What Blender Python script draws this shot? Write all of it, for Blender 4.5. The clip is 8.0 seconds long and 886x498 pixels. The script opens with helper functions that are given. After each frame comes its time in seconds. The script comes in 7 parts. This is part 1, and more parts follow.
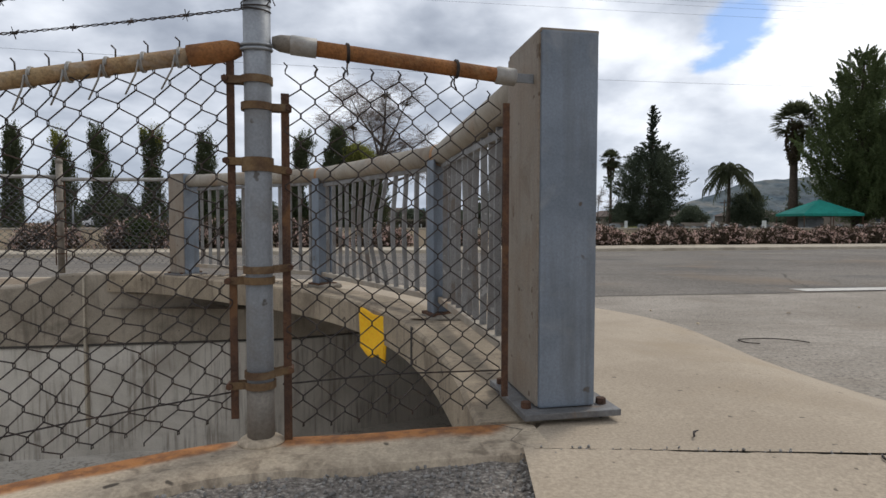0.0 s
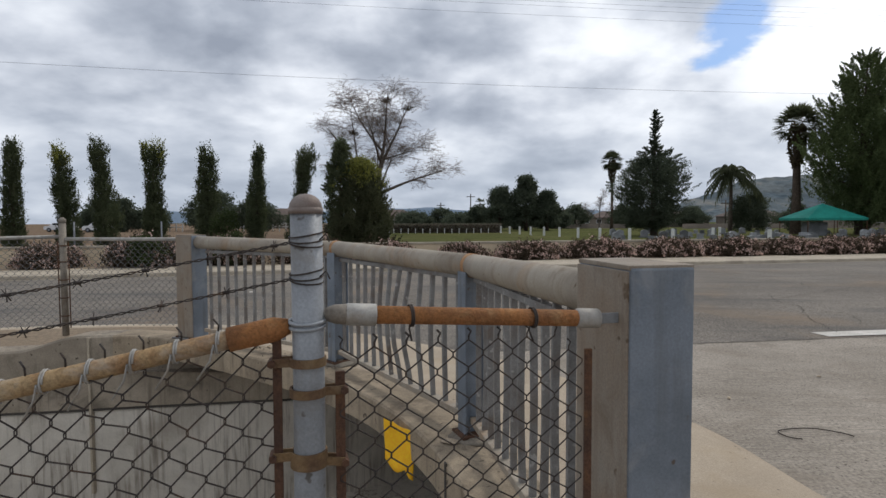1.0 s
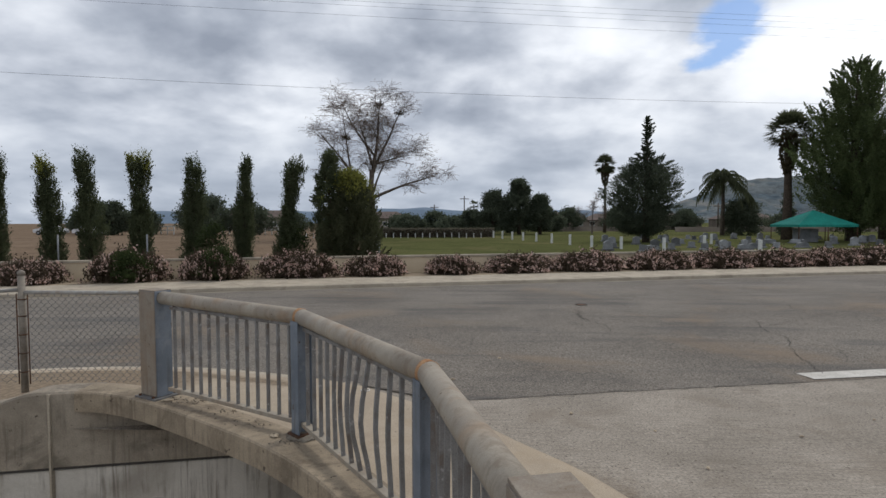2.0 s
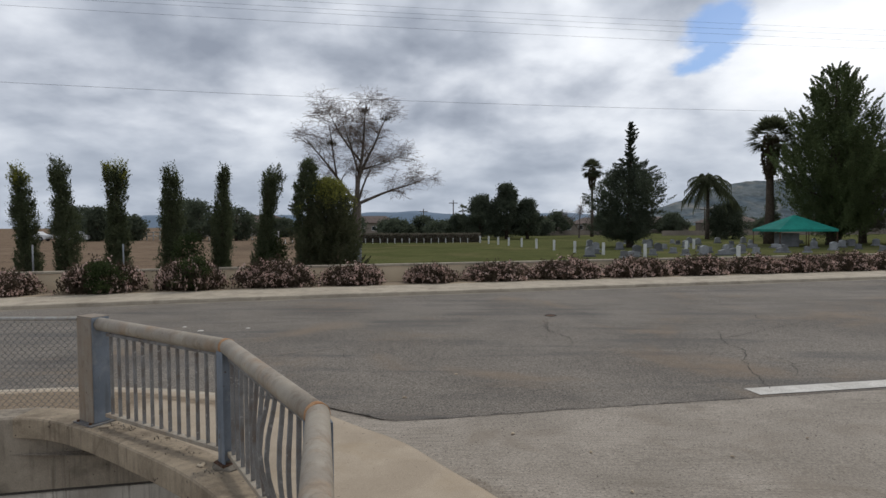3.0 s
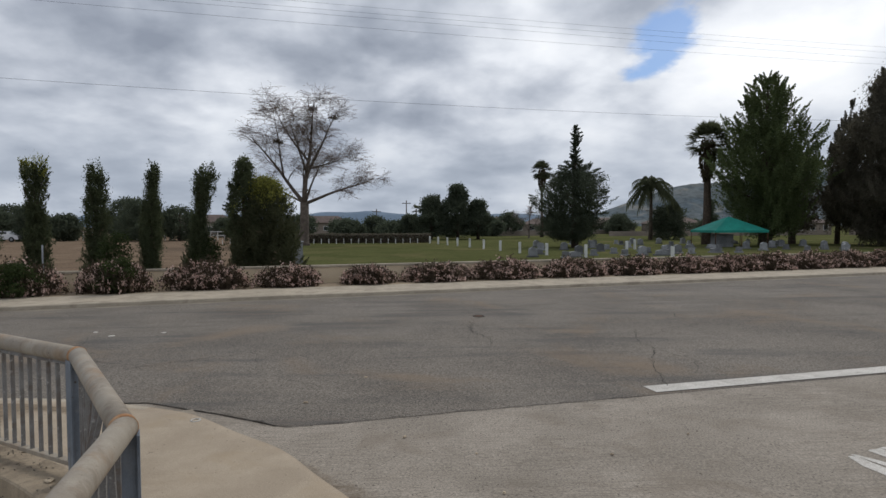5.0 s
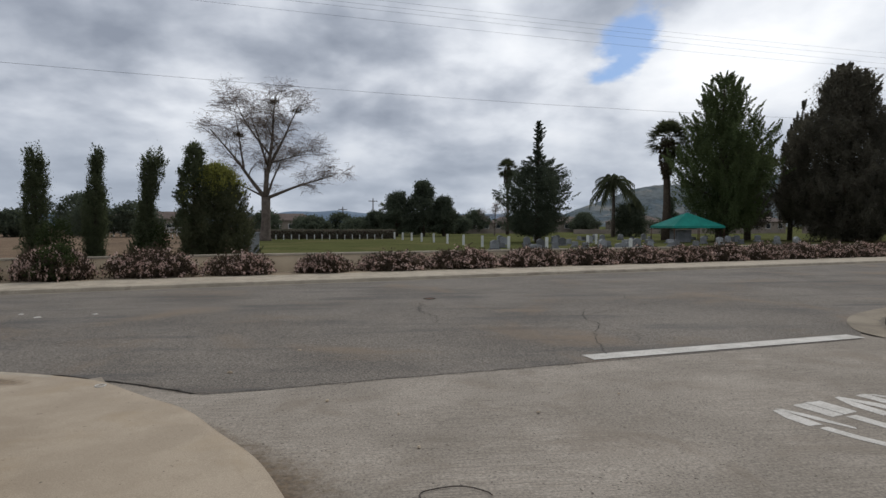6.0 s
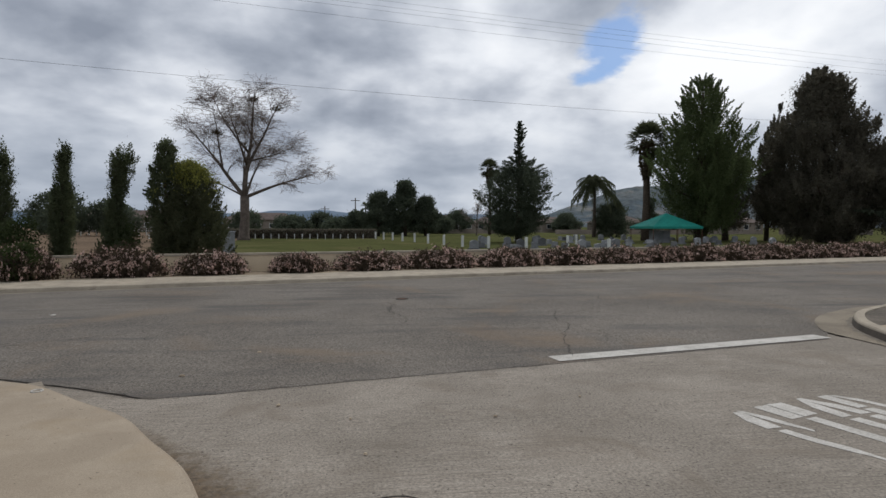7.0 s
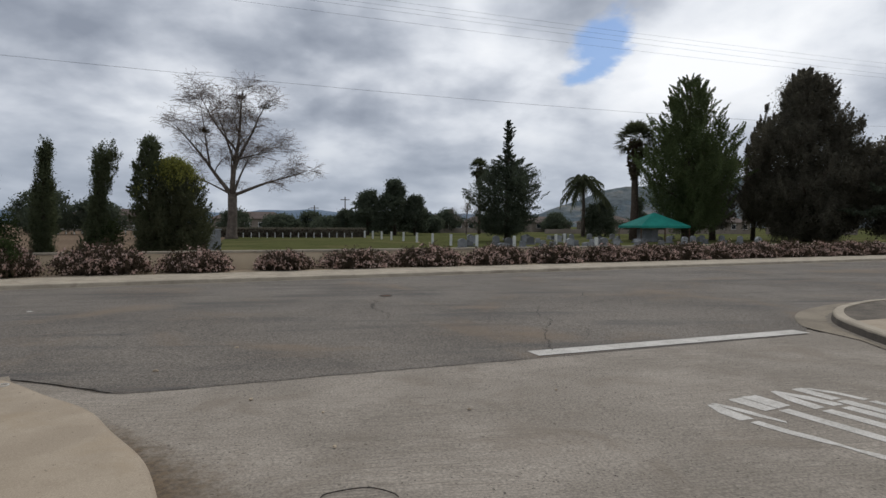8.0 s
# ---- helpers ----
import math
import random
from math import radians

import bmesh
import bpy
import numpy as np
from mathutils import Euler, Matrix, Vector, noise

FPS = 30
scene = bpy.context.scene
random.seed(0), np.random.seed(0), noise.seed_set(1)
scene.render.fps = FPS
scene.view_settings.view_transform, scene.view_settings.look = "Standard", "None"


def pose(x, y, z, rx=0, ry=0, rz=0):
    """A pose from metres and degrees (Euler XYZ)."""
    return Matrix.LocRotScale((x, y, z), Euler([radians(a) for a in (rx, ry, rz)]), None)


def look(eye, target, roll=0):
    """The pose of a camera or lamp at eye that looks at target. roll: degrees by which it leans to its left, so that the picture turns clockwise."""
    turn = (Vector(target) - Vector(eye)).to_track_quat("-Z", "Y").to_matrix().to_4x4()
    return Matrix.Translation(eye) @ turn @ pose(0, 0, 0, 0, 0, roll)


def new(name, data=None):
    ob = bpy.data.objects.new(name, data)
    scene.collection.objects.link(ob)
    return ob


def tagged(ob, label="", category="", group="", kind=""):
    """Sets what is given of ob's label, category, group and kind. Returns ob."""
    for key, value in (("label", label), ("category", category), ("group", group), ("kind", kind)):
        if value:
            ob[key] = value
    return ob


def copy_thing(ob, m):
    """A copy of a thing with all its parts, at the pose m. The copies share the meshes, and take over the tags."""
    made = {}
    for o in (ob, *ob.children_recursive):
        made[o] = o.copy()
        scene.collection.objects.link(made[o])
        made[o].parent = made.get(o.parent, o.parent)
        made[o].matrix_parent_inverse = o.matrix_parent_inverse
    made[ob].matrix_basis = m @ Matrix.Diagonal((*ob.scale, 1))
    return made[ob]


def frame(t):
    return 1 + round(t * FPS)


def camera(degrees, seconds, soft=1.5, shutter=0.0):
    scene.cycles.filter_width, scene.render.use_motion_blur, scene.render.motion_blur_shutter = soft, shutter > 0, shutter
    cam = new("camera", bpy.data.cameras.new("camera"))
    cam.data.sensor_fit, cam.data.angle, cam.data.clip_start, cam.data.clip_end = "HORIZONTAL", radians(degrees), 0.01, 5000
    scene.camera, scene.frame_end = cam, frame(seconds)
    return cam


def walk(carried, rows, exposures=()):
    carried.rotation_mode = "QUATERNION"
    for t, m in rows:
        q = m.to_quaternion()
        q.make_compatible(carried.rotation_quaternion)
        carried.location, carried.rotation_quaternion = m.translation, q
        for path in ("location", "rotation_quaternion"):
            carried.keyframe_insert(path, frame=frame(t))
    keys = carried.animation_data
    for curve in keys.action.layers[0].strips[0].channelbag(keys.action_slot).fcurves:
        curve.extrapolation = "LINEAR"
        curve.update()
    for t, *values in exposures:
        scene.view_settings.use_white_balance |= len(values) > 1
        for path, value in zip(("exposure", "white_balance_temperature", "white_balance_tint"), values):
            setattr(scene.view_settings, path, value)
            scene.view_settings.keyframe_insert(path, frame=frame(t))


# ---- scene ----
cam = camera(76.1, 8.0)
PATH = [
    (0, (0.082, -0.075, 0.518), (-0.015, 1.92, 0.428), 0.1),
    (0.2, (0.061, -0.024, 0.716), (-0.037, 1.971, 0.623), 0.1),
    (0.5, (0.009, 0.046, 0.863), (-0.09, 2.041, 0.773), -0.2),
    (0.7, (-0.022, 0.085, 0.939), (-0.119, 2.080, 0.847), -0.1),
    (1, (-0.091, 0.136, 1.115), (-0.189, 2.131, 1.022), -0.2),
    (1.2, (-0.123, 0.178, 1.223), (-0.219, 2.174, 1.129), 0.0),
    (1.5, (-0.094, 0.259, 1.382), (-0.186, 2.254, 1.29), -0.1),
    (1.7, (-0.038, 0.34, 1.484), (-0.125, 2.336, 1.391), -0.1),
    (2.8, (0.537, 0.334, 1.823), (0.484, 2.332, 1.738), -0.3),
    (3, (0.611, 0.296, 1.826), (0.564, 2.293, 1.745), -0.3),
    (3.5, (0.668, 0.241, 1.837), (0.633, 2.239, 1.757), -0.3),
    (4, (0.792, 0.239, 1.858), (0.787, 2.237, 1.779), -0.3),
    (4.5, (1.02, 0.26, 1.888), (1.065, 2.258, 1.809), -0.2),
    (4.7, (1.123, 0.287, 1.897), (1.192, 2.284, 1.818), -0.2),
    (5.8, (1.676, 0.462, 1.449), (1.88, 2.449, 1.362), 0.0),
    (6, (1.74, 0.501, 1.385), (1.959, 2.487, 1.304), 0.0),
    (6.5, (1.907, 0.587, 1.382), (2.166, 2.568, 1.302), 0.2),
    (7, (2.023, 0.637, 1.369), (2.299, 2.616, 1.288), 0.2),
    (7.5, (2.115, 0.664, 1.35), (2.408, 2.641, 1.268), 0.3),
    (8, (2.176, 0.653, 1.298), (2.485, 2.627, 1.216), 0.3),
]
EXPOSURES = [(0.0, 0.35), (0.5, 0.28), (1.0, 0.24), (1.7, 0.2), (3.0, 0.1), (4.5, 0.06), (6.0, 0.02), (8.0, -0.03)]
walk(cam, [(t, look(eye, target, roll)) for t, eye, target, roll in PATH], EXPOSURES)

# ---------------------------------------------------------------- light
SUN_DIR = Vector((0.50, 0.62, 0.95)).normalized()      # towards the sun, ahead and to the right, behind cloud
sun = new("sun", bpy.data.lights.new("sun", "SUN"))
sun.data.energy, sun.data.angle, sun.data.color = 1.1, radians(14), (1.0, 0.96, 0.9)
sun.matrix_basis = look((0, 0, 60), Vector((0, 0, 60)) - SUN_DIR)


class Nodes:
    """Short hand for building a node tree."""

    def __init__(self, tree):
        self.tree = tree
        tree.nodes.clear()

    def add(self, kind, **sets):
        n = self.tree.nodes.new(kind)
        for k, v in sets.items():
            if k in n.inputs:
                sock = n.inputs[k]
                if hasattr(v, "is_output"):
                    self.tree.links.new(v, sock)
                else:
                    sock.default_value = v
            elif k == "ops":
                n.operation = v
            elif k == "blend":
                n.blend_type = v
            elif k == "mode":
                n.data_type = v
        return n

    def link(self, a, b):
        self.tree.links.new(a, b)

    def math(self, op, a, b=0.0, c=0.0):
        n = self.tree.nodes.new("ShaderNodeMath")
        n.operation = op
        for i, v in enumerate((a, b, c)):
            if hasattr(v, "is_output"):
                self.tree.links.new(v, n.inputs[i])
            else:
                n.inputs[i].default_value = v
        return n.outputs[0]

    def vmath(self, op, a, b=(0, 0, 0)):
        n = self.tree.nodes.new("ShaderNodeVectorMath")
        n.operation = op
        for i, v in enumerate((a, b)):
            if hasattr(v, "is_output"):
                self.tree.links.new(v, n.inputs[i])
            else:
                n.inputs[i].default_value = v
        return n

    def noise(self, vec, scale, detail=4.0, rough=0.55, distort=0.0):
        n = self.tree.nodes.new("ShaderNodeTexNoise")
        self.tree.links.new(vec, n.inputs["Vector"])
        n.inputs["Scale"].default_value, n.inputs["Detail"].default_value = scale, detail
        n.inputs["Roughness"].default_value, n.inputs["Distortion"].default_value = rough, distort
        return n.outputs["Fac"]

    def ramp(self, fac, *stops):
        n = self.tree.nodes.new("ShaderNodeValToRGB")
        self.tree.links.new(fac, n.inputs["Fac"])
        while len(n.color_ramp.elements) < len(stops):
            n.color_ramp.elements.new(0.5)
        for e, (p, c) in zip(n.color_ramp.elements, stops):
            e.position = p
            e.color = (*c, 1) if isinstance(c, tuple) else (c, c, c, 1)
        return n.outputs["Color"]

    def mix(self, fac, a, b, blend="MIX"):
        n = self.tree.nodes.new("ShaderNodeMix")
        n.data_type, n.blend_type = "RGBA", blend
        for sock, v in ((n.inputs[0], fac), (n.inputs[6], a), (n.inputs[7], b)):
            if hasattr(v, "is_output"):
                self.tree.links.new(v, sock)
            else:
                sock.default_value = (*v, 1) if isinstance(v, tuple) else v
        return n.outputs[2]


def smooth(n, value, lo, hi):
    """0 below lo, 1 above hi, smooth between."""
    m = n.tree.nodes.new("ShaderNodeMapRange")
    m.interpolation_type = "SMOOTHSTEP"
    n.link(value, m.inputs[0])
    m.inputs[1].default_value, m.inputs[2].default_value = lo, hi
    return m.outputs[0]


def make_world():
    """A Nishita sky under a broken deck of cloud, with one blue gap and a bright part before the sun."""
    world = bpy.data.worlds.new("sky")
    scene.world = world
    world.use_nodes = True
    n = Nodes(world.node_tree)
    sky = n.tree.nodes.new("ShaderNodeTexSky")
    sky.sky_type, sky.sun_disc = "NISHITA", False
    sky.sun_elevation = math.asin(SUN_DIR.z)
    sky.sun_rotation = math.atan2(SUN_DIR.x, SUN_DIR.y)
    geo = n.tree.nodes.new("ShaderNodeTexCoord").outputs["Generated"]
    sep = n.tree.nodes.new("ShaderNodeSeparateXYZ")
    n.link(geo, sep.inputs[0])
    x, y, z = sep.outputs
    # the deck seen in perspective: broad masses overhead, thin layers towards the horizon
    span = n.math("ADD", n.math("MAXIMUM", z, 0.0), 0.30)
    flat = n.tree.nodes.new("ShaderNodeCombineXYZ")
    n.link(n.math("DIVIDE", x, span), flat.inputs[0])
    n.link(n.math("DIVIDE", y, span), flat.inputs[1])
    deck = flat.outputs[0]
    over = n.tree.nodes.new("ShaderNodeCombineXYZ")       # the same deck, a little higher up
    n.link(n.math("DIVIDE", x, n.math("ADD", span, 0.035)), over.inputs[0])
    n.link(n.math("DIVIDE", y, n.math("ADD", span, 0.035)), over.inputs[1])
    mass = n.noise(deck, 2.5, 6.0, 0.47, 0.15)
    mass_up = n.noise(over.outputs[0], 2.5, 6.0, 0.47, 0.15)
    broad_ = n.noise(n.vmath("ADD", deck, (5.3, 2.1, 0.0)).outputs[0], 0.9, 2.0, 0.5, 0.1)
    small = n.noise(deck, 8.0, 5.0, 0.55, 0.1)
    # thin parts are bright, thick parts grey, dark underneath and lit along their tops
    shade = n.math("ADD", 0.50, n.math("MULTIPLY", n.math("SUBTRACT", 0.5, mass), 0.95))
    shade = n.math("ADD", shade, n.math("MULTIPLY", n.math("SUBTRACT", mass, mass_up), 0.75))
    shade = n.math("ADD", shade, n.math("MULTIPLY", n.math("SUBTRACT", 0.5, broad_), 0.35))
    shade = n.math("ADD", shade, n.math("MULTIPLY", n.math("SUBTRACT", small, 0.5), 0.12))
    # brighter round the sun's side
    glow = n.vmath("DOT_PRODUCT", geo, tuple(Vector((0.55, 0.79, 0.27)).normalized())).outputs["Value"]
    shade = n.math("ADD", shade, n.math("MULTIPLY", smooth(n, glow, 0.84, 1.0), 0.06))
    shade = n.math("ADD", shade, n.math("MULTIPLY", smooth(n, glow, 0.965, 0.998), 0.06))
    cloud = n.ramp(shade, (0.37, (0.27, 0.305, 0.375)), (0.45, (0.38, 0.42, 0.495)), (0.53, (0.55, 0.59, 0.665)), (0.63, (0.80, 0.835, 0.895)), (0.76, (1.0, 1.02, 1.05)))
    # the gap of blue, a slanting rent
    c0 = Vector((0.394, 0.872, 0.289)).normalized()
    side = Vector((c0.y, -c0.x, 0)).normalized()
    rise = side.cross(c0).normalized()
    ax1, ax2 = (side * 0.64 + rise * 0.77).normalized(), (rise * 0.64 - side * 0.77).normalized()
    e1 = n.math("DIVIDE", n.vmath("DOT_PRODUCT", geo, tuple(ax1)).outputs["Value"], 0.066)
    e2 = n.math("DIVIDE", n.vmath("DOT_PRODUCT", geo, tuple(ax2)).outputs["Value"], 0.037)
    r2 = n.math("SQRT", n.math("ADD", n.math("MULTIPLY", e1, e1), n.math("MULTIPLY", e2, e2)))
    ahead = n.math("MULTIPLY", n.math("LESS_THAN", n.vmath("DOT_PRODUCT", geo, tuple(c0)).outputs["Value"], 0.0), 9.0)
    ragged = n.math("ADD", n.math("ADD", r2, ahead), n.math("MULTIPLY", n.math("SUBTRACT", small, 0.5), 2.2))
    hole = n.math("MULTIPLY", smooth(n, ragged, 1.3, 0.6), 0.92)
    # haze low down
    low = smooth(n, z, 0.24, 0.05)
    cloud = n.mix(n.math("MULTIPLY", low, 0.55), cloud, (0.40, 0.455, 0.54))
    bg = n.tree.nodes.new("ShaderNodeBackground")
    bg.inputs["Strength"].default_value = 1.0
    skyc = n.mix(1.0, sky.outputs[0], (0.06, 0.075, 0.095), "MULTIPLY")
    n.link(n.mix(hole, cloud, skyc), bg.inputs["Color"])
    out = n.tree.nodes.new("ShaderNodeOutputWorld")
    n.link(bg.outputs[0], out.inputs["Surface"])


make_world()

# ---------------------------------------------------------------- materials


def material(name, colour, second=None, scale=4.0, rough=0.8, metal=0.0, bump=0.2, grain=60.0, speck=0.15, stain=None, stain_scale=1.2, stain_amount=0.5, per=0.0, spots=None, spot_scale=30.0, spot_cut=0.66, spec=0.35, streak=None, streak_amount=0.4, drag=None, drag_colour=None, drag_amount=0.3, wear=None, wear_to=None):
    """A weathered surface: two colours in patches, fine grain, larger stains, optional spots, and relief."""
    m = bpy.data.materials.new(name)
    m.use_nodes = True
    n = Nodes(m.node_tree)
    pos = n.tree.nodes.new("ShaderNodeNewGeometry").outputs["Position"]
    second = second or tuple(c * 0.75 for c in colour)
    patch = n.noise(pos, scale, 6.0, 0.6, 0.3)
    col = n.mix(smooth(n, patch, 0.35, 0.65), colour, second)
    fine = n.noise(pos, grain, 3.0, 0.7)
    col = n.mix(speck, col, n.ramp(fine, (0.3, 0.0), (0.7, 1.0)), "OVERLAY")
    if spots:
        sp = n.noise(pos, spot_scale, 2.0, 0.5)
        col = n.mix(smooth(n, sp, spot_cut, spot_cut + 0.06), col, spots)
    if stain:
        st = n.noise(pos, stain_scale, 5.0, 0.65, 0.6)
        col = n.mix(n.math("MULTIPLY", smooth(n, st, 0.5, 0.72), stain_amount), col, stain)
    if drag:
        lines = n.noise(n.vmath("MULTIPLY", pos, drag).outputs[0], 1.0, 5.0, 0.65, 0.5)
        where = n.noise(pos, 0.55, 3.0, 0.5)
        col = n.mix(n.math("MULTIPLY", n.math("MULTIPLY", smooth(n, lines, 0.46, 0.66), smooth(n, where, 0.35, 0.6)), drag_amount), col, drag_colour)
    if streak:
        long = n.vmath("MULTIPLY", pos, (22.0, 22.0, 1.3)).outputs[0]
        sk = n.noise(long, 1.0, 5.0, 0.62, 0.4)
        wide = n.noise(pos, 2.3, 3.0, 0.5)
        col = n.mix(n.math("MULTIPLY", n.math("MULTIPLY", smooth(n, sk, 0.45, 0.68), smooth(n, wide, 0.35, 0.6)), streak_amount), col, streak)
    if wear:                              # a stain whose place lies in the mesh's own "wear" values
        at = n.tree.nodes.new("ShaderNodeAttribute")
        at.attribute_name = "wear"
        edge_ = n.math("ADD", at.outputs["Fac"], n.math("MULTIPLY", n.math("SUBTRACT", n.noise(pos, 9.0, 6.0, 0.65, 0.4), 0.5), 0.9))
        tone = n.mix(smooth(n, n.noise(pos, 26.0, 4.0, 0.6), 0.38, 0.62), wear, wear_to or wear)
        col = n.mix(n.math("MULTIPLY", smooth(n, edge_, 0.22, 0.85), smooth(n, at.outputs["Fac"], 0.02, 0.2)), col, tone)
    if per:
        rnd = n.tree.nodes.new("ShaderNodeObjectInfo").outputs["Random"]
        f = n.math("ADD", n.math("MULTIPLY", rnd, 2 * per), 1 - per)
        comb = n.tree.nodes.new("ShaderNodeCombineXYZ")
        for i in range(3):
            n.link(f, comb.inputs[i])
        col = n.mix(1.0, col, comb.outputs[0], "MULTIPLY")
    b = n.tree.nodes.new("ShaderNodeBump")
    b.inputs["Strength"].default_value, b.inputs["Distance"].default_value = bump, 0.01
    n.link(n.math("ADD", fine, n.math("MULTIPLY", patch, 0.6)), b.inputs["Height"])
    p = n.tree.nodes.new("ShaderNodeBsdfPrincipled")
    n.link(col, p.inputs["Base Color"])
    n.link(n.math("ADD", n.math("MULTIPLY", patch, 0.2), rough - 0.1), p.inputs["Roughness"])
    p.inputs["Metallic"].default_value = metal
    p.inputs["Specular IOR Level"].default_value = spec
    n.link(b.outputs[0], p.inputs["Normal"])
    n.link(p.outputs[0], n.tree.nodes.new("ShaderNodeOutputMaterial").inputs[0])
    return m


def leafy(name, dark, light, rough=0.8, trans=0.45):
    """Foliage: each leaf takes its own tone, with some light passing through."""
    m = bpy.data.materials.new(name)
    m.use_nodes = True
    n = Nodes(m.node_tree)
    g = n.tree.nodes.new("ShaderNodeNewGeometry")
    patch = n.noise(g.outputs["Position"], 0.9, 3.0, 0.6)
    f = n.math("ADD", n.math("MULTIPLY", g.outputs["Random Per Island"], 0.4), n.math("MULTIPLY", patch, 0.55))
    col = n.mix(f, dark, light)
    p = n.tree.nodes.new("ShaderNodeBsdfPrincipled")
    n.link(col, p.inputs["Base Color"])
    p.inputs["Roughness"].default_value = rough
    p.inputs["Specular IOR Level"].default_value = 0.12
    t = n.tree.nodes.new("ShaderNodeBsdfTranslucent")
    n.link(col, t.inputs["Color"])
    mx = n.tree.nodes.new("ShaderNodeMixShader")
    mx.inputs[0].default_value = trans
    n.link(p.outputs[0], mx.inputs[1])
    n.link(t.outputs[0], mx.inputs[2])
    n.link(mx.outputs[0], n.tree.nodes.new("ShaderNodeOutputMaterial").inputs[0])
    return m


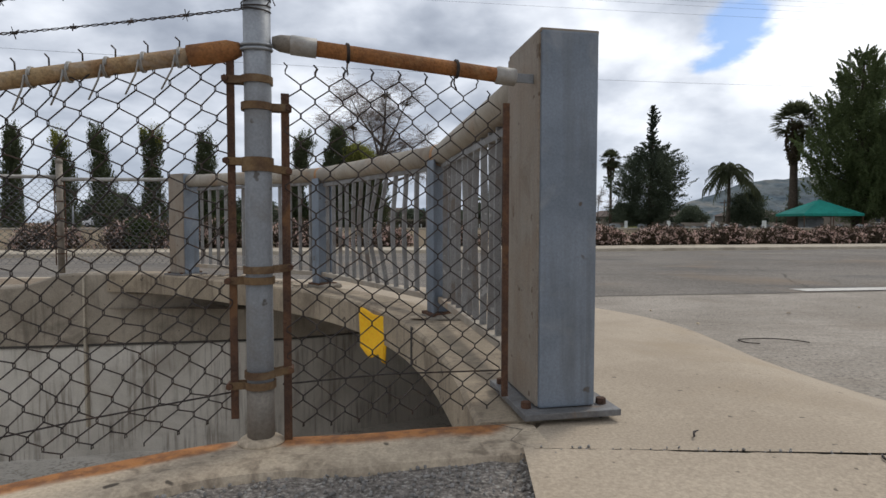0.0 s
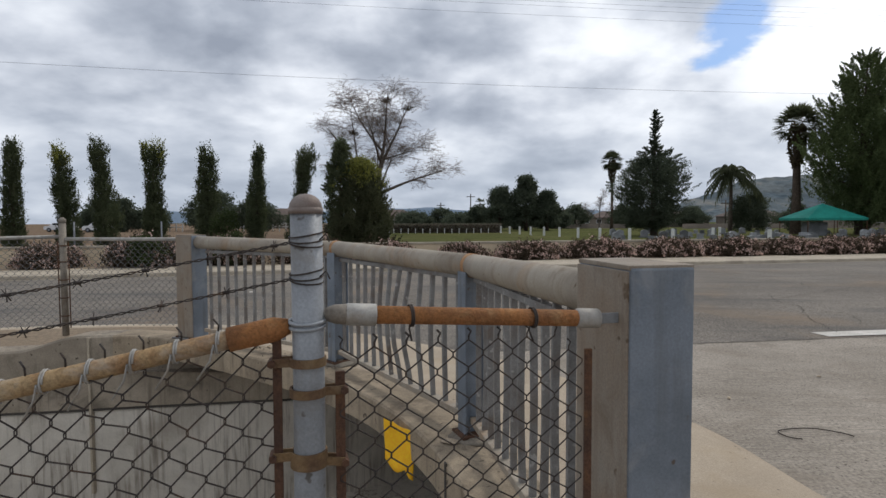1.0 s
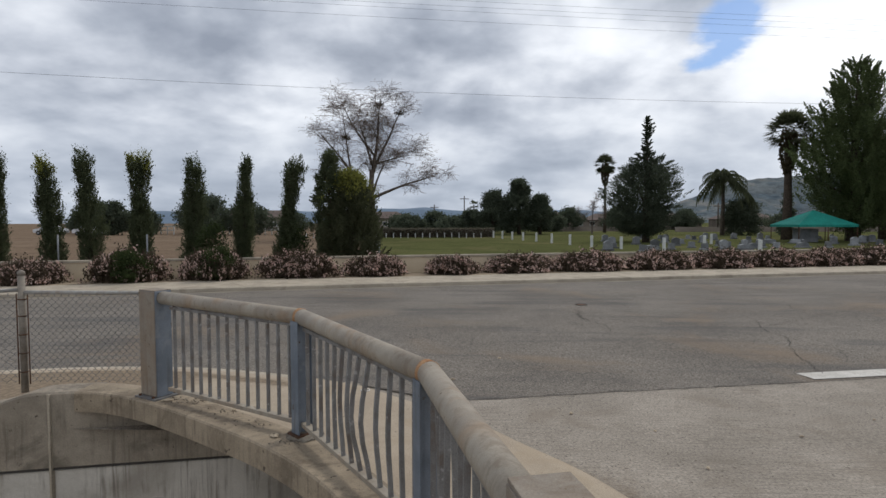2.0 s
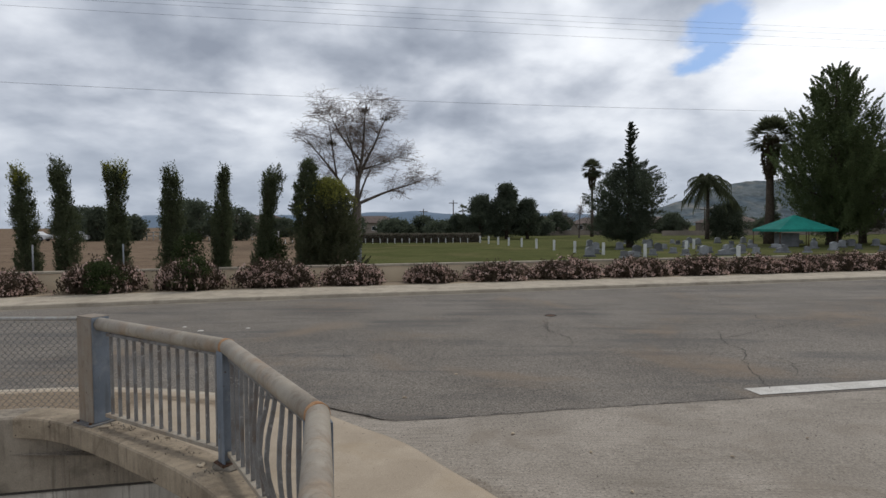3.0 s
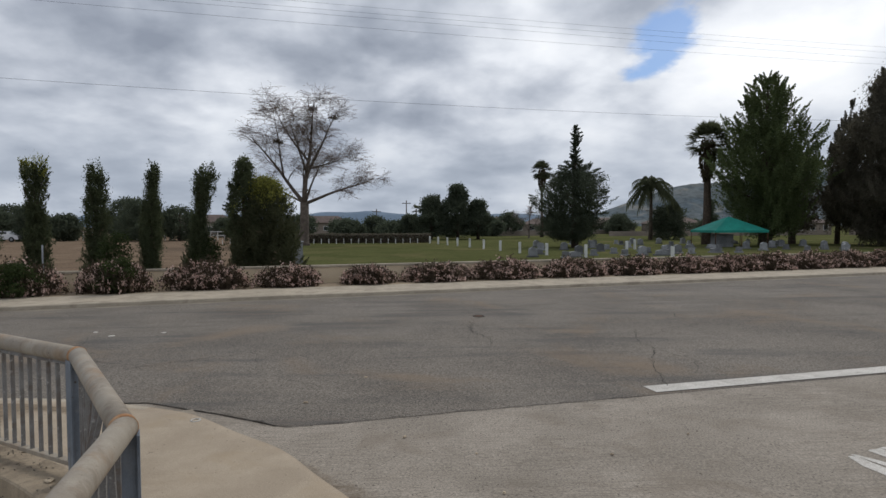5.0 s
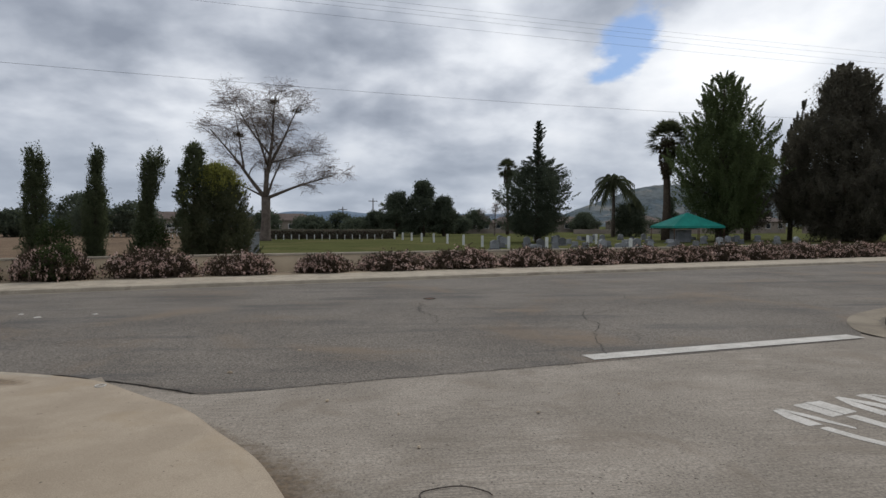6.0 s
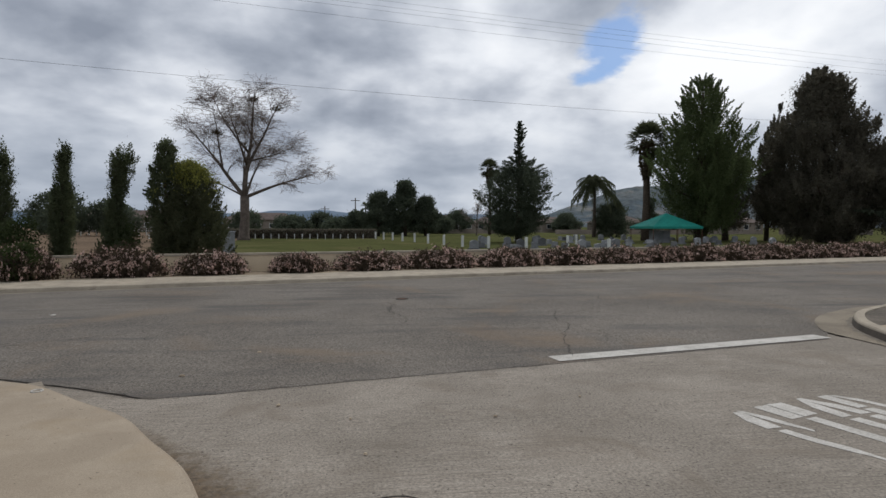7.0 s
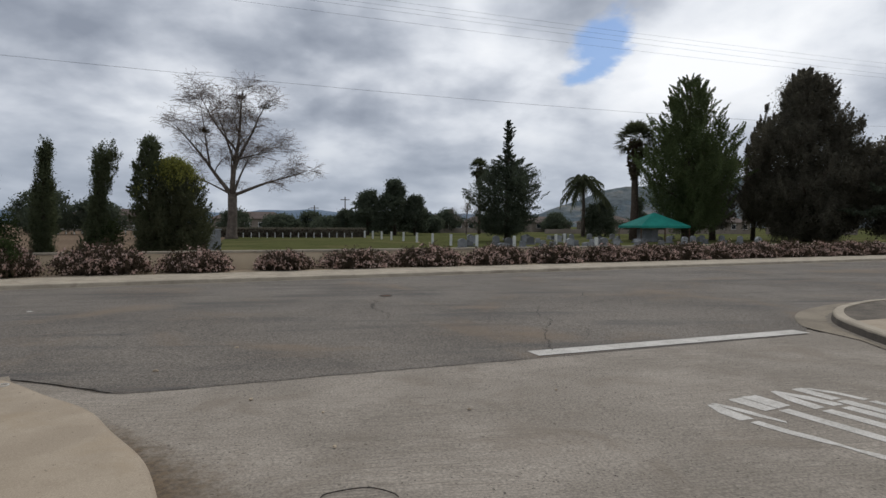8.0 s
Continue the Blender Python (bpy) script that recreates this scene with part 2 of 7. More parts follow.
M = dict(
    strip=material("dry_tan_soil", (0.36, 0.29, 0.21), (0.27, 0.215, 0.155), 1.2, 0.95, 0, 0.6, 30, 0.3, (0.2, 0.155, 0.11), 0.8, 0.5, spec=0.0),
    asphalt=material("asphalt", (0.180, 0.156, 0.128), (0.133, 0.115, 0.095), 0.35, 0.92, 0, 0.7, 42, 0.75, (0.215, 0.156, 0.104), 0.33, 0.72, spots=(0.29, 0.265, 0.225), spot_scale=38, spot_cut=0.635, drag=(0.12, 1.4, 1.0), drag_colour=(0.08, 0.075, 0.07), drag_amount=0.7),
    crack=material("tar_crack_and_shade", (0.062, 0.055, 0.047), None, 3, 0.95),
    drive=material("driveway_concrete", (0.33, 0.286, 0.234), (0.255, 0.220, 0.178), 0.8, 0.9, 0, 0.6, 48, 0.42, (0.19, 0.152, 0.112), 0.9, 0.55, spots=(0.085, 0.07, 0.057), spot_scale=33, spot_cut=0.655, drag=(3.0, 70.0, 1.0), drag_colour=(0.16, 0.135, 0.105), drag_amount=0.7, wear=(0.165, 0.12, 0.075), wear_to=(0.105, 0.078, 0.052)),
    walk=material("walk_concrete", (0.405, 0.330, 0.243), (0.345, 0.278, 0.203), 1.7, 0.9, 0, 0.12, 120, 0.22, (0.34, 0.255, 0.16), 1.3, 0.45, spots=(0.15, 0.122, 0.09), spot_scale=26, spot_cut=0.70, wear=(0.25, 0.185, 0.12), wear_to=(0.16, 0.12, 0.08)),
    curb=material("curb_concrete", (0.45, 0.385, 0.295), (0.35, 0.30, 0.23), 1.6, 0.9, 0, 0.2, 80, 0.25, (0.2, 0.165, 0.12), 1.7, 0.5),
    gutter=material("gutter_concrete", (0.24, 0.205, 0.155), (0.17, 0.145, 0.115), 1.0, 0.9, 0, 0.2, 60, 0.2, (0.1, 0.088, 0.07), 1.2, 0.5),
    gutterdirt=material("gutter_dirt", (0.22, 0.19, 0.15), (0.165, 0.14, 0.108), 6.0, 0.95, 0, 0.5, 60, 0.3, (0.27, 0.24, 0.2), 5.0, 0.6),
    jointdirt=material("dark_joint_dirt", (0.10, 0.085, 0.065), (0.055, 0.046, 0.036), 25.0, 0.95, 0, 0.8, 150, 0.5, (0.2, 0.17, 0.13), 30.0, 0.6),
    headwall=material("headwall_concrete", (0.56, 0.455, 0.325), (0.40, 0.32, 0.23), 2.4, 0.9, 0, 0.3, 110, 0.22, (0.14, 0.105, 0.07), 1.9, 0.75, spots=(0.10, 0.08, 0.058), spot_scale=20, spot_cut=0.69, streak=(0.12, 0.09, 0.062), streak_amount=0.65, wear=(0.40, 0.17, 0.055), wear_to=(0.22, 0.095, 0.04)),
    oldwall=material("stained_wall_concrete", (0.36, 0.305, 0.235), (0.25, 0.21, 0.16), 1.9, 0.9, 0, 0.3, 110, 0.2, (0.12, 0.10, 0.075), 1.6, 0.8, spots=(0.10, 0.08, 0.058), spot_scale=20, spot_cut=0.7, streak=(0.11, 0.09, 0.068), streak_amount=0.7),
    channel=material("channel_concrete", (0.60, 0.555, 0.485), (0.50, 0.46, 0.395), 1.1, 0.9, 0, 0.2, 100, 0.12, (0.22, 0.185, 0.145), 1.0, 0.55, streak=(0.15, 0.12, 0.09), streak_amount=0.75),
    steel=material("blue_grey_steel_paint", (0.205, 0.235, 0.272), (0.145, 0.17, 0.20), 3.4, 0.5, 0.15, 0.08, 160, 0.12, (0.30, 0.305, 0.30), 4.4, 0.6, spots=(0.105, 0.085, 0.07), spot_scale=22, spot_cut=0.69, streak=(0.11, 0.115, 0.12), streak_amount=0.65),
    tan=material("weathered_tan_paint", (0.36, 0.315, 0.25), (0.285, 0.245, 0.195), 4.0, 0.7, 0.05, 0.1, 180, 0.12, (0.30, 0.18, 0.09), 4.2, 0.55, spots=(0.16, 0.115, 0.075), spot_scale=30, spot_cut=0.7, streak=(0.19, 0.14, 0.095), streak_amount=0.5),
    rust=material("rusted_pipe", (0.35, 0.15, 0.05), (0.21, 0.095, 0.04), 9.0, 0.9, 0.1, 0.5, 150, 0.3, (0.42, 0.27, 0.13), 12.0, 0.6),
    rustdark=material("dark_rust", (0.12, 0.06, 0.035), (0.07, 0.04, 0.028), 12.0, 0.9, 0.1, 0.5, 160, 0.3, (0.24, 0.12, 0.05), 14.0, 0.6),
    galv=material("dull_galvanised", (0.30, 0.315, 0.33), (0.235, 0.245, 0.255), 6.0, 0.55, 0.2, 0.1, 160, 0.14, (0.19, 0.165, 0.135), 7.0, 0.55, spots=(0.11, 0.1, 0.09), spot_scale=34, spot_cut=0.68, streak=(0.19, 0.185, 0.18), streak_amount=0.55),
    wire=material("old_fence_wire", (0.062, 0.05, 0.043), (0.035, 0.028, 0.025), 30.0, 0.75, 0.2, 0.2, 200, 0.2, (0.13, 0.07, 0.035), 20, 0.5),
    farwire=material("galvanised_wire", (0.2, 0.2, 0.2), (0.13, 0.13, 0.13), 20.0, 0.6, 0.3),
    bar=material("weathered_bar_paint", (0.235, 0.23, 0.22), (0.165, 0.155, 0.145), 6.0, 0.6, 0.1, 0.15, 140, 0.2, (0.15, 0.10, 0.065), 6.0, 0.55, spots=(0.34, 0.33, 0.31), spot_scale=26, spot_cut=0.64),
    capmetal=material("brown_cap_metal", (0.23, 0.19, 0.165), (0.17, 0.13, 0.11), 30, 0.6, 0.3, 0.2),
    plate=material("dirty_steel_plate", (0.20, 0.20, 0.20), (0.14, 0.135, 0.13), 9.0, 0.6, 0.2, 0.2, 120, 0.2, (0.2, 0.12, 0.06), 12.0, 0.6),
    oldpole=material("old_brown_pole", (0.27, 0.235, 0.19), (0.19, 0.165, 0.135), 5.0, 0.7, 0.1, 0.2, 120, 0.2, (0.12, 0.08, 0.05), 7.0, 0.5),
    beam=material("beam_concrete", (0.355, 0.285, 0.2), (0.25, 0.2, 0.14), 3.2, 0.9, 0, 0.35, 110, 0.22, (0.115, 0.086, 0.058), 2.8, 0.75, spots=(0.08, 0.06, 0.043), spot_scale=17, spot_cut=0.68, streak=(0.12, 0.09, 0.065), streak_amount=0.6),
    apron=material("tan_gutter_apron", (0.27, 0.225, 0.165), (0.205, 0.17, 0.125), 1.4, 0.9, 0, 0.2, 80, 0.3, (0.11, 0.09, 0.065), 1.8, 0.6),
    dirtycollar=material("dirty_collar", (0.40, 0.385, 0.355), (0.31, 0.29, 0.26), 14.0, 0.6, 0.2, 0.15, 160, 0.1, (0.26, 0.18, 0.1), 16.0, 0.5),
    bandrust=material("brown_band_rust", (0.20, 0.125, 0.06), (0.12, 0.07, 0.04), 16.0, 0.85, 0.15, 0.4, 160, 0.2, (0.3, 0.22, 0.13), 15.0, 0.5),
    seam=material("rusty_weld", (0.42, 0.25, 0.13), (0.33, 0.16, 0.07), 20.0, 0.8, 0.05, 0.3, 120, 0.2),
    mottle=material("mottled_pipe", (0.36, 0.25, 0.13), (0.25, 0.14, 0.065), 14.0, 0.85, 0.1, 0.3, 150, 0.3, (0.45, 0.40, 0.33), 9.0, 0.6),
    white=material("white_road_paint", (0.60, 0.565, 0.51), (0.50, 0.47, 0.42), 3.0, 0.8, 0, 0.3, 60, 0.3, (0.33, 0.295, 0.245), 9.0, 0.6),
    gravel=material("dark_gravel", (0.27, 0.235, 0.2), (0.17, 0.148, 0.125), 40, 0.95, 0, 1.0, 110, 0.7, spots=(0.42, 0.39, 0.34), spot_scale=110, spot_cut=0.6),
    lowwall=material("low_wall_render", (0.70, 0.575, 0.40), (0.60, 0.49, 0.345), 0.6, 0.9, 0, 0.2, 60, 0.12, (0.36, 0.3, 0.215), 0.5, 0.5),
    soil=material("bare_soil", (0.205, 0.15, 0.105), (0.155, 0.112, 0.08), 0.5, 0.95, 0, 0.8, 12, 0.45, (0.26, 0.2, 0.145), 0.15, 0.5, spec=0.0),
    lawn=material("lawn", (0.098, 0.103, 0.042), (0.078, 0.084, 0.034), 0.25, 0.95, 0, 0.4, 14, 0.45, (0.175, 0.145, 0.075), 0.12, 0.8, spec=0.0),
    bark=material("bark", (0.10, 0.075, 0.055), (0.06, 0.045, 0.035), 6, 0.95, 0, 0.8, 30, 0.4),
    palebark=material("pale_bark", (0.135, 0.108, 0.087), (0.085, 0.068, 0.055), 3, 0.9, 0, 0.5, 20, 0.3),
    stone=material("grey_headstone", (0.22, 0.225, 0.23), (0.15, 0.155, 0.16), 2, 0.7, 0, 0.2, 40, 0.2, per=0.6),
    whitepost=material("white_post_paint", (0.66, 0.66, 0.63), (0.56, 0.56, 0.53), 2, 0.6),
    yellow=material("yellow_cloth", (0.92, 0.50, 0.012), (0.85, 0.45, 0.01), 10, 0.6, 0, 0.2),
    teal=material("teal_canvas", (0.012, 0.25, 0.19), (0.01, 0.20, 0.155), 0.7, 0.7, 0, 0.2, 8, 0.2),
    house=material("pale_stucco", (0.27, 0.225, 0.185), None, 0.3, 0.9),
    roof=material("brown_roofing", (0.13, 0.095, 0.08), None, 0.6, 0.9),
    # both hill colours carry the blue haze of distance, bluer farther off
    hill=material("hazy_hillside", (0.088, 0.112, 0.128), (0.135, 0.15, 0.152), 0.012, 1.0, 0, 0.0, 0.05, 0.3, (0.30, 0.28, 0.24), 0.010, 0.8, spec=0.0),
    farhill=material("far_hills_haze_blue", (0.15, 0.20, 0.26), (0.13, 0.18, 0.24), 0.003, 1.0, 0, 0.0, 0.05, 0.05),
    glass=material("dark_window_glass", (0.03, 0.035, 0.04), None, 1, 0.15),
    carpaint=material("white_car_paint", (0.7, 0.7, 0.7), (0.66, 0.66, 0.66), 1, 0.3),
    rubber=material("black_rubber", (0.02, 0.02, 0.02), None, 3, 0.8),
    cypress=leafy("cypress_leaf", (0.06, 0.076, 0.044), (0.15, 0.17, 0.085), 0.75, 0.5),
    shrubleaf=leafy("shrub_leaf", (0.06, 0.07, 0.04), (0.15, 0.155, 0.08), 0.75, 0.5),
    cyptip=leafy("cypress_tip", (0.13, 0.14, 0.03), (0.32, 0.32, 0.085), 0.75, 0.5),
    pine=leafy("pine_needle", (0.06, 0.076, 0.056), (0.13, 0.15, 0.095), 0.75, 0.5),
    broad=leafy("broad_leaf", (0.07, 0.1, 0.045), (0.18, 0.215, 0.09), 0.75, 0.5),
    darkcone=leafy("dark_cypress", (0.098, 0.094, 0.074), (0.195, 0.175, 0.125), 0.75, 0.5),
    bushleaf=leafy("bush_leaf", (0.05, 0.042, 0.03), (0.15, 0.11, 0.075)),
    hedge=leafy("hedge_leaf", (0.028, 0.045, 0.016), (0.085, 0.105, 0.04)),
    palm=leafy("palm_leaf", (0.045, 0.055, 0.03), (0.13, 0.14, 0.075), 0.75, 0.5),
    deadpalm=leafy("dead_palm_skirt", (0.07, 0.055, 0.035), (0.14, 0.11, 0.07)),
    grit=leafy("mixed_grit", (0.08, 0.075, 0.07), (0.46, 0.43, 0.39), 0.9, 0.0),
    cornersoil=material("grey_brown_soil", (0.15, 0.125, 0.098), (0.10, 0.085, 0.066), 2.0, 0.95, 0, 0.8, 40, 0.4, (0.2, 0.165, 0.125), 3.0, 0.5),
    scuffshade=material("tyre_scuff_and_shade", (0.085, 0.073, 0.06), (0.12, 0.10, 0.08), 3.0, 0.95, 0, 0.3, 60, 0.3),
    ruststain=material("rust_stain", (0.33, 0.18, 0.08), (0.24, 0.135, 0.07), 14.0, 0.9, 0, 0.4, 150, 0.3, (0.40, 0.31, 0.21), 16.0, 0.75),
    posttan=material("brown_streaked_surface", (0.25, 0.195, 0.143), (0.275, 0.24, 0.195), 5.0, 0.75, 0.05, 0.15, 160, 0.15, (0.17, 0.12, 0.08), 5.0, 0.65, spots=(0.12, 0.085, 0.055), spot_scale=26, spot_cut=0.68, streak=(0.16, 0.11, 0.07), streak_amount=0.55),
    flower=leafy("pink_flower", (0.46, 0.27, 0.22), (0.92, 0.74, 0.64), 0.7, 0.3),
    twig=leafy("reddish_twig", (0.16, 0.125, 0.108), (0.30, 0.245, 0.22), 0.8, 0.0),
)

# ---------------------------------------------------------------- mesh helpers


def mesh_of(name, verts, faces):
    me = bpy.data.meshes.new(name)
    me.from_pydata([tuple(v) for v in verts], [], faces)
    me.update()
    return me


def solid(name, me, mat, parent=None, label="", flat=True):
    me.materials.append(mat)
    ob = new(name, me)
    if parent:
        ob.parent = parent
    if label:
        ob["label"] = label
    if not flat:
        me.polygons.foreach_set("use_smooth", [True] * len(me.polygons))
    return ob


def part(name, bm, mat, parent, label="", flat=True):
    """Links a bmesh as one mesh object under a thing or a part."""
    me = bpy.data.meshes.new(name)
    bm.normal_update()
    bm.to_mesh(me)
    bm.free()
    return solid(name, me, mat, parent, label, flat)


def thing(name, at=(0, 0, 0), rz=0.0, label="", category="", group="", kind=""):
    ob = new(name)
    ob.matrix_basis = pose(*at, 0, 0, rz)
    return tagged(ob, label, category, group, kind)


def box(bm, x0, x1, y0, y1, z0, z1, bevel=0.0, m=None):
    """A bevelled box added to bm."""
    made = bmesh.ops.create_cube(bm, size=1.0)
    vs = made["verts"]
    for v in vs:
        v.co = Vector((x0 + (v.co.x + 0.5) * (x1 - x0), y0 + (v.co.y + 0.5) * (y1 - y0), z0 + (v.co.z + 0.5) * (z1 - z0)))
    if bevel:
        es = list({e for v in vs for e in v.link_edges})
        out = bmesh.ops.bevel(bm, geom=es, offset=bevel, segments=2, affect="EDGES", profile=0.6)
        vs = list({v for f in out["faces"] for v in f.verts} | {v for v in vs if v.is_valid})
    if m:
        for v in vs:
            v.co = m @ v.co
    return bm


def boxed(*a, **k):
    return box(bmesh.new(), *a, **k)


def tube_data(pts, radius, sides=8, closed_ends=True):
    """Vertices and faces of a tube along points; radius: a number or one for each point."""
    pts = [Vector(p) for p in pts]
    rs = radius if hasattr(radius, "__len__") else [radius] * len(pts)
    verts, faces = [], []
    ref = None
    for i, p in enumerate(pts):
        d = (pts[min(i + 1, len(pts) - 1)] - pts[max(i - 1, 0)]).normalized()
        if ref is None:
            ref = Vector((0, 0, 1)) if abs(d.z) < 0.9 else Vector((1, 0, 0))
        side = d.cross(ref).normalized()
        up = side.cross(d).normalized()
        ref = up
        for k in range(sides):
            a = 2 * math.pi * k / sides
            verts.append(p + side * (math.cos(a) * rs[i]) + up * (math.sin(a) * rs[i]))
    for i in range(len(pts) - 1):
        for k in range(sides):
            a, b = i * sides + k, i * sides + (k + 1) % sides
            faces.append((a, b, b + sides, a + sides))
    if closed_ends:
        faces.append(tuple(range(sides - 1, -1, -1)))
        faces.append(tuple(range(len(verts) - sides, len(verts))))
    return verts, faces


def tubes(name, list_of, mat, parent=None, label="", sides=8):
    """Several tubes (points, radius) in one mesh."""
    vs, fs = [], []
    for pts, r in list_of:
        v, f = tube_data(pts, r, sides)
        o = len(vs)
        vs += v
        fs += [tuple(i + o for i in q) for q in f]
    return solid(name, mesh_of(name, vs, fs), mat, parent, label, flat=False)


def ribbon(name, left, right, mat, parent=None, label=""):
    """A strip between two lines of points."""
    n = len(left)
    verts = list(left) + list(right)
    faces = [(i, n + i, n + i + 1, i + 1) for i in range(n - 1)]
    return solid(name, mesh_of(name, verts, faces), mat, parent, label)


def sweep(name, line, profile, mat, parent=None, label="", flat=True):
    """A closed profile of (offset to the right of the way, height) carried along a line of (x, y, z)."""
    line = [Vector(p) for p in line]
    verts, faces, k = [], [], len(profile)
    for i, p in enumerate(line):
        d = line[min(i + 1, len(line) - 1)] - line[max(i - 1, 0)]
        d.z = 0
        d.normalize()
        r = Vector((d.y, -d.x, 0))
        for o, h in profile:
            verts.append(p + r * o + Vector((0, 0, h)))
    for i in range(len(line) - 1):
        for j in range(k):
            a, b = i * k + j, i * k + (j + 1) % k
            faces.append((a, b, b + k, a + k))
    faces.append(tuple(range(k)))
    faces.append(tuple(range(len(verts) - 1, len(verts) - k - 1, -1)))
    me = mesh_of(name, verts, faces)
    bm = bmesh.new()
    bm.from_mesh(me)
    bmesh.ops.recalc_face_normals(bm, faces=bm.faces)
    bm.to_mesh(me)
    bm.free()
    return solid(name, me, mat, parent, label, flat)


def set_wear(ob, value_of):
    """Writes how stained each vertex is, 0 to 1."""
    at = ob.data.attributes.new("wear", "FLOAT", "POINT")
    at.data.foreach_set("value", [max(0.0, min(1.0, value_of(v.co))) for v in ob.data.vertices])


def curve(points, steps=8):
    """A smooth line through points (Catmull-Rom)."""
    p = [Vector(q) for q in points]
    p = [2 * p[0] - p[1]] + p + [2 * p[-1] - p[-2]]
    out = []
    for i in range(1, len(p) - 2):
        for s in range(steps):
            t = s / steps
            out.append(0.5 * (2 * p[i] + (p[i + 1] - p[i - 1]) * t + (2 * p[i - 1] - 5 * p[i] + 4 * p[i + 1] - p[i + 2]) * t * t + (3 * p[i] - p[i - 1] - 3 * p[i + 1] + p[i + 2]) * t ** 3))
    out.append(p[-2])
    return out


def leaves(name, centres, size, mat, parent, label="", stretch=1.6, droop=0.0, seed=1, kind="stuff", lift=0.0):
    """Many small bent leaf cards, one island each, round the given centres (n x 3)."""
    rng = np.random.default_rng(seed)
    c = np.asarray(centres, dtype=np.float64)
    n = len(c)
    a = rng.normal(size=(n, 3))
    a[:, 2] -= droop
    a[:, 2] = np.where(rng.random(n) < 0.5, a[:, 2] + lift, a[:, 2] - lift) if lift else a[:, 2]
    a /= np.linalg.norm(a, axis=1, keepdims=True)
    b = np.cross(a, rng.normal(size=(n, 3)))
    b /= np.linalg.norm(b, axis=1, keepdims=True)
    s = size * rng.uniform(0.6, 1.4, (n, 1))
    nn = np.cross(a, b) * s * 0.25
    verts = np.stack([c - a * s * stretch, c - b * s + nn, c + a * s * stretch, c + b * s + nn], axis=1).reshape(-1, 3)
    me = bpy.data.meshes.new(name)
    me.vertices.add(4 * n)
    me.vertices.foreach_set("co", verts.ravel().astype(np.float32))
    tri = (np.arange(n)[:, None] * 4 + np.array([[0, 1, 2, 0, 2, 3]])).ravel()
    me.loops.add(6 * n)
    me.loops.foreach_set("vertex_index", tri.astype(np.int32))
    me.polygons.add(2 * n)
    me.polygons.foreach_set("loop_start", np.arange(0, 6 * n, 3, dtype=np.int32))
    me.update(calc_edges=True)
    ob = solid(name, me, mat, parent, label)
    if kind:
        ob["kind"] = kind
    return ob

# ---------------------------------------------------------------- ground, road and pavements
ROAD = -0.38


def far_y(x):
    """The far kerb's line: nearly straight, bending slightly towards the viewer on the far left."""
    if x >= 0:
        return 19.5 + 0.265 * x
    b = max(x, -30.0)
    return 19.5 + 0.25 * b - 0.003 * b * b + (x - b) * 0.45


FAR = -0.485                               # the far gutter lies lower than the near edge


def drive_z(x, y):
    return ROAD + 0.0072 * max(0.0, 7.0 - max(y, 0.2)) ** 2 - 0.01 * max(0.0, -y)


def walk_z(x, y):
    z = -0.17 * (y - 1.4) / 4.9 if y > 1.4 else 0.0
    s = min(1, max(0, (x - 1.1) / 0.8)) * min(1, max(0, (4.3 - y) / 1.4))
    s = s * s * (3 - 2 * s)
    return z * (1 - s) + (drive_z(x, y) + 0.01) * s


def grid_sheet(name, xs, ys, z_of, mat, keep=None, **tags):
    """A sheet over a grid; keep(x, y) tells which cells stay."""
    idx, verts, faces = {}, [], []

    def vert(i, j):
        if (i, j) not in idx:
            idx[(i, j)] = len(verts)
            verts.append((xs[i], ys[j], z_of(xs[i], ys[j])))
        return idx[(i, j)]
    for i in range(len(xs) - 1):
        for j in range(len(ys) - 1):
            if keep is None or keep((xs[i] + xs[i + 1]) / 2, (ys[j] + ys[j + 1]) / 2):
                faces.append((vert(i, j), vert(i + 1, j), vert(i + 1, j + 1), vert(i, j + 1)))
    return tagged(solid(name, mesh_of(name, verts, faces), mat, flat=False), **tags)


def steps(a, b, n):
    return [a + (b - a) * i / n for i in range(n + 1)]


XS = [-400, -200, -100, -60, -40] + steps(-30, 30, 40) + [40, 55, 80, 120, 200, 400]

# far land: bare field on the left, lawn on the right, both lying behind the low wall
LAND = -0.1


def field_edge(y):
    return -3.6 - 0.2 * (y - 24)


def behind(name, mat, side, label):
    verts, faces = [], []
    rows = [0, 4, 8, 14, 22, 34, 50, 75, 110, 180, 400, 1500, 3500]
    cols = steps(0, 1, 60)
    for r in rows:
        for c in cols:
            if side < 0:
                far = field_edge(24 + r)
                x = far + (1 - c) ** 2 * (-60 - 2.2 * r - far)
            else:
                far = field_edge(24 + r)
                x = far + c ** 2 * (90 + 2.2 * r - far)
            y = far_y(x) + 3.65 + r * (1 + 0.004 * r if r < 60 else 1.24)
            verts.append((x, y, LAND + 0.02 * math.sin(x * 0.7) * math.cos(y * 0.5)))
    n = len(cols)
    for i in range(len(rows) - 1):
        for j in range(n - 1):
            a = i * n + j
            faces.append((a, a + 1, a + 1 + n, a + n))
    return tagged(solid(name, mesh_of(name, verts, faces), mat, flat=False), label, "ground", kind="structure")


behind("ground_field", M["soil"], -1, "bare brown ploughed field behind the low wall")
behind("ground_lawn", M["lawn"], 1, "green cemetery lawn with worn dry patches")

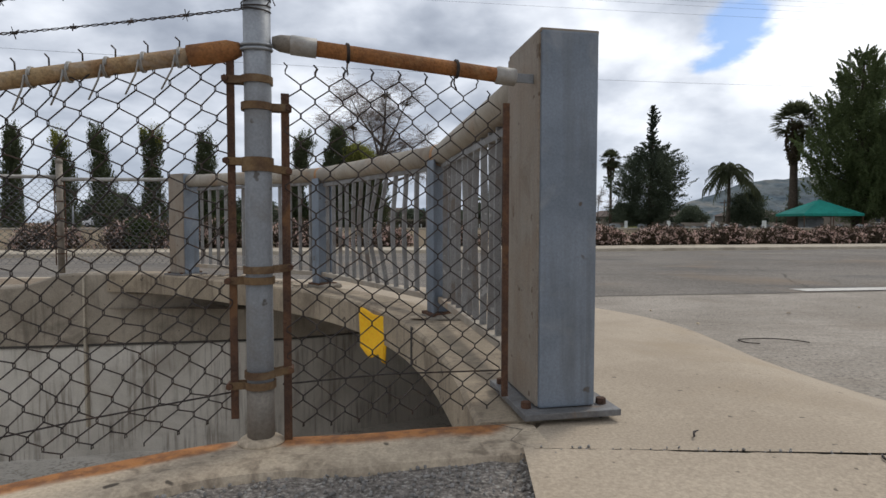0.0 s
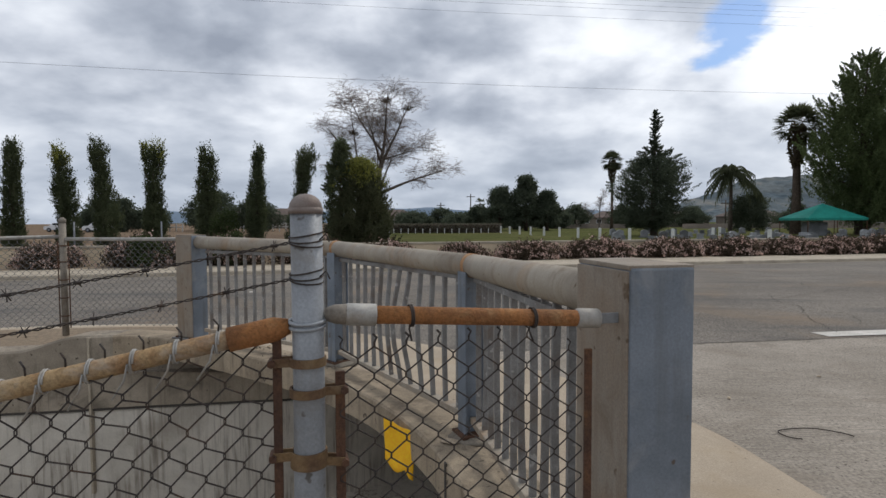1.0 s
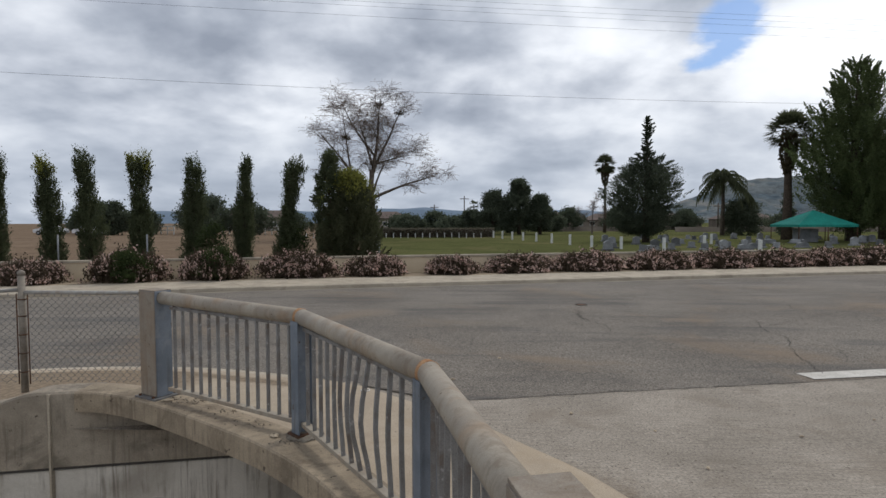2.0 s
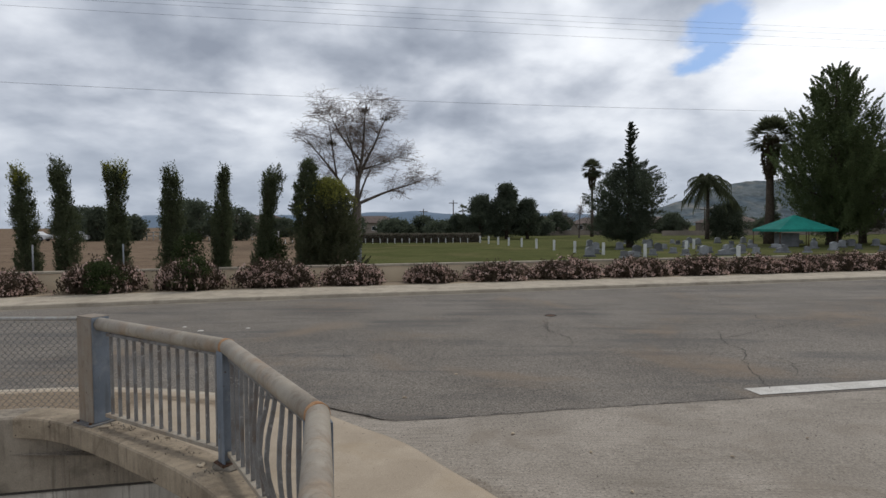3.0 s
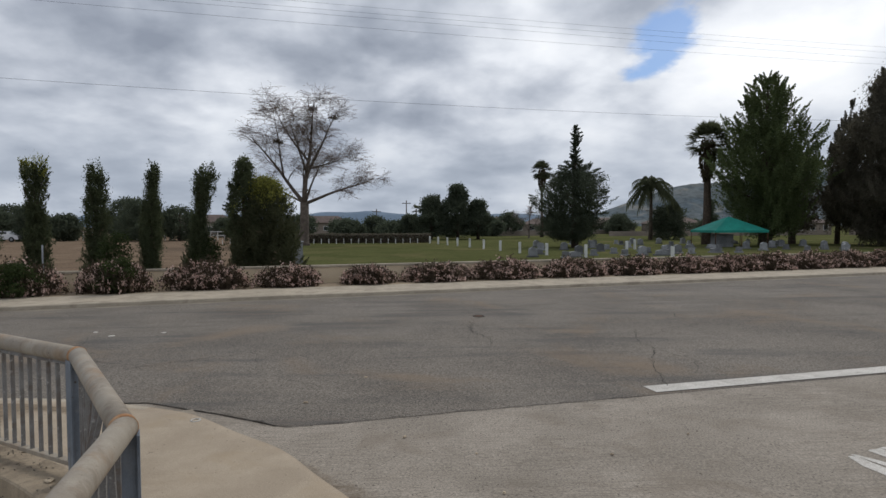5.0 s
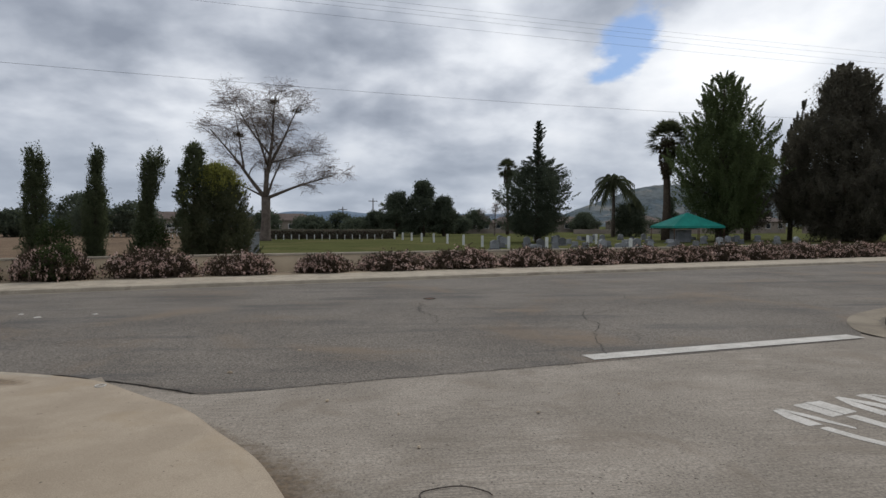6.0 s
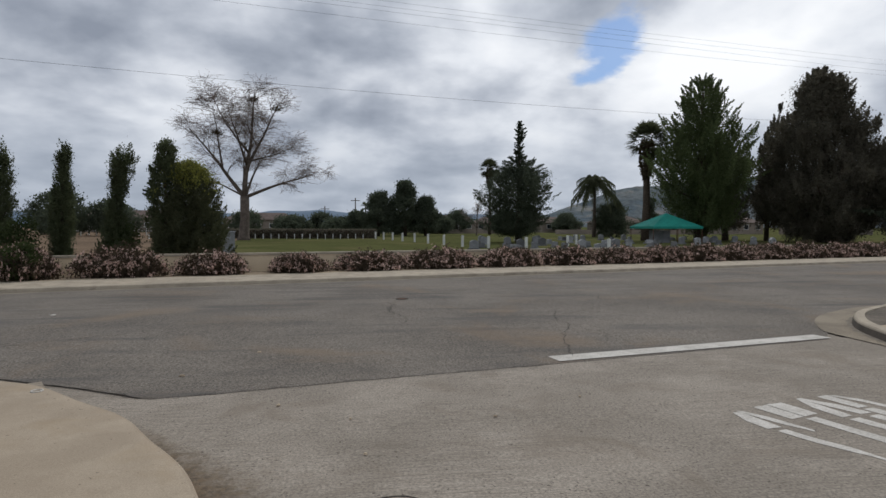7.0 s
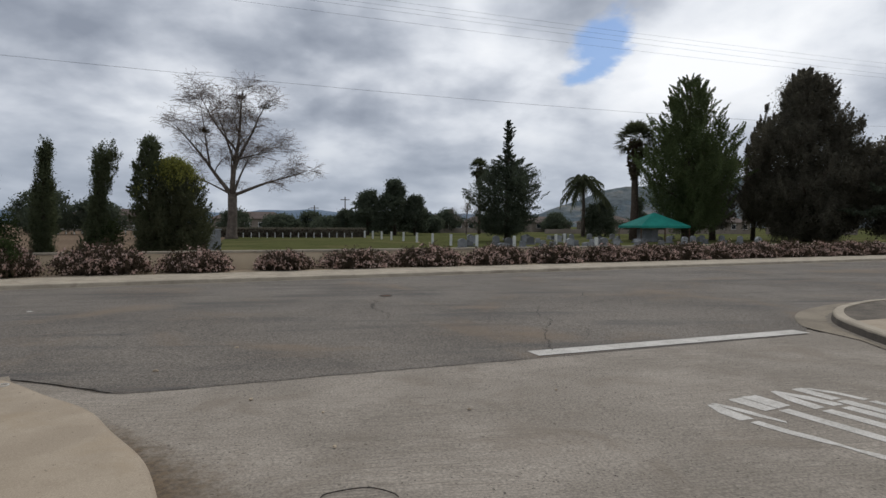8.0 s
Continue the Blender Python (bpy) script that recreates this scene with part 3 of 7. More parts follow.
# the sheet under everything, to the horizon, open where the channel lies
gx = [-3500, -800, -200, -60, -30, -12, 14, 30, 60, 200, 800, 3500]
gy = [-3500, -800, -200, -60, -20, -6, 7, 8.5, 13, 40, 200, 800, 3500]
grid_sheet("ground", gx, gy, lambda x, y: -0.52, M["soil"], lambda x, y: not (-12 < x < 14 and -6 < y < 8.5), label="dry brown earth under and around the road", category="ground", kind="structure")


# road of asphalt between the near edge and the far gutter
def near_edge(x):
    pts = [(-60, -14.0), (-20, 2.4), (-9, 6.9), (-5, 7.75), (-2.05, 7.6), (-0.92, 7.06), (-0.11, 6.6), (0.4, 6.68), (1.74, 6.98), (4.41, 7.5), (9.2, 8.50), (9.75, 9.12), (10.4, 9.78), (11.2, 10.38), (12.2, 10.92), (14, 11.45), (30, 15.3), (120, 35)]
    for (a, b), (c, d) in zip(pts, pts[1:]):
        if a <= x <= c:
            return b + (d - b) * (x - a) / (c - a)
    return pts[0][1] if x < -60 else pts[-1][1]


def road_z(x, y):
    """Slight crown, falling to the far gutter."""
    a, b = near_edge(x), far_y(x) - 0.42
    s = max(0.0, min(1.0, (y - a) / max(0.5, b - a)))
    return ROAD + 0.004 + 0.05 * math.sin(math.pi * s) * min(1, max(0, 1 - abs(x) / 200)) + (FAR - ROAD) * s


rx = sorted(set([-60, -50, -40, -30, -25] + steps(-20, 20, 160) + steps(20, 120, 40) + [-0.11, -0.92, -2.05, 4.41, 9.2]))
verts, faces, rows = [], [], 14
for x in rx:
    a, b = near_edge(x), far_y(x) - 0.42
    for j in range(rows + 1):
        s = j / rows
        y = a + (b - a) * s
        rag = 0.02 * noise.noise((x * 3.1, 0, 0)) if j == 0 else 0
        verts.append((x, y + rag, road_z(x, y)))
for i in range(len(rx) - 1):
    for j in range(rows):
        a = i * (rows + 1) + j
        faces.append((a, a + rows + 1, a + rows + 2, a + 1))
tagged(solid("road", mesh_of("road", verts, faces), M["asphalt"], flat=False), "worn grey asphalt road with fine cracks and patches", "road", kind="structure")

# concrete driveway apron with drag marks, under the road's edge too
dx, dy = steps(-4.0, 3.0, 84) + steps(3.0, 12.5, 38)[1:], steps(-6, 1.5, 20) + steps(1.5, 9.5, 96)[1:]
grid_sheet("driveway", dx, dy, lambda x, y: drive_z(x, y) - 0.012 * (y > 6.7 + 0.2 * x), M["drive"],
           lambda x, y: (x > 1.0 or y > 3.2 - 0.0 * x) and not (x < 0.2 and y < 5.6) and y < near_edge(x) + 0.6, label="rough grey concrete driveway apron meeting the asphalt", category="driveway", kind="structure")

# near walk: boundary from the kerb return to the flush edge beside the driveway
WALK_EDGE = curve([(-9.5, 6.0, 0), (-5, 7.22, 0), (-3.4, 7.31, 0), (-2.3, 7.06, 0), (-1.4, 6.68, 0), (-0.97, 6.4, 0), (-0.41, 5.85, 0), (0.12, 5.36, 0), (0.52, 4.78, 0), (0.92, 4.2, 0), (1.2, 3.6, 0), (1.45, 3.0, 0), (1.75, 2.3, 0), (1.95, 1.5, 0), (2.0, 0.5, 0), (2.0, -6, 0)], 6)
# inner line: the channel's rim on the road side (the beam's outer edge)
RAIL = [Vector((0.27, 1.55, 0)), Vector((-0.079, 3.05, 0)), Vector((-1.142, 4.548, 0)), Vector((-2.82, 5.50, 0))]
BEAM = curve([(0.10, 1.38, 0), (0.0, 1.97, 0), (-0.17, 2.6, 0), (-0.43, 3.2, 0), (-0.83, 3.8, 0), (-1.36, 4.32, 0), (-2.0, 4.78, 0), (-2.65, 5.2, 0), (-3.12, 5.45, 0), (-3.5, 5.56, 0), (-3.81, 5.555, 0), (-4.1, 5.50, 0), (-4.4, 5.43, 0), (-4.8, 5.34, 0), (-5.6, 5.1, 0), (-6.5, 4.6, 0)], 6)


def side_of(line, x, y):
    """Signed distance from a line (positive to its right)."""
    best, val = 1e9, 0
    for a, b in zip(line, line[1:]):
        dx_, dy_ = b.x - a.x, b.y - a.y
        L = dx_ * dx_ + dy_ * dy_
        t = max(0, min(1, ((x - a.x) * dx_ + (y - a.y) * dy_) / L))
        px, py = x - a.x - t * dx_, y - a.y - t * dy_
        d = math.hypot(px, py)
        if d < best:
            best = d
            val = d * (1 if px * dy_ - py * dx_ > 0 else -1)
    return val


def strip_between(name, a, b, n, z_of, mat, **tags):
    """A sheet spanned between two lines with the same count of points."""
    verts, faces = [], []
    for p, q in zip(a, b):
        for j in range(n + 1):
            s = j / n
            x, y = p.x + (q.x - p.x) * s, p.y + (q.y - p.y) * s
            verts.append((x, y, z_of(x, y)))
    for i in range(len(a) - 1):
        for j in range(n):
            k = i * (n + 1) + j
            faces.append((k, k + n + 1, k + n + 2, k + 1))
    return tagged(solid(name, mesh_of(name, verts, faces), mat, flat=False), **tags)


def resample(line, n):
    d = [0.0]
    for a, b in zip(line, line[1:]):
        d.append(d[-1] + (b - a).length)
    out = []
    for i in range(n):
        t = d[-1] * i / (n - 1)
        k = max(j for j in range(len(d)) if d[j] <= t + 1e-9)
        k = min(k, len(line) - 2)
        out.append(line[k].lerp(line[k + 1], (t - d[k]) / max(1e-9, d[k + 1] - d[k])))
    return out


def offset(line, o):
    """The line moved to its right by o."""
    out = []
    for i, p in enumerate(line):
        d = (line[min(i + 1, len(line) - 1)] - line[max(i - 1, 0)])
        d.z = 0
        d.normalize()
        out.append(p + Vector((d.y, -d.x, 0)) * o)
    return out


edge = WALK_EDGE[::-1]                    # from the near right to the far left
k0 = min(range(len(edge)), key=lambda i: abs(edge[i].y - 1.22) + abs(edge[i].x - 2))
walk_out = resample(edge[k0:], 90)
walk_in = resample([Vector((0.2, 1.22, 0))] + offset(BEAM, 0.30)[2:78] + [Vector((-9.5, 4.0, 0))], 90)
strip_between("pavement_walk", walk_in, walk_out, 26, walk_z, M["walk"], label="smooth tan concrete walk beside the bridge railing", category="pavement", kind="structure")


def walk_dirt(co):
    """A grey band of washed-in dirt inside the old kerb, and bare dirt by the far fence."""
    d = abs(side_of(WALK_EDGE, co.x, co.y))
    band_ = 0.95 * math.exp(-((d - 0.36) / 0.13) ** 2) * min(1, max(0, (-1.5 - co.x) / 0.5))
    yard = 0.9 * min(1, max(0, (-2.7 - co.x) / 0.5)) if d > 0.2 else 0.0
    return max(band_, yard)


set_wear(bpy.data.objects["pavement_walk"], walk_dirt)

# near slab on this side of the cracked joint
slab = []
for i in range(230):
    x = 0.205 + 0.008 * i
    chip = max(0.0, noise.noise((x * 2.3, 1, 5)) - 0.1) * 0.09 * max(0, noise.noise((x * 11, 2, 5)) + 0.35)
    slab.append(Vector((x, 1.2075 + 0.006 * noise.noise((x * 4, 0, 5)) + 0.004 * noise.noise((x * 35, 3, 5)) - chip, 0)))
strip_between("pavement_slab", slab, [Vector((p.x + 0.02, -5.8, 0)) for p in slab], 12, lambda x, y: 0.004 + 0.004 * noise.noise((x * 2, y * 2, 0)), M["walk"], label="tan concrete slab ending at a cracked joint", category="pavement", kind="structure")

tagged(part("joint_dirt", boxed(0.212, 2.1, 1.13, 1.235, -0.05, -0.004), M["jointdirt"], None), "dark dirt in the cracked slab joint", "joint", kind="structure")
# kerb return of the walk: a real step to the gutter, dying out towards the driveway
kerb_line = [p for p in WALK_EDGE if p.y > 2.2]
vs, fs = [], []
for i, p in enumerate(kerb_line):
    d = kerb_line[min(i + 1, len(kerb_line) - 1)] - kerb_line[max(i - 1, 0)]
    d.normalize()
    out = Vector((-d.y, d.x, 0))
    w, g = walk_z(p.x, p.y), drive_z(p.x, p.y)
    for o, z in ((-0.14, w + 0.003), (-0.02, w + 0.004), (0.012, w - 0.012), (0.03, min(w - 0.02, g + 0.05)), (0.05, g + 0.006), (0.07, g - 0.02)):
        q = p + out * o
        vs.append((q.x, q.y, z))
for i in range(len(kerb_line) - 1):
    for j in range(5):
        a = i * 6 + j
        fs.append((a, a + 6, a + 7, a + 1))
kerb_ret = tagged(solid("kerb_return", mesh_of("kerb_return", vs, fs), M["walk"], flat=False), "curved concrete kerb falling flush towards the driveway", "kerb", kind="structure")
kerb_ret.data.materials.append(M["curb"])
for pl in kerb_ret.data.polygons:
    if pl.center.x < -1.7:               # older, paler kerb along the road
        pl.material_index = 1

# dirt washed against the return, fading out over the driveway
def kerb_dirt(co):
    d = abs(side_of(WALK_EDGE, co.x, co.y))
    along = min(1, max(0.0, 0.25 + (co.y - 2.3) / 2.2)) * min(1, max(0, (co.x + 3.2) / 1.0))
    wide = 0.36 + 0.42 * math.exp(-((co.y - 4.4) / 0.8) ** 2)
    return along * (1.1 - d / wide) * 0.85


set_wear(bpy.data.objects["driveway"], kerb_dirt)

# far gutter, kerb, sidewalk, planting strip
fx = steps(-58, -26, 16) + steps(-24, 118, 142)
far_line = [Vector((x, far_y(x), 0)) for x in fx]
sweep("gutter_far", far_line, [(0.44, FAR - 0.05), (0.44, FAR + 0.006), (0.02, FAR - 0.004), (0.02, FAR - 0.05)], M["gutter"])["kind"] = "structure"
sweep("kerb_far", far_line, [(0.02, FAR - 0.05), (0.0, FAR + 0.09), (-0.02, FAR + 0.11), (-0.15, FAR + 0.112), (-0.15, FAR - 0.05)], M["curb"])["kind"] = "structure"
for nm, lb, ct in (("gutter_far", "dirty concrete gutter along the far kerb", "gutter"), ("kerb_far", "pale concrete kerb across the road", "kerb")):
    tagged(bpy.data.objects[nm], lb, ct)
far_walk = sweep("pavement_far", far_line, [(-0.155, FAR + 0.108), (-2.1, FAR + 0.125), (-2.1, FAR), (-0.155, FAR)], M["curb"])
tagged(far_walk, "pale concrete sidewalk along the planting strip", "pavement", kind="structure")
strip_between("planting_strip", offset(far_line, -2.1), offset(far_line, -3.7), 4, lambda x, y: FAR + 0.125 + 0.02 * noise.noise((x, y, 0)), M["strip"], label="bare tan soil strip under the flowering bushes", category="ground", kind="structure")

# low rendered wall in long panels with a cap
wall_line = offset(far_line, -3.55)
low_wall = thing("wall_low", label="low tan rendered wall with a flat cap behind bushes", category="wall", kind="structure")
sweep("wall_panel", wall_line, [(0.09, -0.45), (0.09, 0.262), (-0.09, 0.262), (-0.09, -0.45)], M["lowwall"], low_wall)
sweep("wall_cap", wall_line, [(0.125, 0.265), (0.125, 0.335), (0.115, 0.345), (-0.115, 0.345), (-0.125, 0.335), (-0.125, 0.265)], M["curb"], low_wall)

# corner of the opposite walk: gutter, kerb and fill
ISL = curve([(8.9, 3.0, 0), (9.2, 5.5, 0), (9.5, 7.0, 0), (9.76, 7.81, 0), (10.13, 8.69, 0), (10.44, 9.24, 0), (10.87, 9.76, 0), (11.36, 10.2, 0), (11.85, 10.5, 0), (12.5, 10.84, 0), (13.6, 11.2, 0), (20, 12.75, 0), (40, 17.2, 0)], 8)


def corner_z(x, y):
    return max(ROAD, min(ROAD + 0.03, drive_z(x, y)))


vs, fs = [], []
for i, p in enumerate(ISL):
    d = ISL[min(i + 1, len(ISL) - 1)] - ISL[max(i - 1, 0)]
    d.normalize()
    out = Vector((-d.y, d.x, 0))
    g = corner_z(p.x, p.y)
    chip = 0.006 * noise.noise((i * 0.9, 0, 4))
    for o, z in ((0.05, g - 0.02), (0.03, g + 0.03), (0.008 + chip, g + 0.14), (-0.018, g + 0.163 + chip * 0.5), (-0.15, g + 0.168), (-0.155, g + 0.1)):
        q = p + out * o
        vs.append((q.x, q.y, z))
for i in range(len(ISL) - 1):
    for j in range(5):
        a = i * 6 + j
        fs.append((a, a + 1, a + 7, a + 6))
ap_in, ap_out = [], []
for p, q in zip(offset(ISL, -0.03), offset(ISL, -1.0)):
    w = 0.16 + 0.42 * min(1, max(0, (p.y - 7.9) / 0.9)) + 0.02 * noise.noise((p.x * 4, p.y * 4, 0))
    ap_in.append(p)
    ap_out.append(p.lerp(q, w))
strip_between("gutter_corner", ap_in, ap_out, 3, lambda x, y: corner_z(x, y) + 0.012, M["apron"], label="tan concrete gutter apron round the corner", category="gutter", kind="structure")
tagged(solid("kerb_corner", mesh_of("kerb_corner", vs, fs), M["curb"]), "curved concrete kerb with a grimy face at the opposite corner", "kerb", kind="structure")
inner = offset(ISL, 0.14)
kc = next(i for i, p in enumerate(ISL) if p.y > 8.75)
strip_between("pavement_corner", inner[:kc + 1], [Vector((40, 3 + 11 * i / kc, 0)) for i in range(kc + 1)], 8, lambda x, y: ROAD + 0.16, M["walk"], label="tan concrete walk on the opposite corner", category="pavement", kind="structure")
nose = inner[kc:]
strip_between("ground_corner", nose, [inner[kc].lerp(Vector((40, 14, 0)), i / (len(nose) - 1)) for i in range(len(nose))], 8, lambda x, y: ROAD + 0.145 + 0.012 * noise.noise((x * 3, y * 3, 0)), M["cornersoil"], label="bare brown soil inside the kerb's corner", category="ground", kind="structure")
# grime washed against the corner kerb's foot
gr_in, gr_out = [], []
for i, (p, q) in enumerate(zip(offset(ISL, -0.028), offset(ISL, -1.0))):
    gr_in.append(p + Vector((0, 0, corner_z(p.x, p.y) + 0.018)))
    e_ = p.lerp(q, max(0.02, 0.09 + 0.05 * noise.noise((i * 0.35, 2, 0))))
    gr_out.append(e_ + Vector((0, 0, corner_z(e_.x, e_.y) + 0.0145)))
# dark ribbon up the kerb's face: tyre scuffs, with the face's shade painted in
sc_lo, sc_hi = [], []
for i, (p, q) in enumerate(zip(offset(ISL, -0.038), offset(ISL, -0.0175))):
    g = corner_z(p.x, p.y)
    sc_lo.append(p + Vector((0, 0, g + 0.02)))
    sc_hi.append(q + Vector((0, 0, g + 0.118 + 0.012 * noise.noise((i * 0.6, 7, 0)))))
tagged(ribbon("kerb_scuff", sc_lo, sc_hi, M["scuffshade"]), "dark tyre scuffs and painted shade along the corner kerb's face", "stain", kind="structure")
tagged(ribbon("corner_grime", gr_out, gr_in, M["gutterdirt"]), "dark grime lying along the corner kerb", "dirt", kind="structure")

# ---------------------------------------------------------------- headwall, channel and culvert
BED = -1.9
# beam along the railing, 0.2 deep; the culvert opens below it
beam_part = BEAM[:58]
sweep("headwall_beam", beam_part, [(0.0, -0.19), (0.0, -0.012), (0.012, 0.0), (0.30, 0.0), (0.34, -0.005), (0.34, -0.19)], M["beam"])
tagged(bpy.data.objects["headwall_beam"], "curved tan concrete beam with stains carrying the railing", "headwall", kind="structure")
# far wall of the channel: it leaves the beam on the left and runs on under the road
WALL = curve([(7.6, 13.2, 0), (4.4, 10.6, 0), (1.6, 8.5, 0), (-0.5, 6.85, 0), (-1.8, 6.04, 0), (-2.4, 5.87, 0), (-3.0, 5.74, 0), (-3.6, 5.61, 0), (-4.2, 5.47, 0), (-4.8, 5.34, 0), (-5.6, 5.1, 0), (-6.5, 4.6, 0), (-7.8, 3.0, 0), (-9.5, -1.0, 0), (-10, -4.5, 0)], 6)
k1 = next(i for i, p in enumerate(WALL) if p.x < -3.42)
k2 = next(i for i, p in enumerate(WALL) if p.x < -0.8)
for nm, run, top, lb in (("wall_channel_rim", WALL[k1:], 0.0, "stained tan concrete upper wall of the drainage channel"), ("wall_channel_upper", WALL[k2:k1 + 1], -0.2, "stained concrete wall running on under the beam"), ("wall_channel_deep", WALL[:k2 + 1], -0.47, "concrete wall deep in the culvert")):
    tagged(sweep(nm, run, [(0.0, -0.735), (0.0, top - 0.02), (0.02, top), (0.32, top - 0.005), (0.32, -0.735)], M["oldwall"]), lb, "wall", kind="structure")
tagged(sweep("wall_channel_lower", WALL, [(0.018, BED - 0.1), (0.018, -0.775), (0.035, -0.745), (0.3, -0.737), (0.3, BED - 0.1)], M["channel"]), "grey concrete lower wall of the drainage channel with a ledge", "wall", kind="structure")
# dark strip laid over the ledge joint to paint its shadow line
tagged(sweep("wall_ledge_joint", WALL[k2:], [(-0.003, -0.757), (-0.003, -0.738), (0.03, -0.738), (0.03, -0.757)], M["crack"]), "dark strip painting the shadow line in the channel wall's ledge joint", "joint", kind="structure")
for v in bpy.data.objects["wall_channel_rim"].data.vertices:
    if v.co.z > -0.1:                       # the rim's worn top falls away past the fence pole
        f_ = min(1, max(0, (-4.0 - v.co.x) / 0.55))
        v.co.z -= 0.13 * f_ * f_ * (3 - 2 * f_)
# slab that roofs the culvert, under walk and driveway
strip_between("culvert_roof", resample(offset(BEAM, 0.33)[:48], 40), resample([Vector((8.7, 1.1, 0)), Vector((8.8, 13.6, 0)), Vector((-3.6, 6.2, 0))], 40), 60, lambda x, y: -0.2 - 0.27 * min(1, max(0, (abs(side_of(BEAM, x, y)) - 0.33) / 0.9)), M["channel"], label="concrete roof slab of the culvert", category="culvert", kind="structure")
grid_sheet("channel_bed", steps(-11, 9, 40), steps(-5, 14, 38), lambda x, y: BED + 0.05 * noise.noise((x, y, 0)), M["channel"], label="grey concrete bed of the drainage channel", category="channel", kind="structure")
for nm, x0, x1, y0, y1 in (("wall_culvert_end", 8.6, 8.9, 0.9, 14), ("wall_channel_near", -0.0, 8.59, 1.0, 1.2)):
    tagged(part(nm, boxed(x0, x1, y0, y1, BED - 0.1, -0.47), M["channel"], None), "grey concrete end wall of the culvert", "wall", kind="structure")

# near headwall under the fence: top, rusty angle iron along its edge
NEAR = curve([(0.24, 1.40, 0), (0.0, 1.355, 0), (-0.2, 1.30, 0), (-0.36, 1.27, 0), (-0.52, 1.22, 0), (-0.68, 1.12, 0), (-0.84, 1.0, 0), (-1.05, 0.8, 0), (-1.5, 0.3, 0), (-2.6, -1.2, 0), (-4.5, -4.5, 0)], 12)
sweep("headwall_near", NEAR, [(0.0, BED - 0.1), (0.0, -0.2), (0.0, -0.05), (0.0, -0.015), (-0.008, -0.003), (-0.025, 0.0), (-0.045, 0.001), (-0.065, 0.0), (-0.085, 0.001), (-0.11, 0.0), (-0.14, 0.001), (-0.17, -0.002), (-0.19, -0.008), (-0.2, -0.03), (-0.2, BED - 0.1)], M["headwall"])
tagged(bpy.data.objects["headwall_near"], "tan concrete headwall top with rust stains", "headwall", kind="structure")


def edge_rust(co):
    """Rust bled from the old angle iron along the channel edge, broken at the pole."""
    d = abs(side_of(NEAR, co.x, co.y))
    gap_ = min(1, abs(co.x + 0.43) / 0.09)
    if co.x > -0.43:
        v = (1.1 - d / 0.10) * min(1, max(0, (0.2 - co.x) / 0.06))
    else:
        v = (1.15 - abs(d - 0.03) / 0.055) * (0.85 + 0.3 * noise.noise((co.x * 3, 0, 0)))
    return 1.5 * v * gap_ * (1.0 if co.z > -0.03 else 0.75 if co.z > -0.08 else 0.0)


set_wear(bpy.data.objects["headwall_near"], edge_rust)
# gravel on this side, lower than the wall
near_r = [p for p in offset(NEAR, -0.19)]
strip_between("ground_gravel", near_r, [Vector((max(0.2 + 0.02, p.x + 0.4) if i < 6 else 0.215, -5.0 + 0.3 * math.sin(i), 0)) if i < 80 else Vector((0.2, -6, 0)) for i, p in enumerate(near_r)], 24, lambda x, y: -0.022 + 0.008 * noise.noise((x * 12, y * 12, 0)), M["gravel"], label="dark gravel beside the headwall", category="gravel", kind="structure")
rng = np.random.default_rng(5)
peb = bmesh.new()
for i in range(2600):
    x, y = rng.uniform(-1.3, 0.2), rng.uniform(0.5, 1.17)
    if side_of(near_r, x, y) > -0.006:
        continue
    sz = rng.uniform(0.002, 0.0065)
    bmesh.ops.create_icosphere(peb, subdivisions=1, radius=sz, matrix=pose(x, y, -0.019, *rng.uniform(0, 180, 3)) @ Matrix.Diagonal((1, rng.uniform(0.6, 1), rng.uniform(0.4, 0.8), 1)))
stones = part("gravel_stones", peb, M["grit"], None)
tagged(stones, "loose grey and dark gravel stones", "gravel", kind="stuff")

# ---------------------------------------------------------------- bridge railing
RZ = [0.925, 0.893, 0.913, 0.935]          # height of the tube's axis at its four ends
railing = thing("bridge_railing", (0.27, 1.55, 0), label="blue-grey steel bridge railing with tan tube and bent bars", category="railing")


def local(p):
    return Vector(p) - Vector((0.27, 1.55, 0))


def end_post(at, rz, w, d, h, z0):
    """Hollow steel end post on a bolted plate, a brown overlay on one side and a brown weathered top."""
    m = Matrix.Translation(local(at)) @ pose(0, 0, 0, 0, 0, rz)
    p = part("end_post", boxed(-w / 2, w / 2, -d / 2, d / 2, z0 + 0.016, z0 + h, 0.006, m), M["steel"], railing)
    part("post_top", boxed(-w / 2 - 0.002, w / 2 + 0.002, -d / 2 + 0.004, d / 2 + 0.002, z0 + h - 0.006, z0 + h + 0.006, 0.003, m), M["posttan"], p, "brown weathered cap plate")
    # thin brown sheet laid over the left face, browner than the post body
    part("side_plate", boxed(-w / 2 - 0.006, -w / 2 + 0.002, -d / 2 + 0.008, d / 2, z0 + 0.02, z0 + h - 0.008, 0.002, m), M["posttan"], p, "thin brown overlay on the post's left face")
    part("base_plate", boxed(-w / 2 - 0.05, w / 2 + 0.06, -d / 2 - 0.035, d / 2 + 0.03, z0 - 0.004, z0 + 0.014, 0.003, m), M["plate"], p, "dirty bolted base plate")
    for sx in (-1, 1):
        for sy in (-1, 1):
            bm = bmesh.new()
            bmesh.ops.create_cone(bm, segments=6, radius1=0.014, radius2=0.013, depth=0.016, cap_ends=True, matrix=m @ Matrix.Translation((sx * (w / 2 + 0.028), sy * (d / 2 - 0.02), z0 + 0.022)))
            part("bolt", bm, M["rustdark"], p, "rusty hexagon bolt")


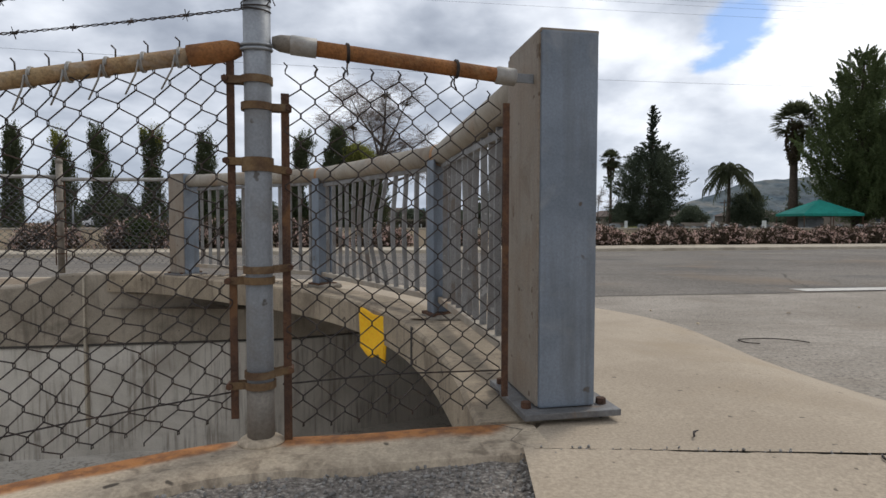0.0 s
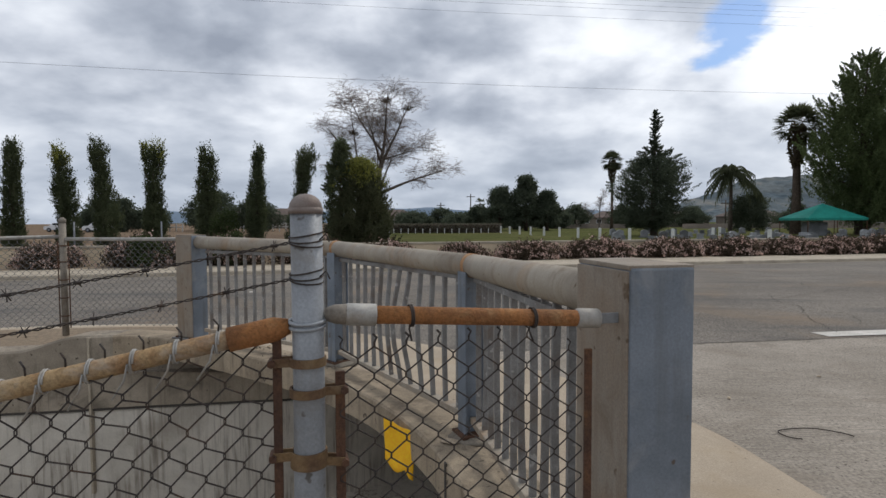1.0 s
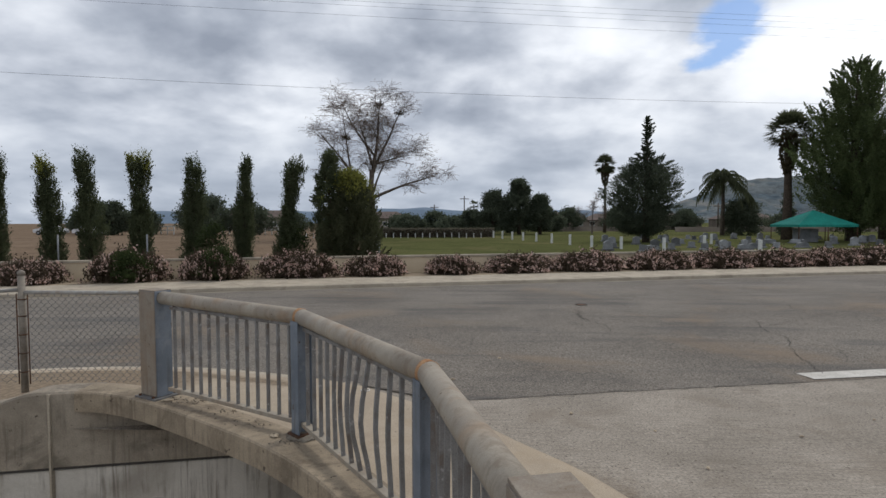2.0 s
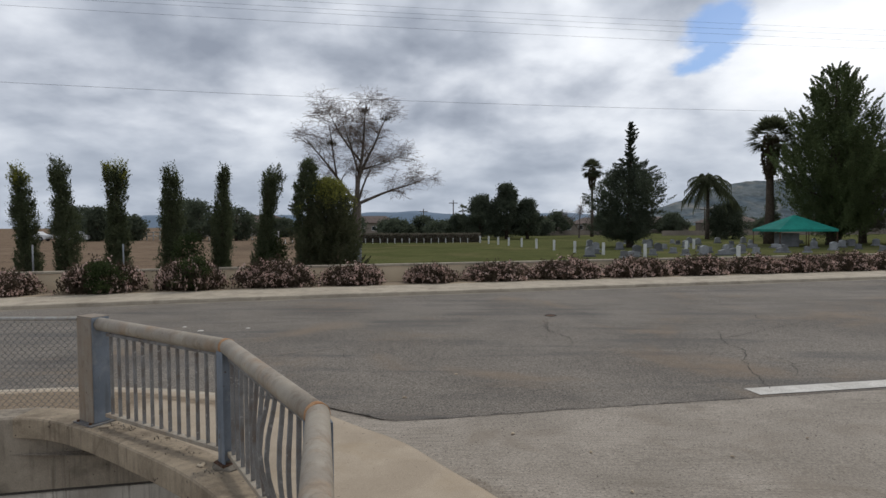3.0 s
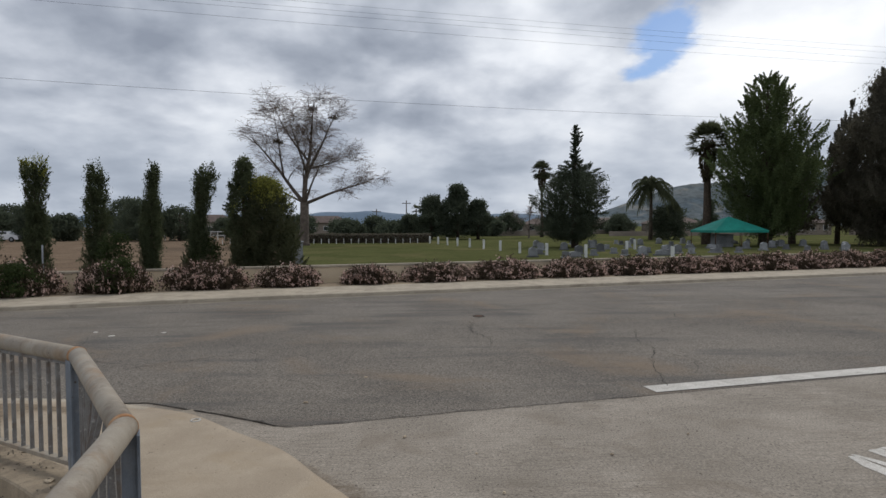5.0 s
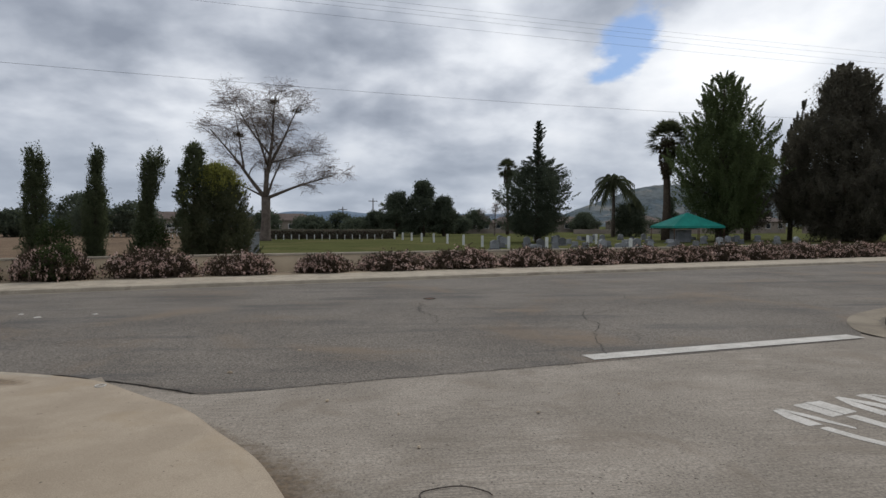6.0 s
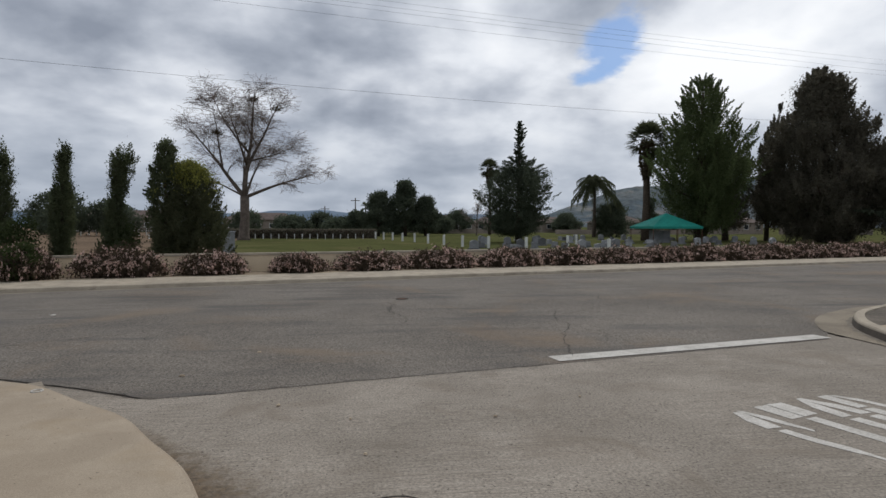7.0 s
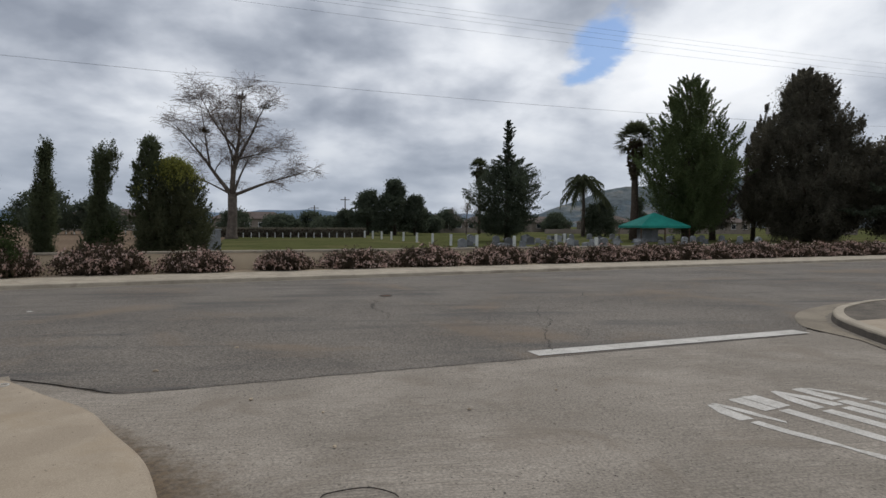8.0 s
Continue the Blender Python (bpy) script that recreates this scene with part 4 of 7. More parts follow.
end_post((0.306, 1.546, 0), 13.5, 0.156, 0.27, 0.995, 0.018)
end_post((-2.80, 5.50, 0), 62, 0.16, 0.24, 1.0, 0.0)
ends = [Vector((p.x, p.y, z)) for p, z in zip([Vector((0.255, 1.66, 0))] + RAIL[1:3] + [Vector((-2.70, 5.44, 0))], RZ)]
for i in range(3):
    a, b = local(ends[i]), local(ends[i + 1])
    u = (b - a).normalized()
    r = 0.060
    # tube, cut a little past the corners so that the mitres close
    o = tubes("top_tube", [([a - u * (0.012 if i else 0.0), a + (b - a) * 0.33, a + (b - a) * 0.66, b + u * (0.012 if i < 2 else 0.0)], r)], M["tan"], railing, "tan weathered handrail tube", 20)
    if i:
        tubes("weld_ring", [([a - u * 0.012, a + u * 0.03], r + 0.003)], M["seam"], railing, "rusty weld seam", 20)
    n = Vector((-u.y, u.x, 0)).normalized()
    yaw = math.degrees(math.atan2(u.y, u.x))
    L = (Vector((b.x, b.y, 0)) - Vector((a.x, a.y, 0))).length
    start, stop = (0.13 if i == 0 else 0.07), L - (0.12 if i == 2 else 0.06)
    lay = Matrix.Translation((a.x, a.y, 0)) @ pose(0, 0, 0, 0, 0, yaw)
    za, zb = a.z, b.z
    part("under_bar", boxed(start - 0.03, stop, -0.014, 0.014, min(za, zb) - 0.078, min(za, zb) - 0.05, 0.003, lay), M["bar"], railing)
    part("bottom_bar", boxed(start - 0.04, stop + 0.02, -0.028, 0.028, 0.085, 0.118, 0.005, lay), M["tan"], railing, "tan dusty bottom bar")
    count = (11, 13, 13)[i]
    for k in range(count):
        s = start + (stop - start) * (k + 0.5) / count
        bent = 0.0
        if i == 1:
            bent = 0.075 * math.exp(-((k - 4.6) / 2.4) ** 2) * (1 if k % 3 else 0.7)
        if i == 0:
            bent = 0.018 * math.sin(k * 1.9)
        ztop = za + (zb - za) * s / L - 0.06
        pts = []
        for q in range(7):
            f = q / 6
            sway = bent * math.sin(math.pi * f) ** 1.5
            pts.append((s - 0.35 * sway + 0.003 * math.sin(k * 2.3) * f, sway * (1 if i == 1 else 0.6), 0.1 + (ztop - 0.1) * f))
        bm = bmesh.new()
        prev = None
        for q, (x, y, z) in enumerate(pts):
            ring = [bm.verts.new(lay @ Vector((x + dx_, y + dy_, z))) for dx_, dy_ in ((-0.0085, -0.0125), (0.0085, -0.0125), (0.0085, 0.0125), (-0.0085, 0.0125))]
            if prev:
                for j in range(4):
                    bm.faces.new((prev[j], prev[(j + 1) % 4], ring[(j + 1) % 4], ring[j]))
            prev = ring
        part("baluster", bm, M["bar"], railing)
# two intermediate posts: flanges, web and foot on a mortar pad
for i in (1, 2):
    a = local(ends[i])
    u0 = (ends[i] - ends[i - 1]).normalized() + (ends[i + 1] - ends[i]).normalized()
    yaw = math.degrees(math.atan2(u0.y, u0.x))
    lay = Matrix.Translation((a.x, a.y, 0)) @ pose(0, 0, 0, 0, 0, yaw)
    p = part("post", boxed(-0.008, 0.008, -0.055, 0.055, 0.03, a.z - 0.04, 0.002, lay), M["steel"], railing)
    for sy in (-1, 1):
        part("flange", boxed(-0.05, 0.05, sy * 0.06 - 0.006, sy * 0.06 + 0.006, 0.03, a.z - 0.03, 0.002, lay), M["steel"], p)
    part("foot_plate", boxed(-0.075, 0.075, -0.09, 0.09, 0.015, 0.03, 0.003, lay), M["rustdark"], p, "rusty foot plate")
    pad = bmesh.new()
    bmesh.ops.create_icosphere(pad, subdivisions=3, radius=1.0)
    for v in pad.verts:
        k = 1 + 0.25 * noise.noise(v.co * 2.5 + Vector((i, 0, 0)))
        v.co = lay @ Vector((v.co.x * 0.15 * k, v.co.y * 0.14 * k - 0.02, 0.0 + max(-0.02, v.co.z * 0.03 * k)))
    part("mortar_pad", pad, M["gutterdirt"], p, "dark crumbled mortar and dirt", flat=False)

# ---------------------------------------------------------------- chain-link fences
PITCH = 0.067


def weave(name, start, u, width, bottom, top, mat, parent, r=0.0019, sides=4, knuckle=True, wob=0.004, label="", ragged=0.0, seed=3, shear=0.0):
    """Interlocked zigzag wires from start along u; bottom and top: heights as functions of the way along."""
    rng_ = random.Random(seed)
    u = Vector(u).normalized()
    n = Vector((-u.y, u.x, 0))
    lines = []
    for i in range(int(2 * width / PITCH)):
        x0 = i * PITCH / 2
        zb, zt = bottom(x0 + PITCH / 4) + rng_.uniform(0, ragged), top(x0 + PITCH / 4)
        k0, k1 = math.ceil((zb - shear * x0) / (PITCH / 2)), math.floor((zt - shear * x0) / (PITCH / 2))
        pts = []
        for k in range(k0, k1 + 1):
            odd = (k + i) % 2
            x = x0 + odd * PITCH / 2 + (0.0012 if odd else -0.0012)
            w = wob * noise.noise((x * 5 + seed, k * 0.35, 1.0)) * 3
            side = r * 1.1 * (1 if odd else -1)
            z = k * PITCH / 2 + shear * x + wob * noise.noise((x * 4, k * 0.3, 7.0 + seed)) * 2
            base = Vector(start) + u * (x + w * 0.5) + n * (side + w)
            # bend sharply at the joints: two points each
            pts.append(base + Vector((0, 0, z - 0.004)))
            pts.append(base + Vector((0, 0, z + 0.004)))
        if knuckle and pts:
            e = pts[-1]
            pts += [e + u * 0.005 + Vector((0, 0, 0.009)), e - u * 0.003 + Vector((0, 0, 0.017))]
        if len(pts) > 2:
            lines.append((pts, r))
    return tubes(name, lines, mat, parent, label, sides)


POLE = Vector((-0.411, 1.222, 0))
fence = thing("chain_link_fence", POLE, label="rusty chain-link fence on a galvanised pole with barbed wire", category="fence")


def fl(p):
    return Vector(p) - POLE


pole = tubes("fence_pole", [([(0, 0, -0.03), (0, 0, 0.4), (0.002, 0, 0.8), (0.001, 0.0, 1.14)], 0.0305)], M["galv"], fence, "dented galvanised pole", 20)
bm = bmesh.new()
bmesh.ops.create_uvsphere(bm, u_segments=18, v_segments=10, radius=0.032, matrix=Matrix.Translation((0, 0, 1.145)) @ Matrix.Diagonal((1, 1, 0.85, 1)))
bmesh.ops.bisect_plane(bm, geom=bm.verts[:] + bm.edges[:] + bm.faces[:], plane_co=(0, 0, 1.14), plane_no=(0, 0, -1), clear_outer=True)
bmesh.ops.create_cone(bm, segments=18, radius1=0.0335, radius2=0.0335, depth=0.012, cap_ends=True, matrix=Matrix.Translation((0, 0, 1.139)))
part("pole_cap", bm, M["capmetal"], pole, "brown weathered dome cap", flat=False)
tubes("pole_sleeve", [([(0, 0, 0.0), (0, 0, 0.07), (0, 0, 0.135)], 0.0318)], M["oldpole"], pole, "brown stained pole foot", 20)
bm = bmesh.new()
bmesh.ops.create_icosphere(bm, subdivisions=3, radius=1)
for v in bm.verts:
    v.co = Vector((v.co.x * 0.055, v.co.y * 0.05, max(0, v.co.z) * 0.02 * (1 + 0.3 * noise.noise(v.co * 3))))
part("concrete_collar", bm, M["headwall"], pole, "concrete mound round the pole", flat=False)

E1 = fl((0.20, 1.425, 0.897))                 # end of the right pipe at the post
UR = Vector((E1.x, E1.y, 0)).normalized()
UL = Vector((-0.51, -0.125, 0)).normalized()
SLOPE = -0.20


def band(z, u, reach, mat, tilt=0.0, r=0.036):
    """A flat clamp round the pole with two ears towards the tension bar."""
    pts = []
    a0 = math.atan2(u.y, u.x)
    ring = [(Vector((math.cos(a0 + s) * r, math.sin(a0 + s) * r, z))) for s in [0.35 + k * (2 * math.pi - 0.7) / 18 for k in range(19)]]
    first = ring[0] + u * (reach - 0.03) + Vector((0, 0, tilt))
    last = ring[-1] + u * (reach - 0.03) + Vector((0, 0, tilt))
    line = [first] + ring + [last]
    vs_, fs_ = [], []
    for p in line:
        vs_ += [p + Vector((0, 0, -0.0085)), p + Vector((0, 0, 0.0085))]
    for k in range(len(line) - 1):
        fs_.append((2 * k, 2 * k + 2, 2 * k + 3, 2 * k + 1))
    me = mesh_of("clamp_band", vs_, fs_)
    ob = solid("clamp_band", me, mat, fence, "rusty clamp band")
    mod = ob.modifiers.new("thick", "SOLIDIFY")
    mod.thickness = 0.004
    bm_ = bmesh.new()
    bmesh.ops.create_cone(bm_, segments=6, radius1=0.008, radius2=0.008, depth=0.04, cap_ends=True, matrix=Matrix.Translation((first + last) / 2) @ pose(0, 0, 0, 90, 0, math.degrees(a0)))
    part("bolt", bm_, M["rustdark"], ob, "rusty bolt")


for z, t_ in ((0.845, 0), (0.66, 0.0), (0.385, 0.0), (0.14, 0.0)):
    band(z, UL, 0.064, M["bandrust"], t_)
for z, t_ in ((0.785, 0), (0.645, -0.006), (0.41, 0.004), (0.165, 0.006)):
    band(z, UR, 0.066, M["bandrust"], t_)
part("tension_bar", boxed(-0.0085, 0.0085, -0.004, 0.004, 0.06, 0.93, 0.001, Matrix.Translation(UL * 0.058) @ pose(0, 0, 0, 0, 0, math.degrees(math.atan2(UL.y, UL.x)))), M["rustdark"], fence, "dark rusty tension bar")
part("tension_bar", boxed(-0.0095, 0.0095, -0.004, 0.004, 0.0, 0.82, 0.001, Matrix.Translation(UR * 0.062) @ pose(0, 0, 0, 0, 0, math.degrees(math.atan2(UR.y, UR.x)))), M["rustdark"], fence, "dark rusty tension bar")
part("tension_bar", boxed(-0.0085, 0.0085, -0.004, 0.004, 0.06, 0.83, 0.001, Matrix.Translation(E1 - UR * 0.028 - Vector((0, 0, E1.z))) @ pose(0, 0, 0, 0, 0, math.degrees(math.atan2(UR.y, UR.x)))), M["rustdark"], fence, "dark rusty tension bar")

# right pipe with collars and rail ends
ra = UR * 0.034 + Vector((0, 0, 0.936))
rb = E1 - UR * 0.0
tubes("top_pipe", [([ra + (rb - ra) * 0.1, ra + (rb - ra) * 0.5, ra + (rb - ra) * 0.95], 0.0185)], M["rust"], fence, "orange rusted top pipe", 16)
tubes("rail_end", [([ra, ra + (rb - ra) * 0.03, ra + (rb - ra) * 0.075], [0.012, 0.019, 0.021])], M["oldpole"], fence, "dark rusty rail end", 14)
for f0, f1 in ((0.06, 0.165), (0.90, 0.99)):
    tubes("pipe_collar", [([ra + (rb - ra) * f0, ra + (rb - ra) * (f0 + 0.012), ra + (rb - ra) * f1], [0.018, 0.0225, 0.0225])], M["dirtycollar"], fence, "galvanised pipe collar", 16)
part("pipe_lug", boxed(-0.02, 0.05, -0.003, 0.003, E1.z - 0.012, E1.z + 0.012, 0.002, Matrix.Translation((E1.x, E1.y, 0)) @ pose(0, 0, 0, 0, 0, math.degrees(math.atan2(UR.y, UR.x)))), M["galv"], fence, "galvanised lug bolted to the post")
# left pipe, falling away from the pole
la = UL * 0.034 + Vector((0, 0, 0.915))
lb = UL * 1.35 + Vector((0, 0, 0.915 + SLOPE * 1.3))
tubes("top_pipe", [([la + (lb - la) * f for f in (0.06, 0.4, 0.7, 1.0)], 0.0185)], M["mottle"], fence, "tan rust-mottled top pipe", 16)
tubes("pipe_collar", [([la + (lb - la) * 0.0, la + (lb - la) * 0.02, la + (lb - la) * 0.085], [0.015, 0.024, 0.024])], M["rust"], fence, "rusted pipe collar", 16)
for z in (0.925, 0.915):
    tubes("brace_band", [([Vector((math.cos(a) * 0.034, math.sin(a) * 0.034, z + 0.004 * math.sin(a))) for a in steps(0, 2 * math.pi, 20)], 0.0035)], M["galv"], fence, "", 6)


def tie(p, u, r=0.022, hang=0.03, along=0.0):
    """A twisted tie wire round a pipe, with its tail."""
    n = Vector((-u.y, u.x, 0)).normalized()
    pts = [p + u * (0.004 * a / 6.3 - 0.004) + n * (math.cos(a) * r) + Vector((0, 0, math.sin(a) * r)) for a in steps(0, 4 * math.pi, 22)]
    pts += [p + n * r * 0.8 + u * along * 0.3 + Vector((0, 0, -r - 0.01)), p - n * 0.004 + u * along + Vector((0, 0, -r - hang))]
    return pts


ties = [(tie(ra + (rb - ra) * f, UR), 0.0022) for f in (0.285, 0.73)]
for t_ in ties:
    tubes("tie_wire", [t_], M["wire"], fence, "dark twisted tie wire", 5)
ties = [(tie(la + (lb - la) * f, UL, 0.0215, 0.05, 0.04), 0.0021) for f in steps(0.1, 0.95, 15)]
for t_ in ties:
    tubes("tie_wire", [t_], M["dirtycollar"], fence, "pale twisted tie wire", 5)
hook = [([la + (lb - la) * f + Vector((0, 0, 0.014)), la + (lb - la) * f + Vector((0.004, -0.006, 0.034)), la + (lb - la) * (f + 0.006) + Vector((0, 0, 0.046))], 0.0019) for f in steps(0.1, 0.95, 17)]
for t_ in hook:
    tubes("wire_end", [t_], M["wire"], fence, "", 5)
mesh_r = weave("wire_mesh", UR * 0.064, UR, (E1 - UR * 0.09).to_2d().length, lambda s: 0.03, lambda s: 0.895 - 0.05 * s, M["wire"], fence, 0.00175, 5, wob=0.004, label="dark rusted diamond wire mesh", seed=2)
mesh_l = weave("wire_mesh", UL * 0.056, UL, 1.25, lambda s: 0.03 + SLOPE * s * 0.55, lambda s: 0.925 + SLOPE * s, M["wire"], fence, 0.00175, 5, knuckle=False, wob=0.008, label="dark rusted diamond wire mesh", ragged=0.02, seed=9, shear=-0.28)
tubes("bottom_wire", [([UR * 0.05 + Vector((0, 0, 0.135)), UR * 0.3 + Vector((0, 0, 0.142)), UR * 0.62 + Vector((0, 0, 0.13))], 0.0022), ([UL * 0.05 + Vector((0, 0, 0.125)), UL * 0.4 + Vector((0, 0, 0.075)), UL * 1.0 + Vector((0, 0, -0.03))], 0.0022)], M["wire"], fence, "", 5)
# two strands of barbed wire
for z, ph in ((1.083, 0.0), (1.012, 0.09)):
    def on(s, z=z):
        return UL * s + Vector((0, 0, z + SLOPE * 0.72 * s - 0.02 * math.sin(min(1, s / 1.3) * math.pi)))
    pairs = []
    for side in (0, math.pi):
        pairs.append(([on(0.03 + s) + Vector((0, math.cos(s * 160 + side) * 0.0022, math.sin(s * 160 + side) * 0.0022)) for s in steps(0, 1.3, 150)], 0.0014))
    strand = tubes("barbed_strand", pairs, M["wire"], fence, "rusty barbed wire", 4)
    barbs = []
    for k in range(11):
        c = on(0.06 + ph + k * 0.115)
        rr = random.Random(k * 7 + int(z * 100))
        for q in range(2):
            d = Vector((rr.uniform(-0.4, 0.4), rr.uniform(-1, 1), rr.uniform(-1, 1))).normalized() * 0.013
            barbs.append(([c - d, c + d], [0.0007, 0.0013]))
        barbs.append(([c - UL * 0.006, c + UL * 0.006], 0.0036))
        tubes("barb", barbs, M["wire"], strand, "", 5)
        barbs = []
    wraps = []
    for zz in (-0.008, 0.0, 0.01):
        wraps.append(([Vector((math.cos(a) * 0.0325, math.sin(a) * 0.0325, z + zz + 0.006 * math.sin(a + zz * 90))) for a in steps(0, 2 * math.pi, 20)], 0.0016))
    wraps.append(([Vector((0.03, -0.012, z)), Vector((0.044, -0.02, z + 0.012)), Vector((0.05, -0.016, z - 0.004))], 0.0016))
    tubes("wire_wrap", wraps, M["wire"], strand, "", 5)

# far fence beyond the railing
FP = Vector((-4.135, 5.56, 0))
fence2 = thing("chain_link_fence", FP, label="grey chain-link fence with pipe rails on the channel's far rim", category="fence")
a2 = Vector((-2.90, 5.60, 0)) - FP
left2 = Vector((-7.2, 4.2, 0)) - FP
fp = tubes("fence_pole", [([(0, 0, 0), (0, 0, 0.6), (0, 0, 1.14)], 0.031)], M["oldpole"], fence2, "", 14)
tubes("pole_cap", [([(0, 0, 1.13), (0, 0, 1.16), (0, 0, 1.18)], [0.035, 0.034, 0.012])], M["oldpole"], fp, "", 14)
tubes("top_pipe", [([(0, 0, 0.965), a2 * 0.5 + Vector((0, 0, 0.962)), a2 + Vector((0, 0, 0.96))], 0.019)], M["dirtycollar"], fence2, "", 10)
tubes("top_pipe", [([(0, 0, 0.99), left2 * 0.5 + Vector((0, 0, 0.955)), left2 + Vector((0, 0, 0.93))], 0.019)], M["dirtycollar"], fence2, "", 10)
for s_ in (-1, 1):
    tubes("tension_bar", [([(s_ * 0.055, 0, 0.08), (s_ * 0.055, 0, 0.95)], 0.006)], M["rustdark"], fence2, "", 5)
for z in (0.2, 0.38, 0.56, 0.74, 0.9):
    tubes("clamp_band", [([Vector((math.cos(a) * 0.036, math.sin(a) * 0.034, z)) for a in steps(0, 2 * math.pi, 14)], 0.006)], M["rustdark"], fence2, "", 5)
weave("wire_mesh", (0.05, 0, 0.0), a2, a2.length - 0.1, lambda s: 0.08, lambda s: 0.96, M["farwire"], fence2, 0.0019, 4, label="grey diamond wire mesh", seed=4)
weave("wire_mesh", (-0.05, 0, 0.0), left2, left2.length - 0.1, lambda s: 0.08, lambda s: 0.97 - 0.01 * s, M["farwire"], fence2, 0.0019, 4, label="grey diamond wire mesh", seed=6)
tubes("fence_pole", [([left2, left2 + Vector((0, 0, 1.1))], 0.03)], M["galv"], fence2, "", 12)

# yellow cloth marker hanging on the beam
ca, cb = Vector((-0.59, 3.235, 0)), Vector((-0.40, 3.16, 0))
nrm = Vector((-(cb - ca).y, (cb - ca).x, 0)).normalized() * -1
vs, fs = [], []
for i in range(9):
    for j in range(11):
        f, g = i / 8, j / 10
        low = 0.24 + 0.03 * math.sin(f * 5) + (0.05 if f > 0.8 else 0)
        p = ca.lerp(cb, f * (1 - 0.06 * g)) + nrm * (-0.022 - 0.02 * math.sin(g * 2.4 + f * 3) * g)
        vs.append(p + Vector((0, 0, 0.022 - 0.065 * f - low * g + 0.006 * math.sin(f * 9))))
for i in range(8):
    for j in range(10):
        a = i * 11 + j
        fs.append((a, a + 11, a + 12, a + 1))
me = mesh_of("cloth_marker", vs, fs)
marker = solid("cloth_marker", me, M["yellow"], flat=False)
marker.modifiers.new("thick", "SOLIDIFY").thickness = 0.003
tagged(marker, "bright yellow cloth marker hanging on the concrete beam", "marker")

# ---------------------------------------------------------------- markings and small things on the ground
LINE_A, LINE_B = Vector((4.49, 7.75, 0)), Vector((9.28, 8.70, 0))
line_u = (LINE_B - LINE_A).normalized()
line_n = Vector((-line_u.y, line_u.x, 0))
lft, rgt = [], []
for i in range(41):
    p = LINE_A.lerp(LINE_B, i / 40)
    w = 0.152 + 0.008 * noise.noise((i * 0.7, 3, 0))
    zz = ROAD + 0.0095
    lft.append((p + line_n * w) + Vector((0, 0, zz)))
    rgt.append((p - line_n * w) + Vector((0, 0, zz + 0.004)))
tagged(ribbon("stop_line", rgt, lft, M["white"]), "worn white painted stop line across the driveway", "road marking")


def strokes():
    """Outlines of the stencilled letters, metres across and up the driveway."""
    def turn(ps, cx, cy):
        return [(2 * cx - x, 2 * cy - y) for x, y in ps]

    def over(ps, cy):
        return [(x, 2 * cy - y) for x, y in ps]

    def mirror(ps, cx):
        return [(2 * cx - x, y) for x, y in ps]
    s = [[(0.19, 2.50), (0.245, 2.48), (0.235, 2.25), (0.22, 2.04), (0.11, 2.05), (0.12, 2.28)],
         [(0.255, 2.53), (0.31, 2.50), (0.385, 2.28), (0.42, 1.88), (0.39, 1.86), (0.31, 2.1), (0.285, 2.3)],
         [(0.11, 1.98), (0.215, 1.98), (0.235, 1.72), (0.285, 1.5), (0.285, 1.19), (0.2, 1.4), (0.13, 1.7)]]
    s += [turn(q, 0.262, 1.27) for q in s]
    t = [[(0.51, 2.55), (0.69, 2.56), (0.69, 2.17), (0.52, 2.16)], [(0.705, 2.57), (0.91, 2.57), (0.90, 2.19), (0.705, 2.175)], [(0.665, 2.13), (0.765, 2.13), (0.765, 0.0), (0.665, 0.0)]]
    o = [[(1.15, 2.60), (1.185, 2.60), (1.165, 2.35), (1.135, 2.03), (1.03, 2.03), (1.055, 2.32)], [(1.015, 1.97), (1.115, 1.97), (1.115, 1.27), (1.01, 1.27)]]
    o += [mirror(q, 1.197) for q in o]
    o += [over(q, 1.27) for q in o]
    p = [[(1.455, 2.58), (1.57, 2.58), (1.56, 2.17), (1.455, 2.17)], [(1.455, 2.12), (1.555, 2.12), (1.555, 0.0), (1.455, 0.0)],
         [(1.59, 2.57), (1.66, 2.54), (1.77, 2.35), (1.81, 2.05), (1.715, 2.05), (1.69, 2.28)], [(1.715, 2.0), (1.81, 2.0), (1.80, 1.7), (1.74, 1.4), (1.60, 1.25), (1.59, 1.42), (1.67, 1.55), (1.71, 1.75)]]
    return s, t, o, p


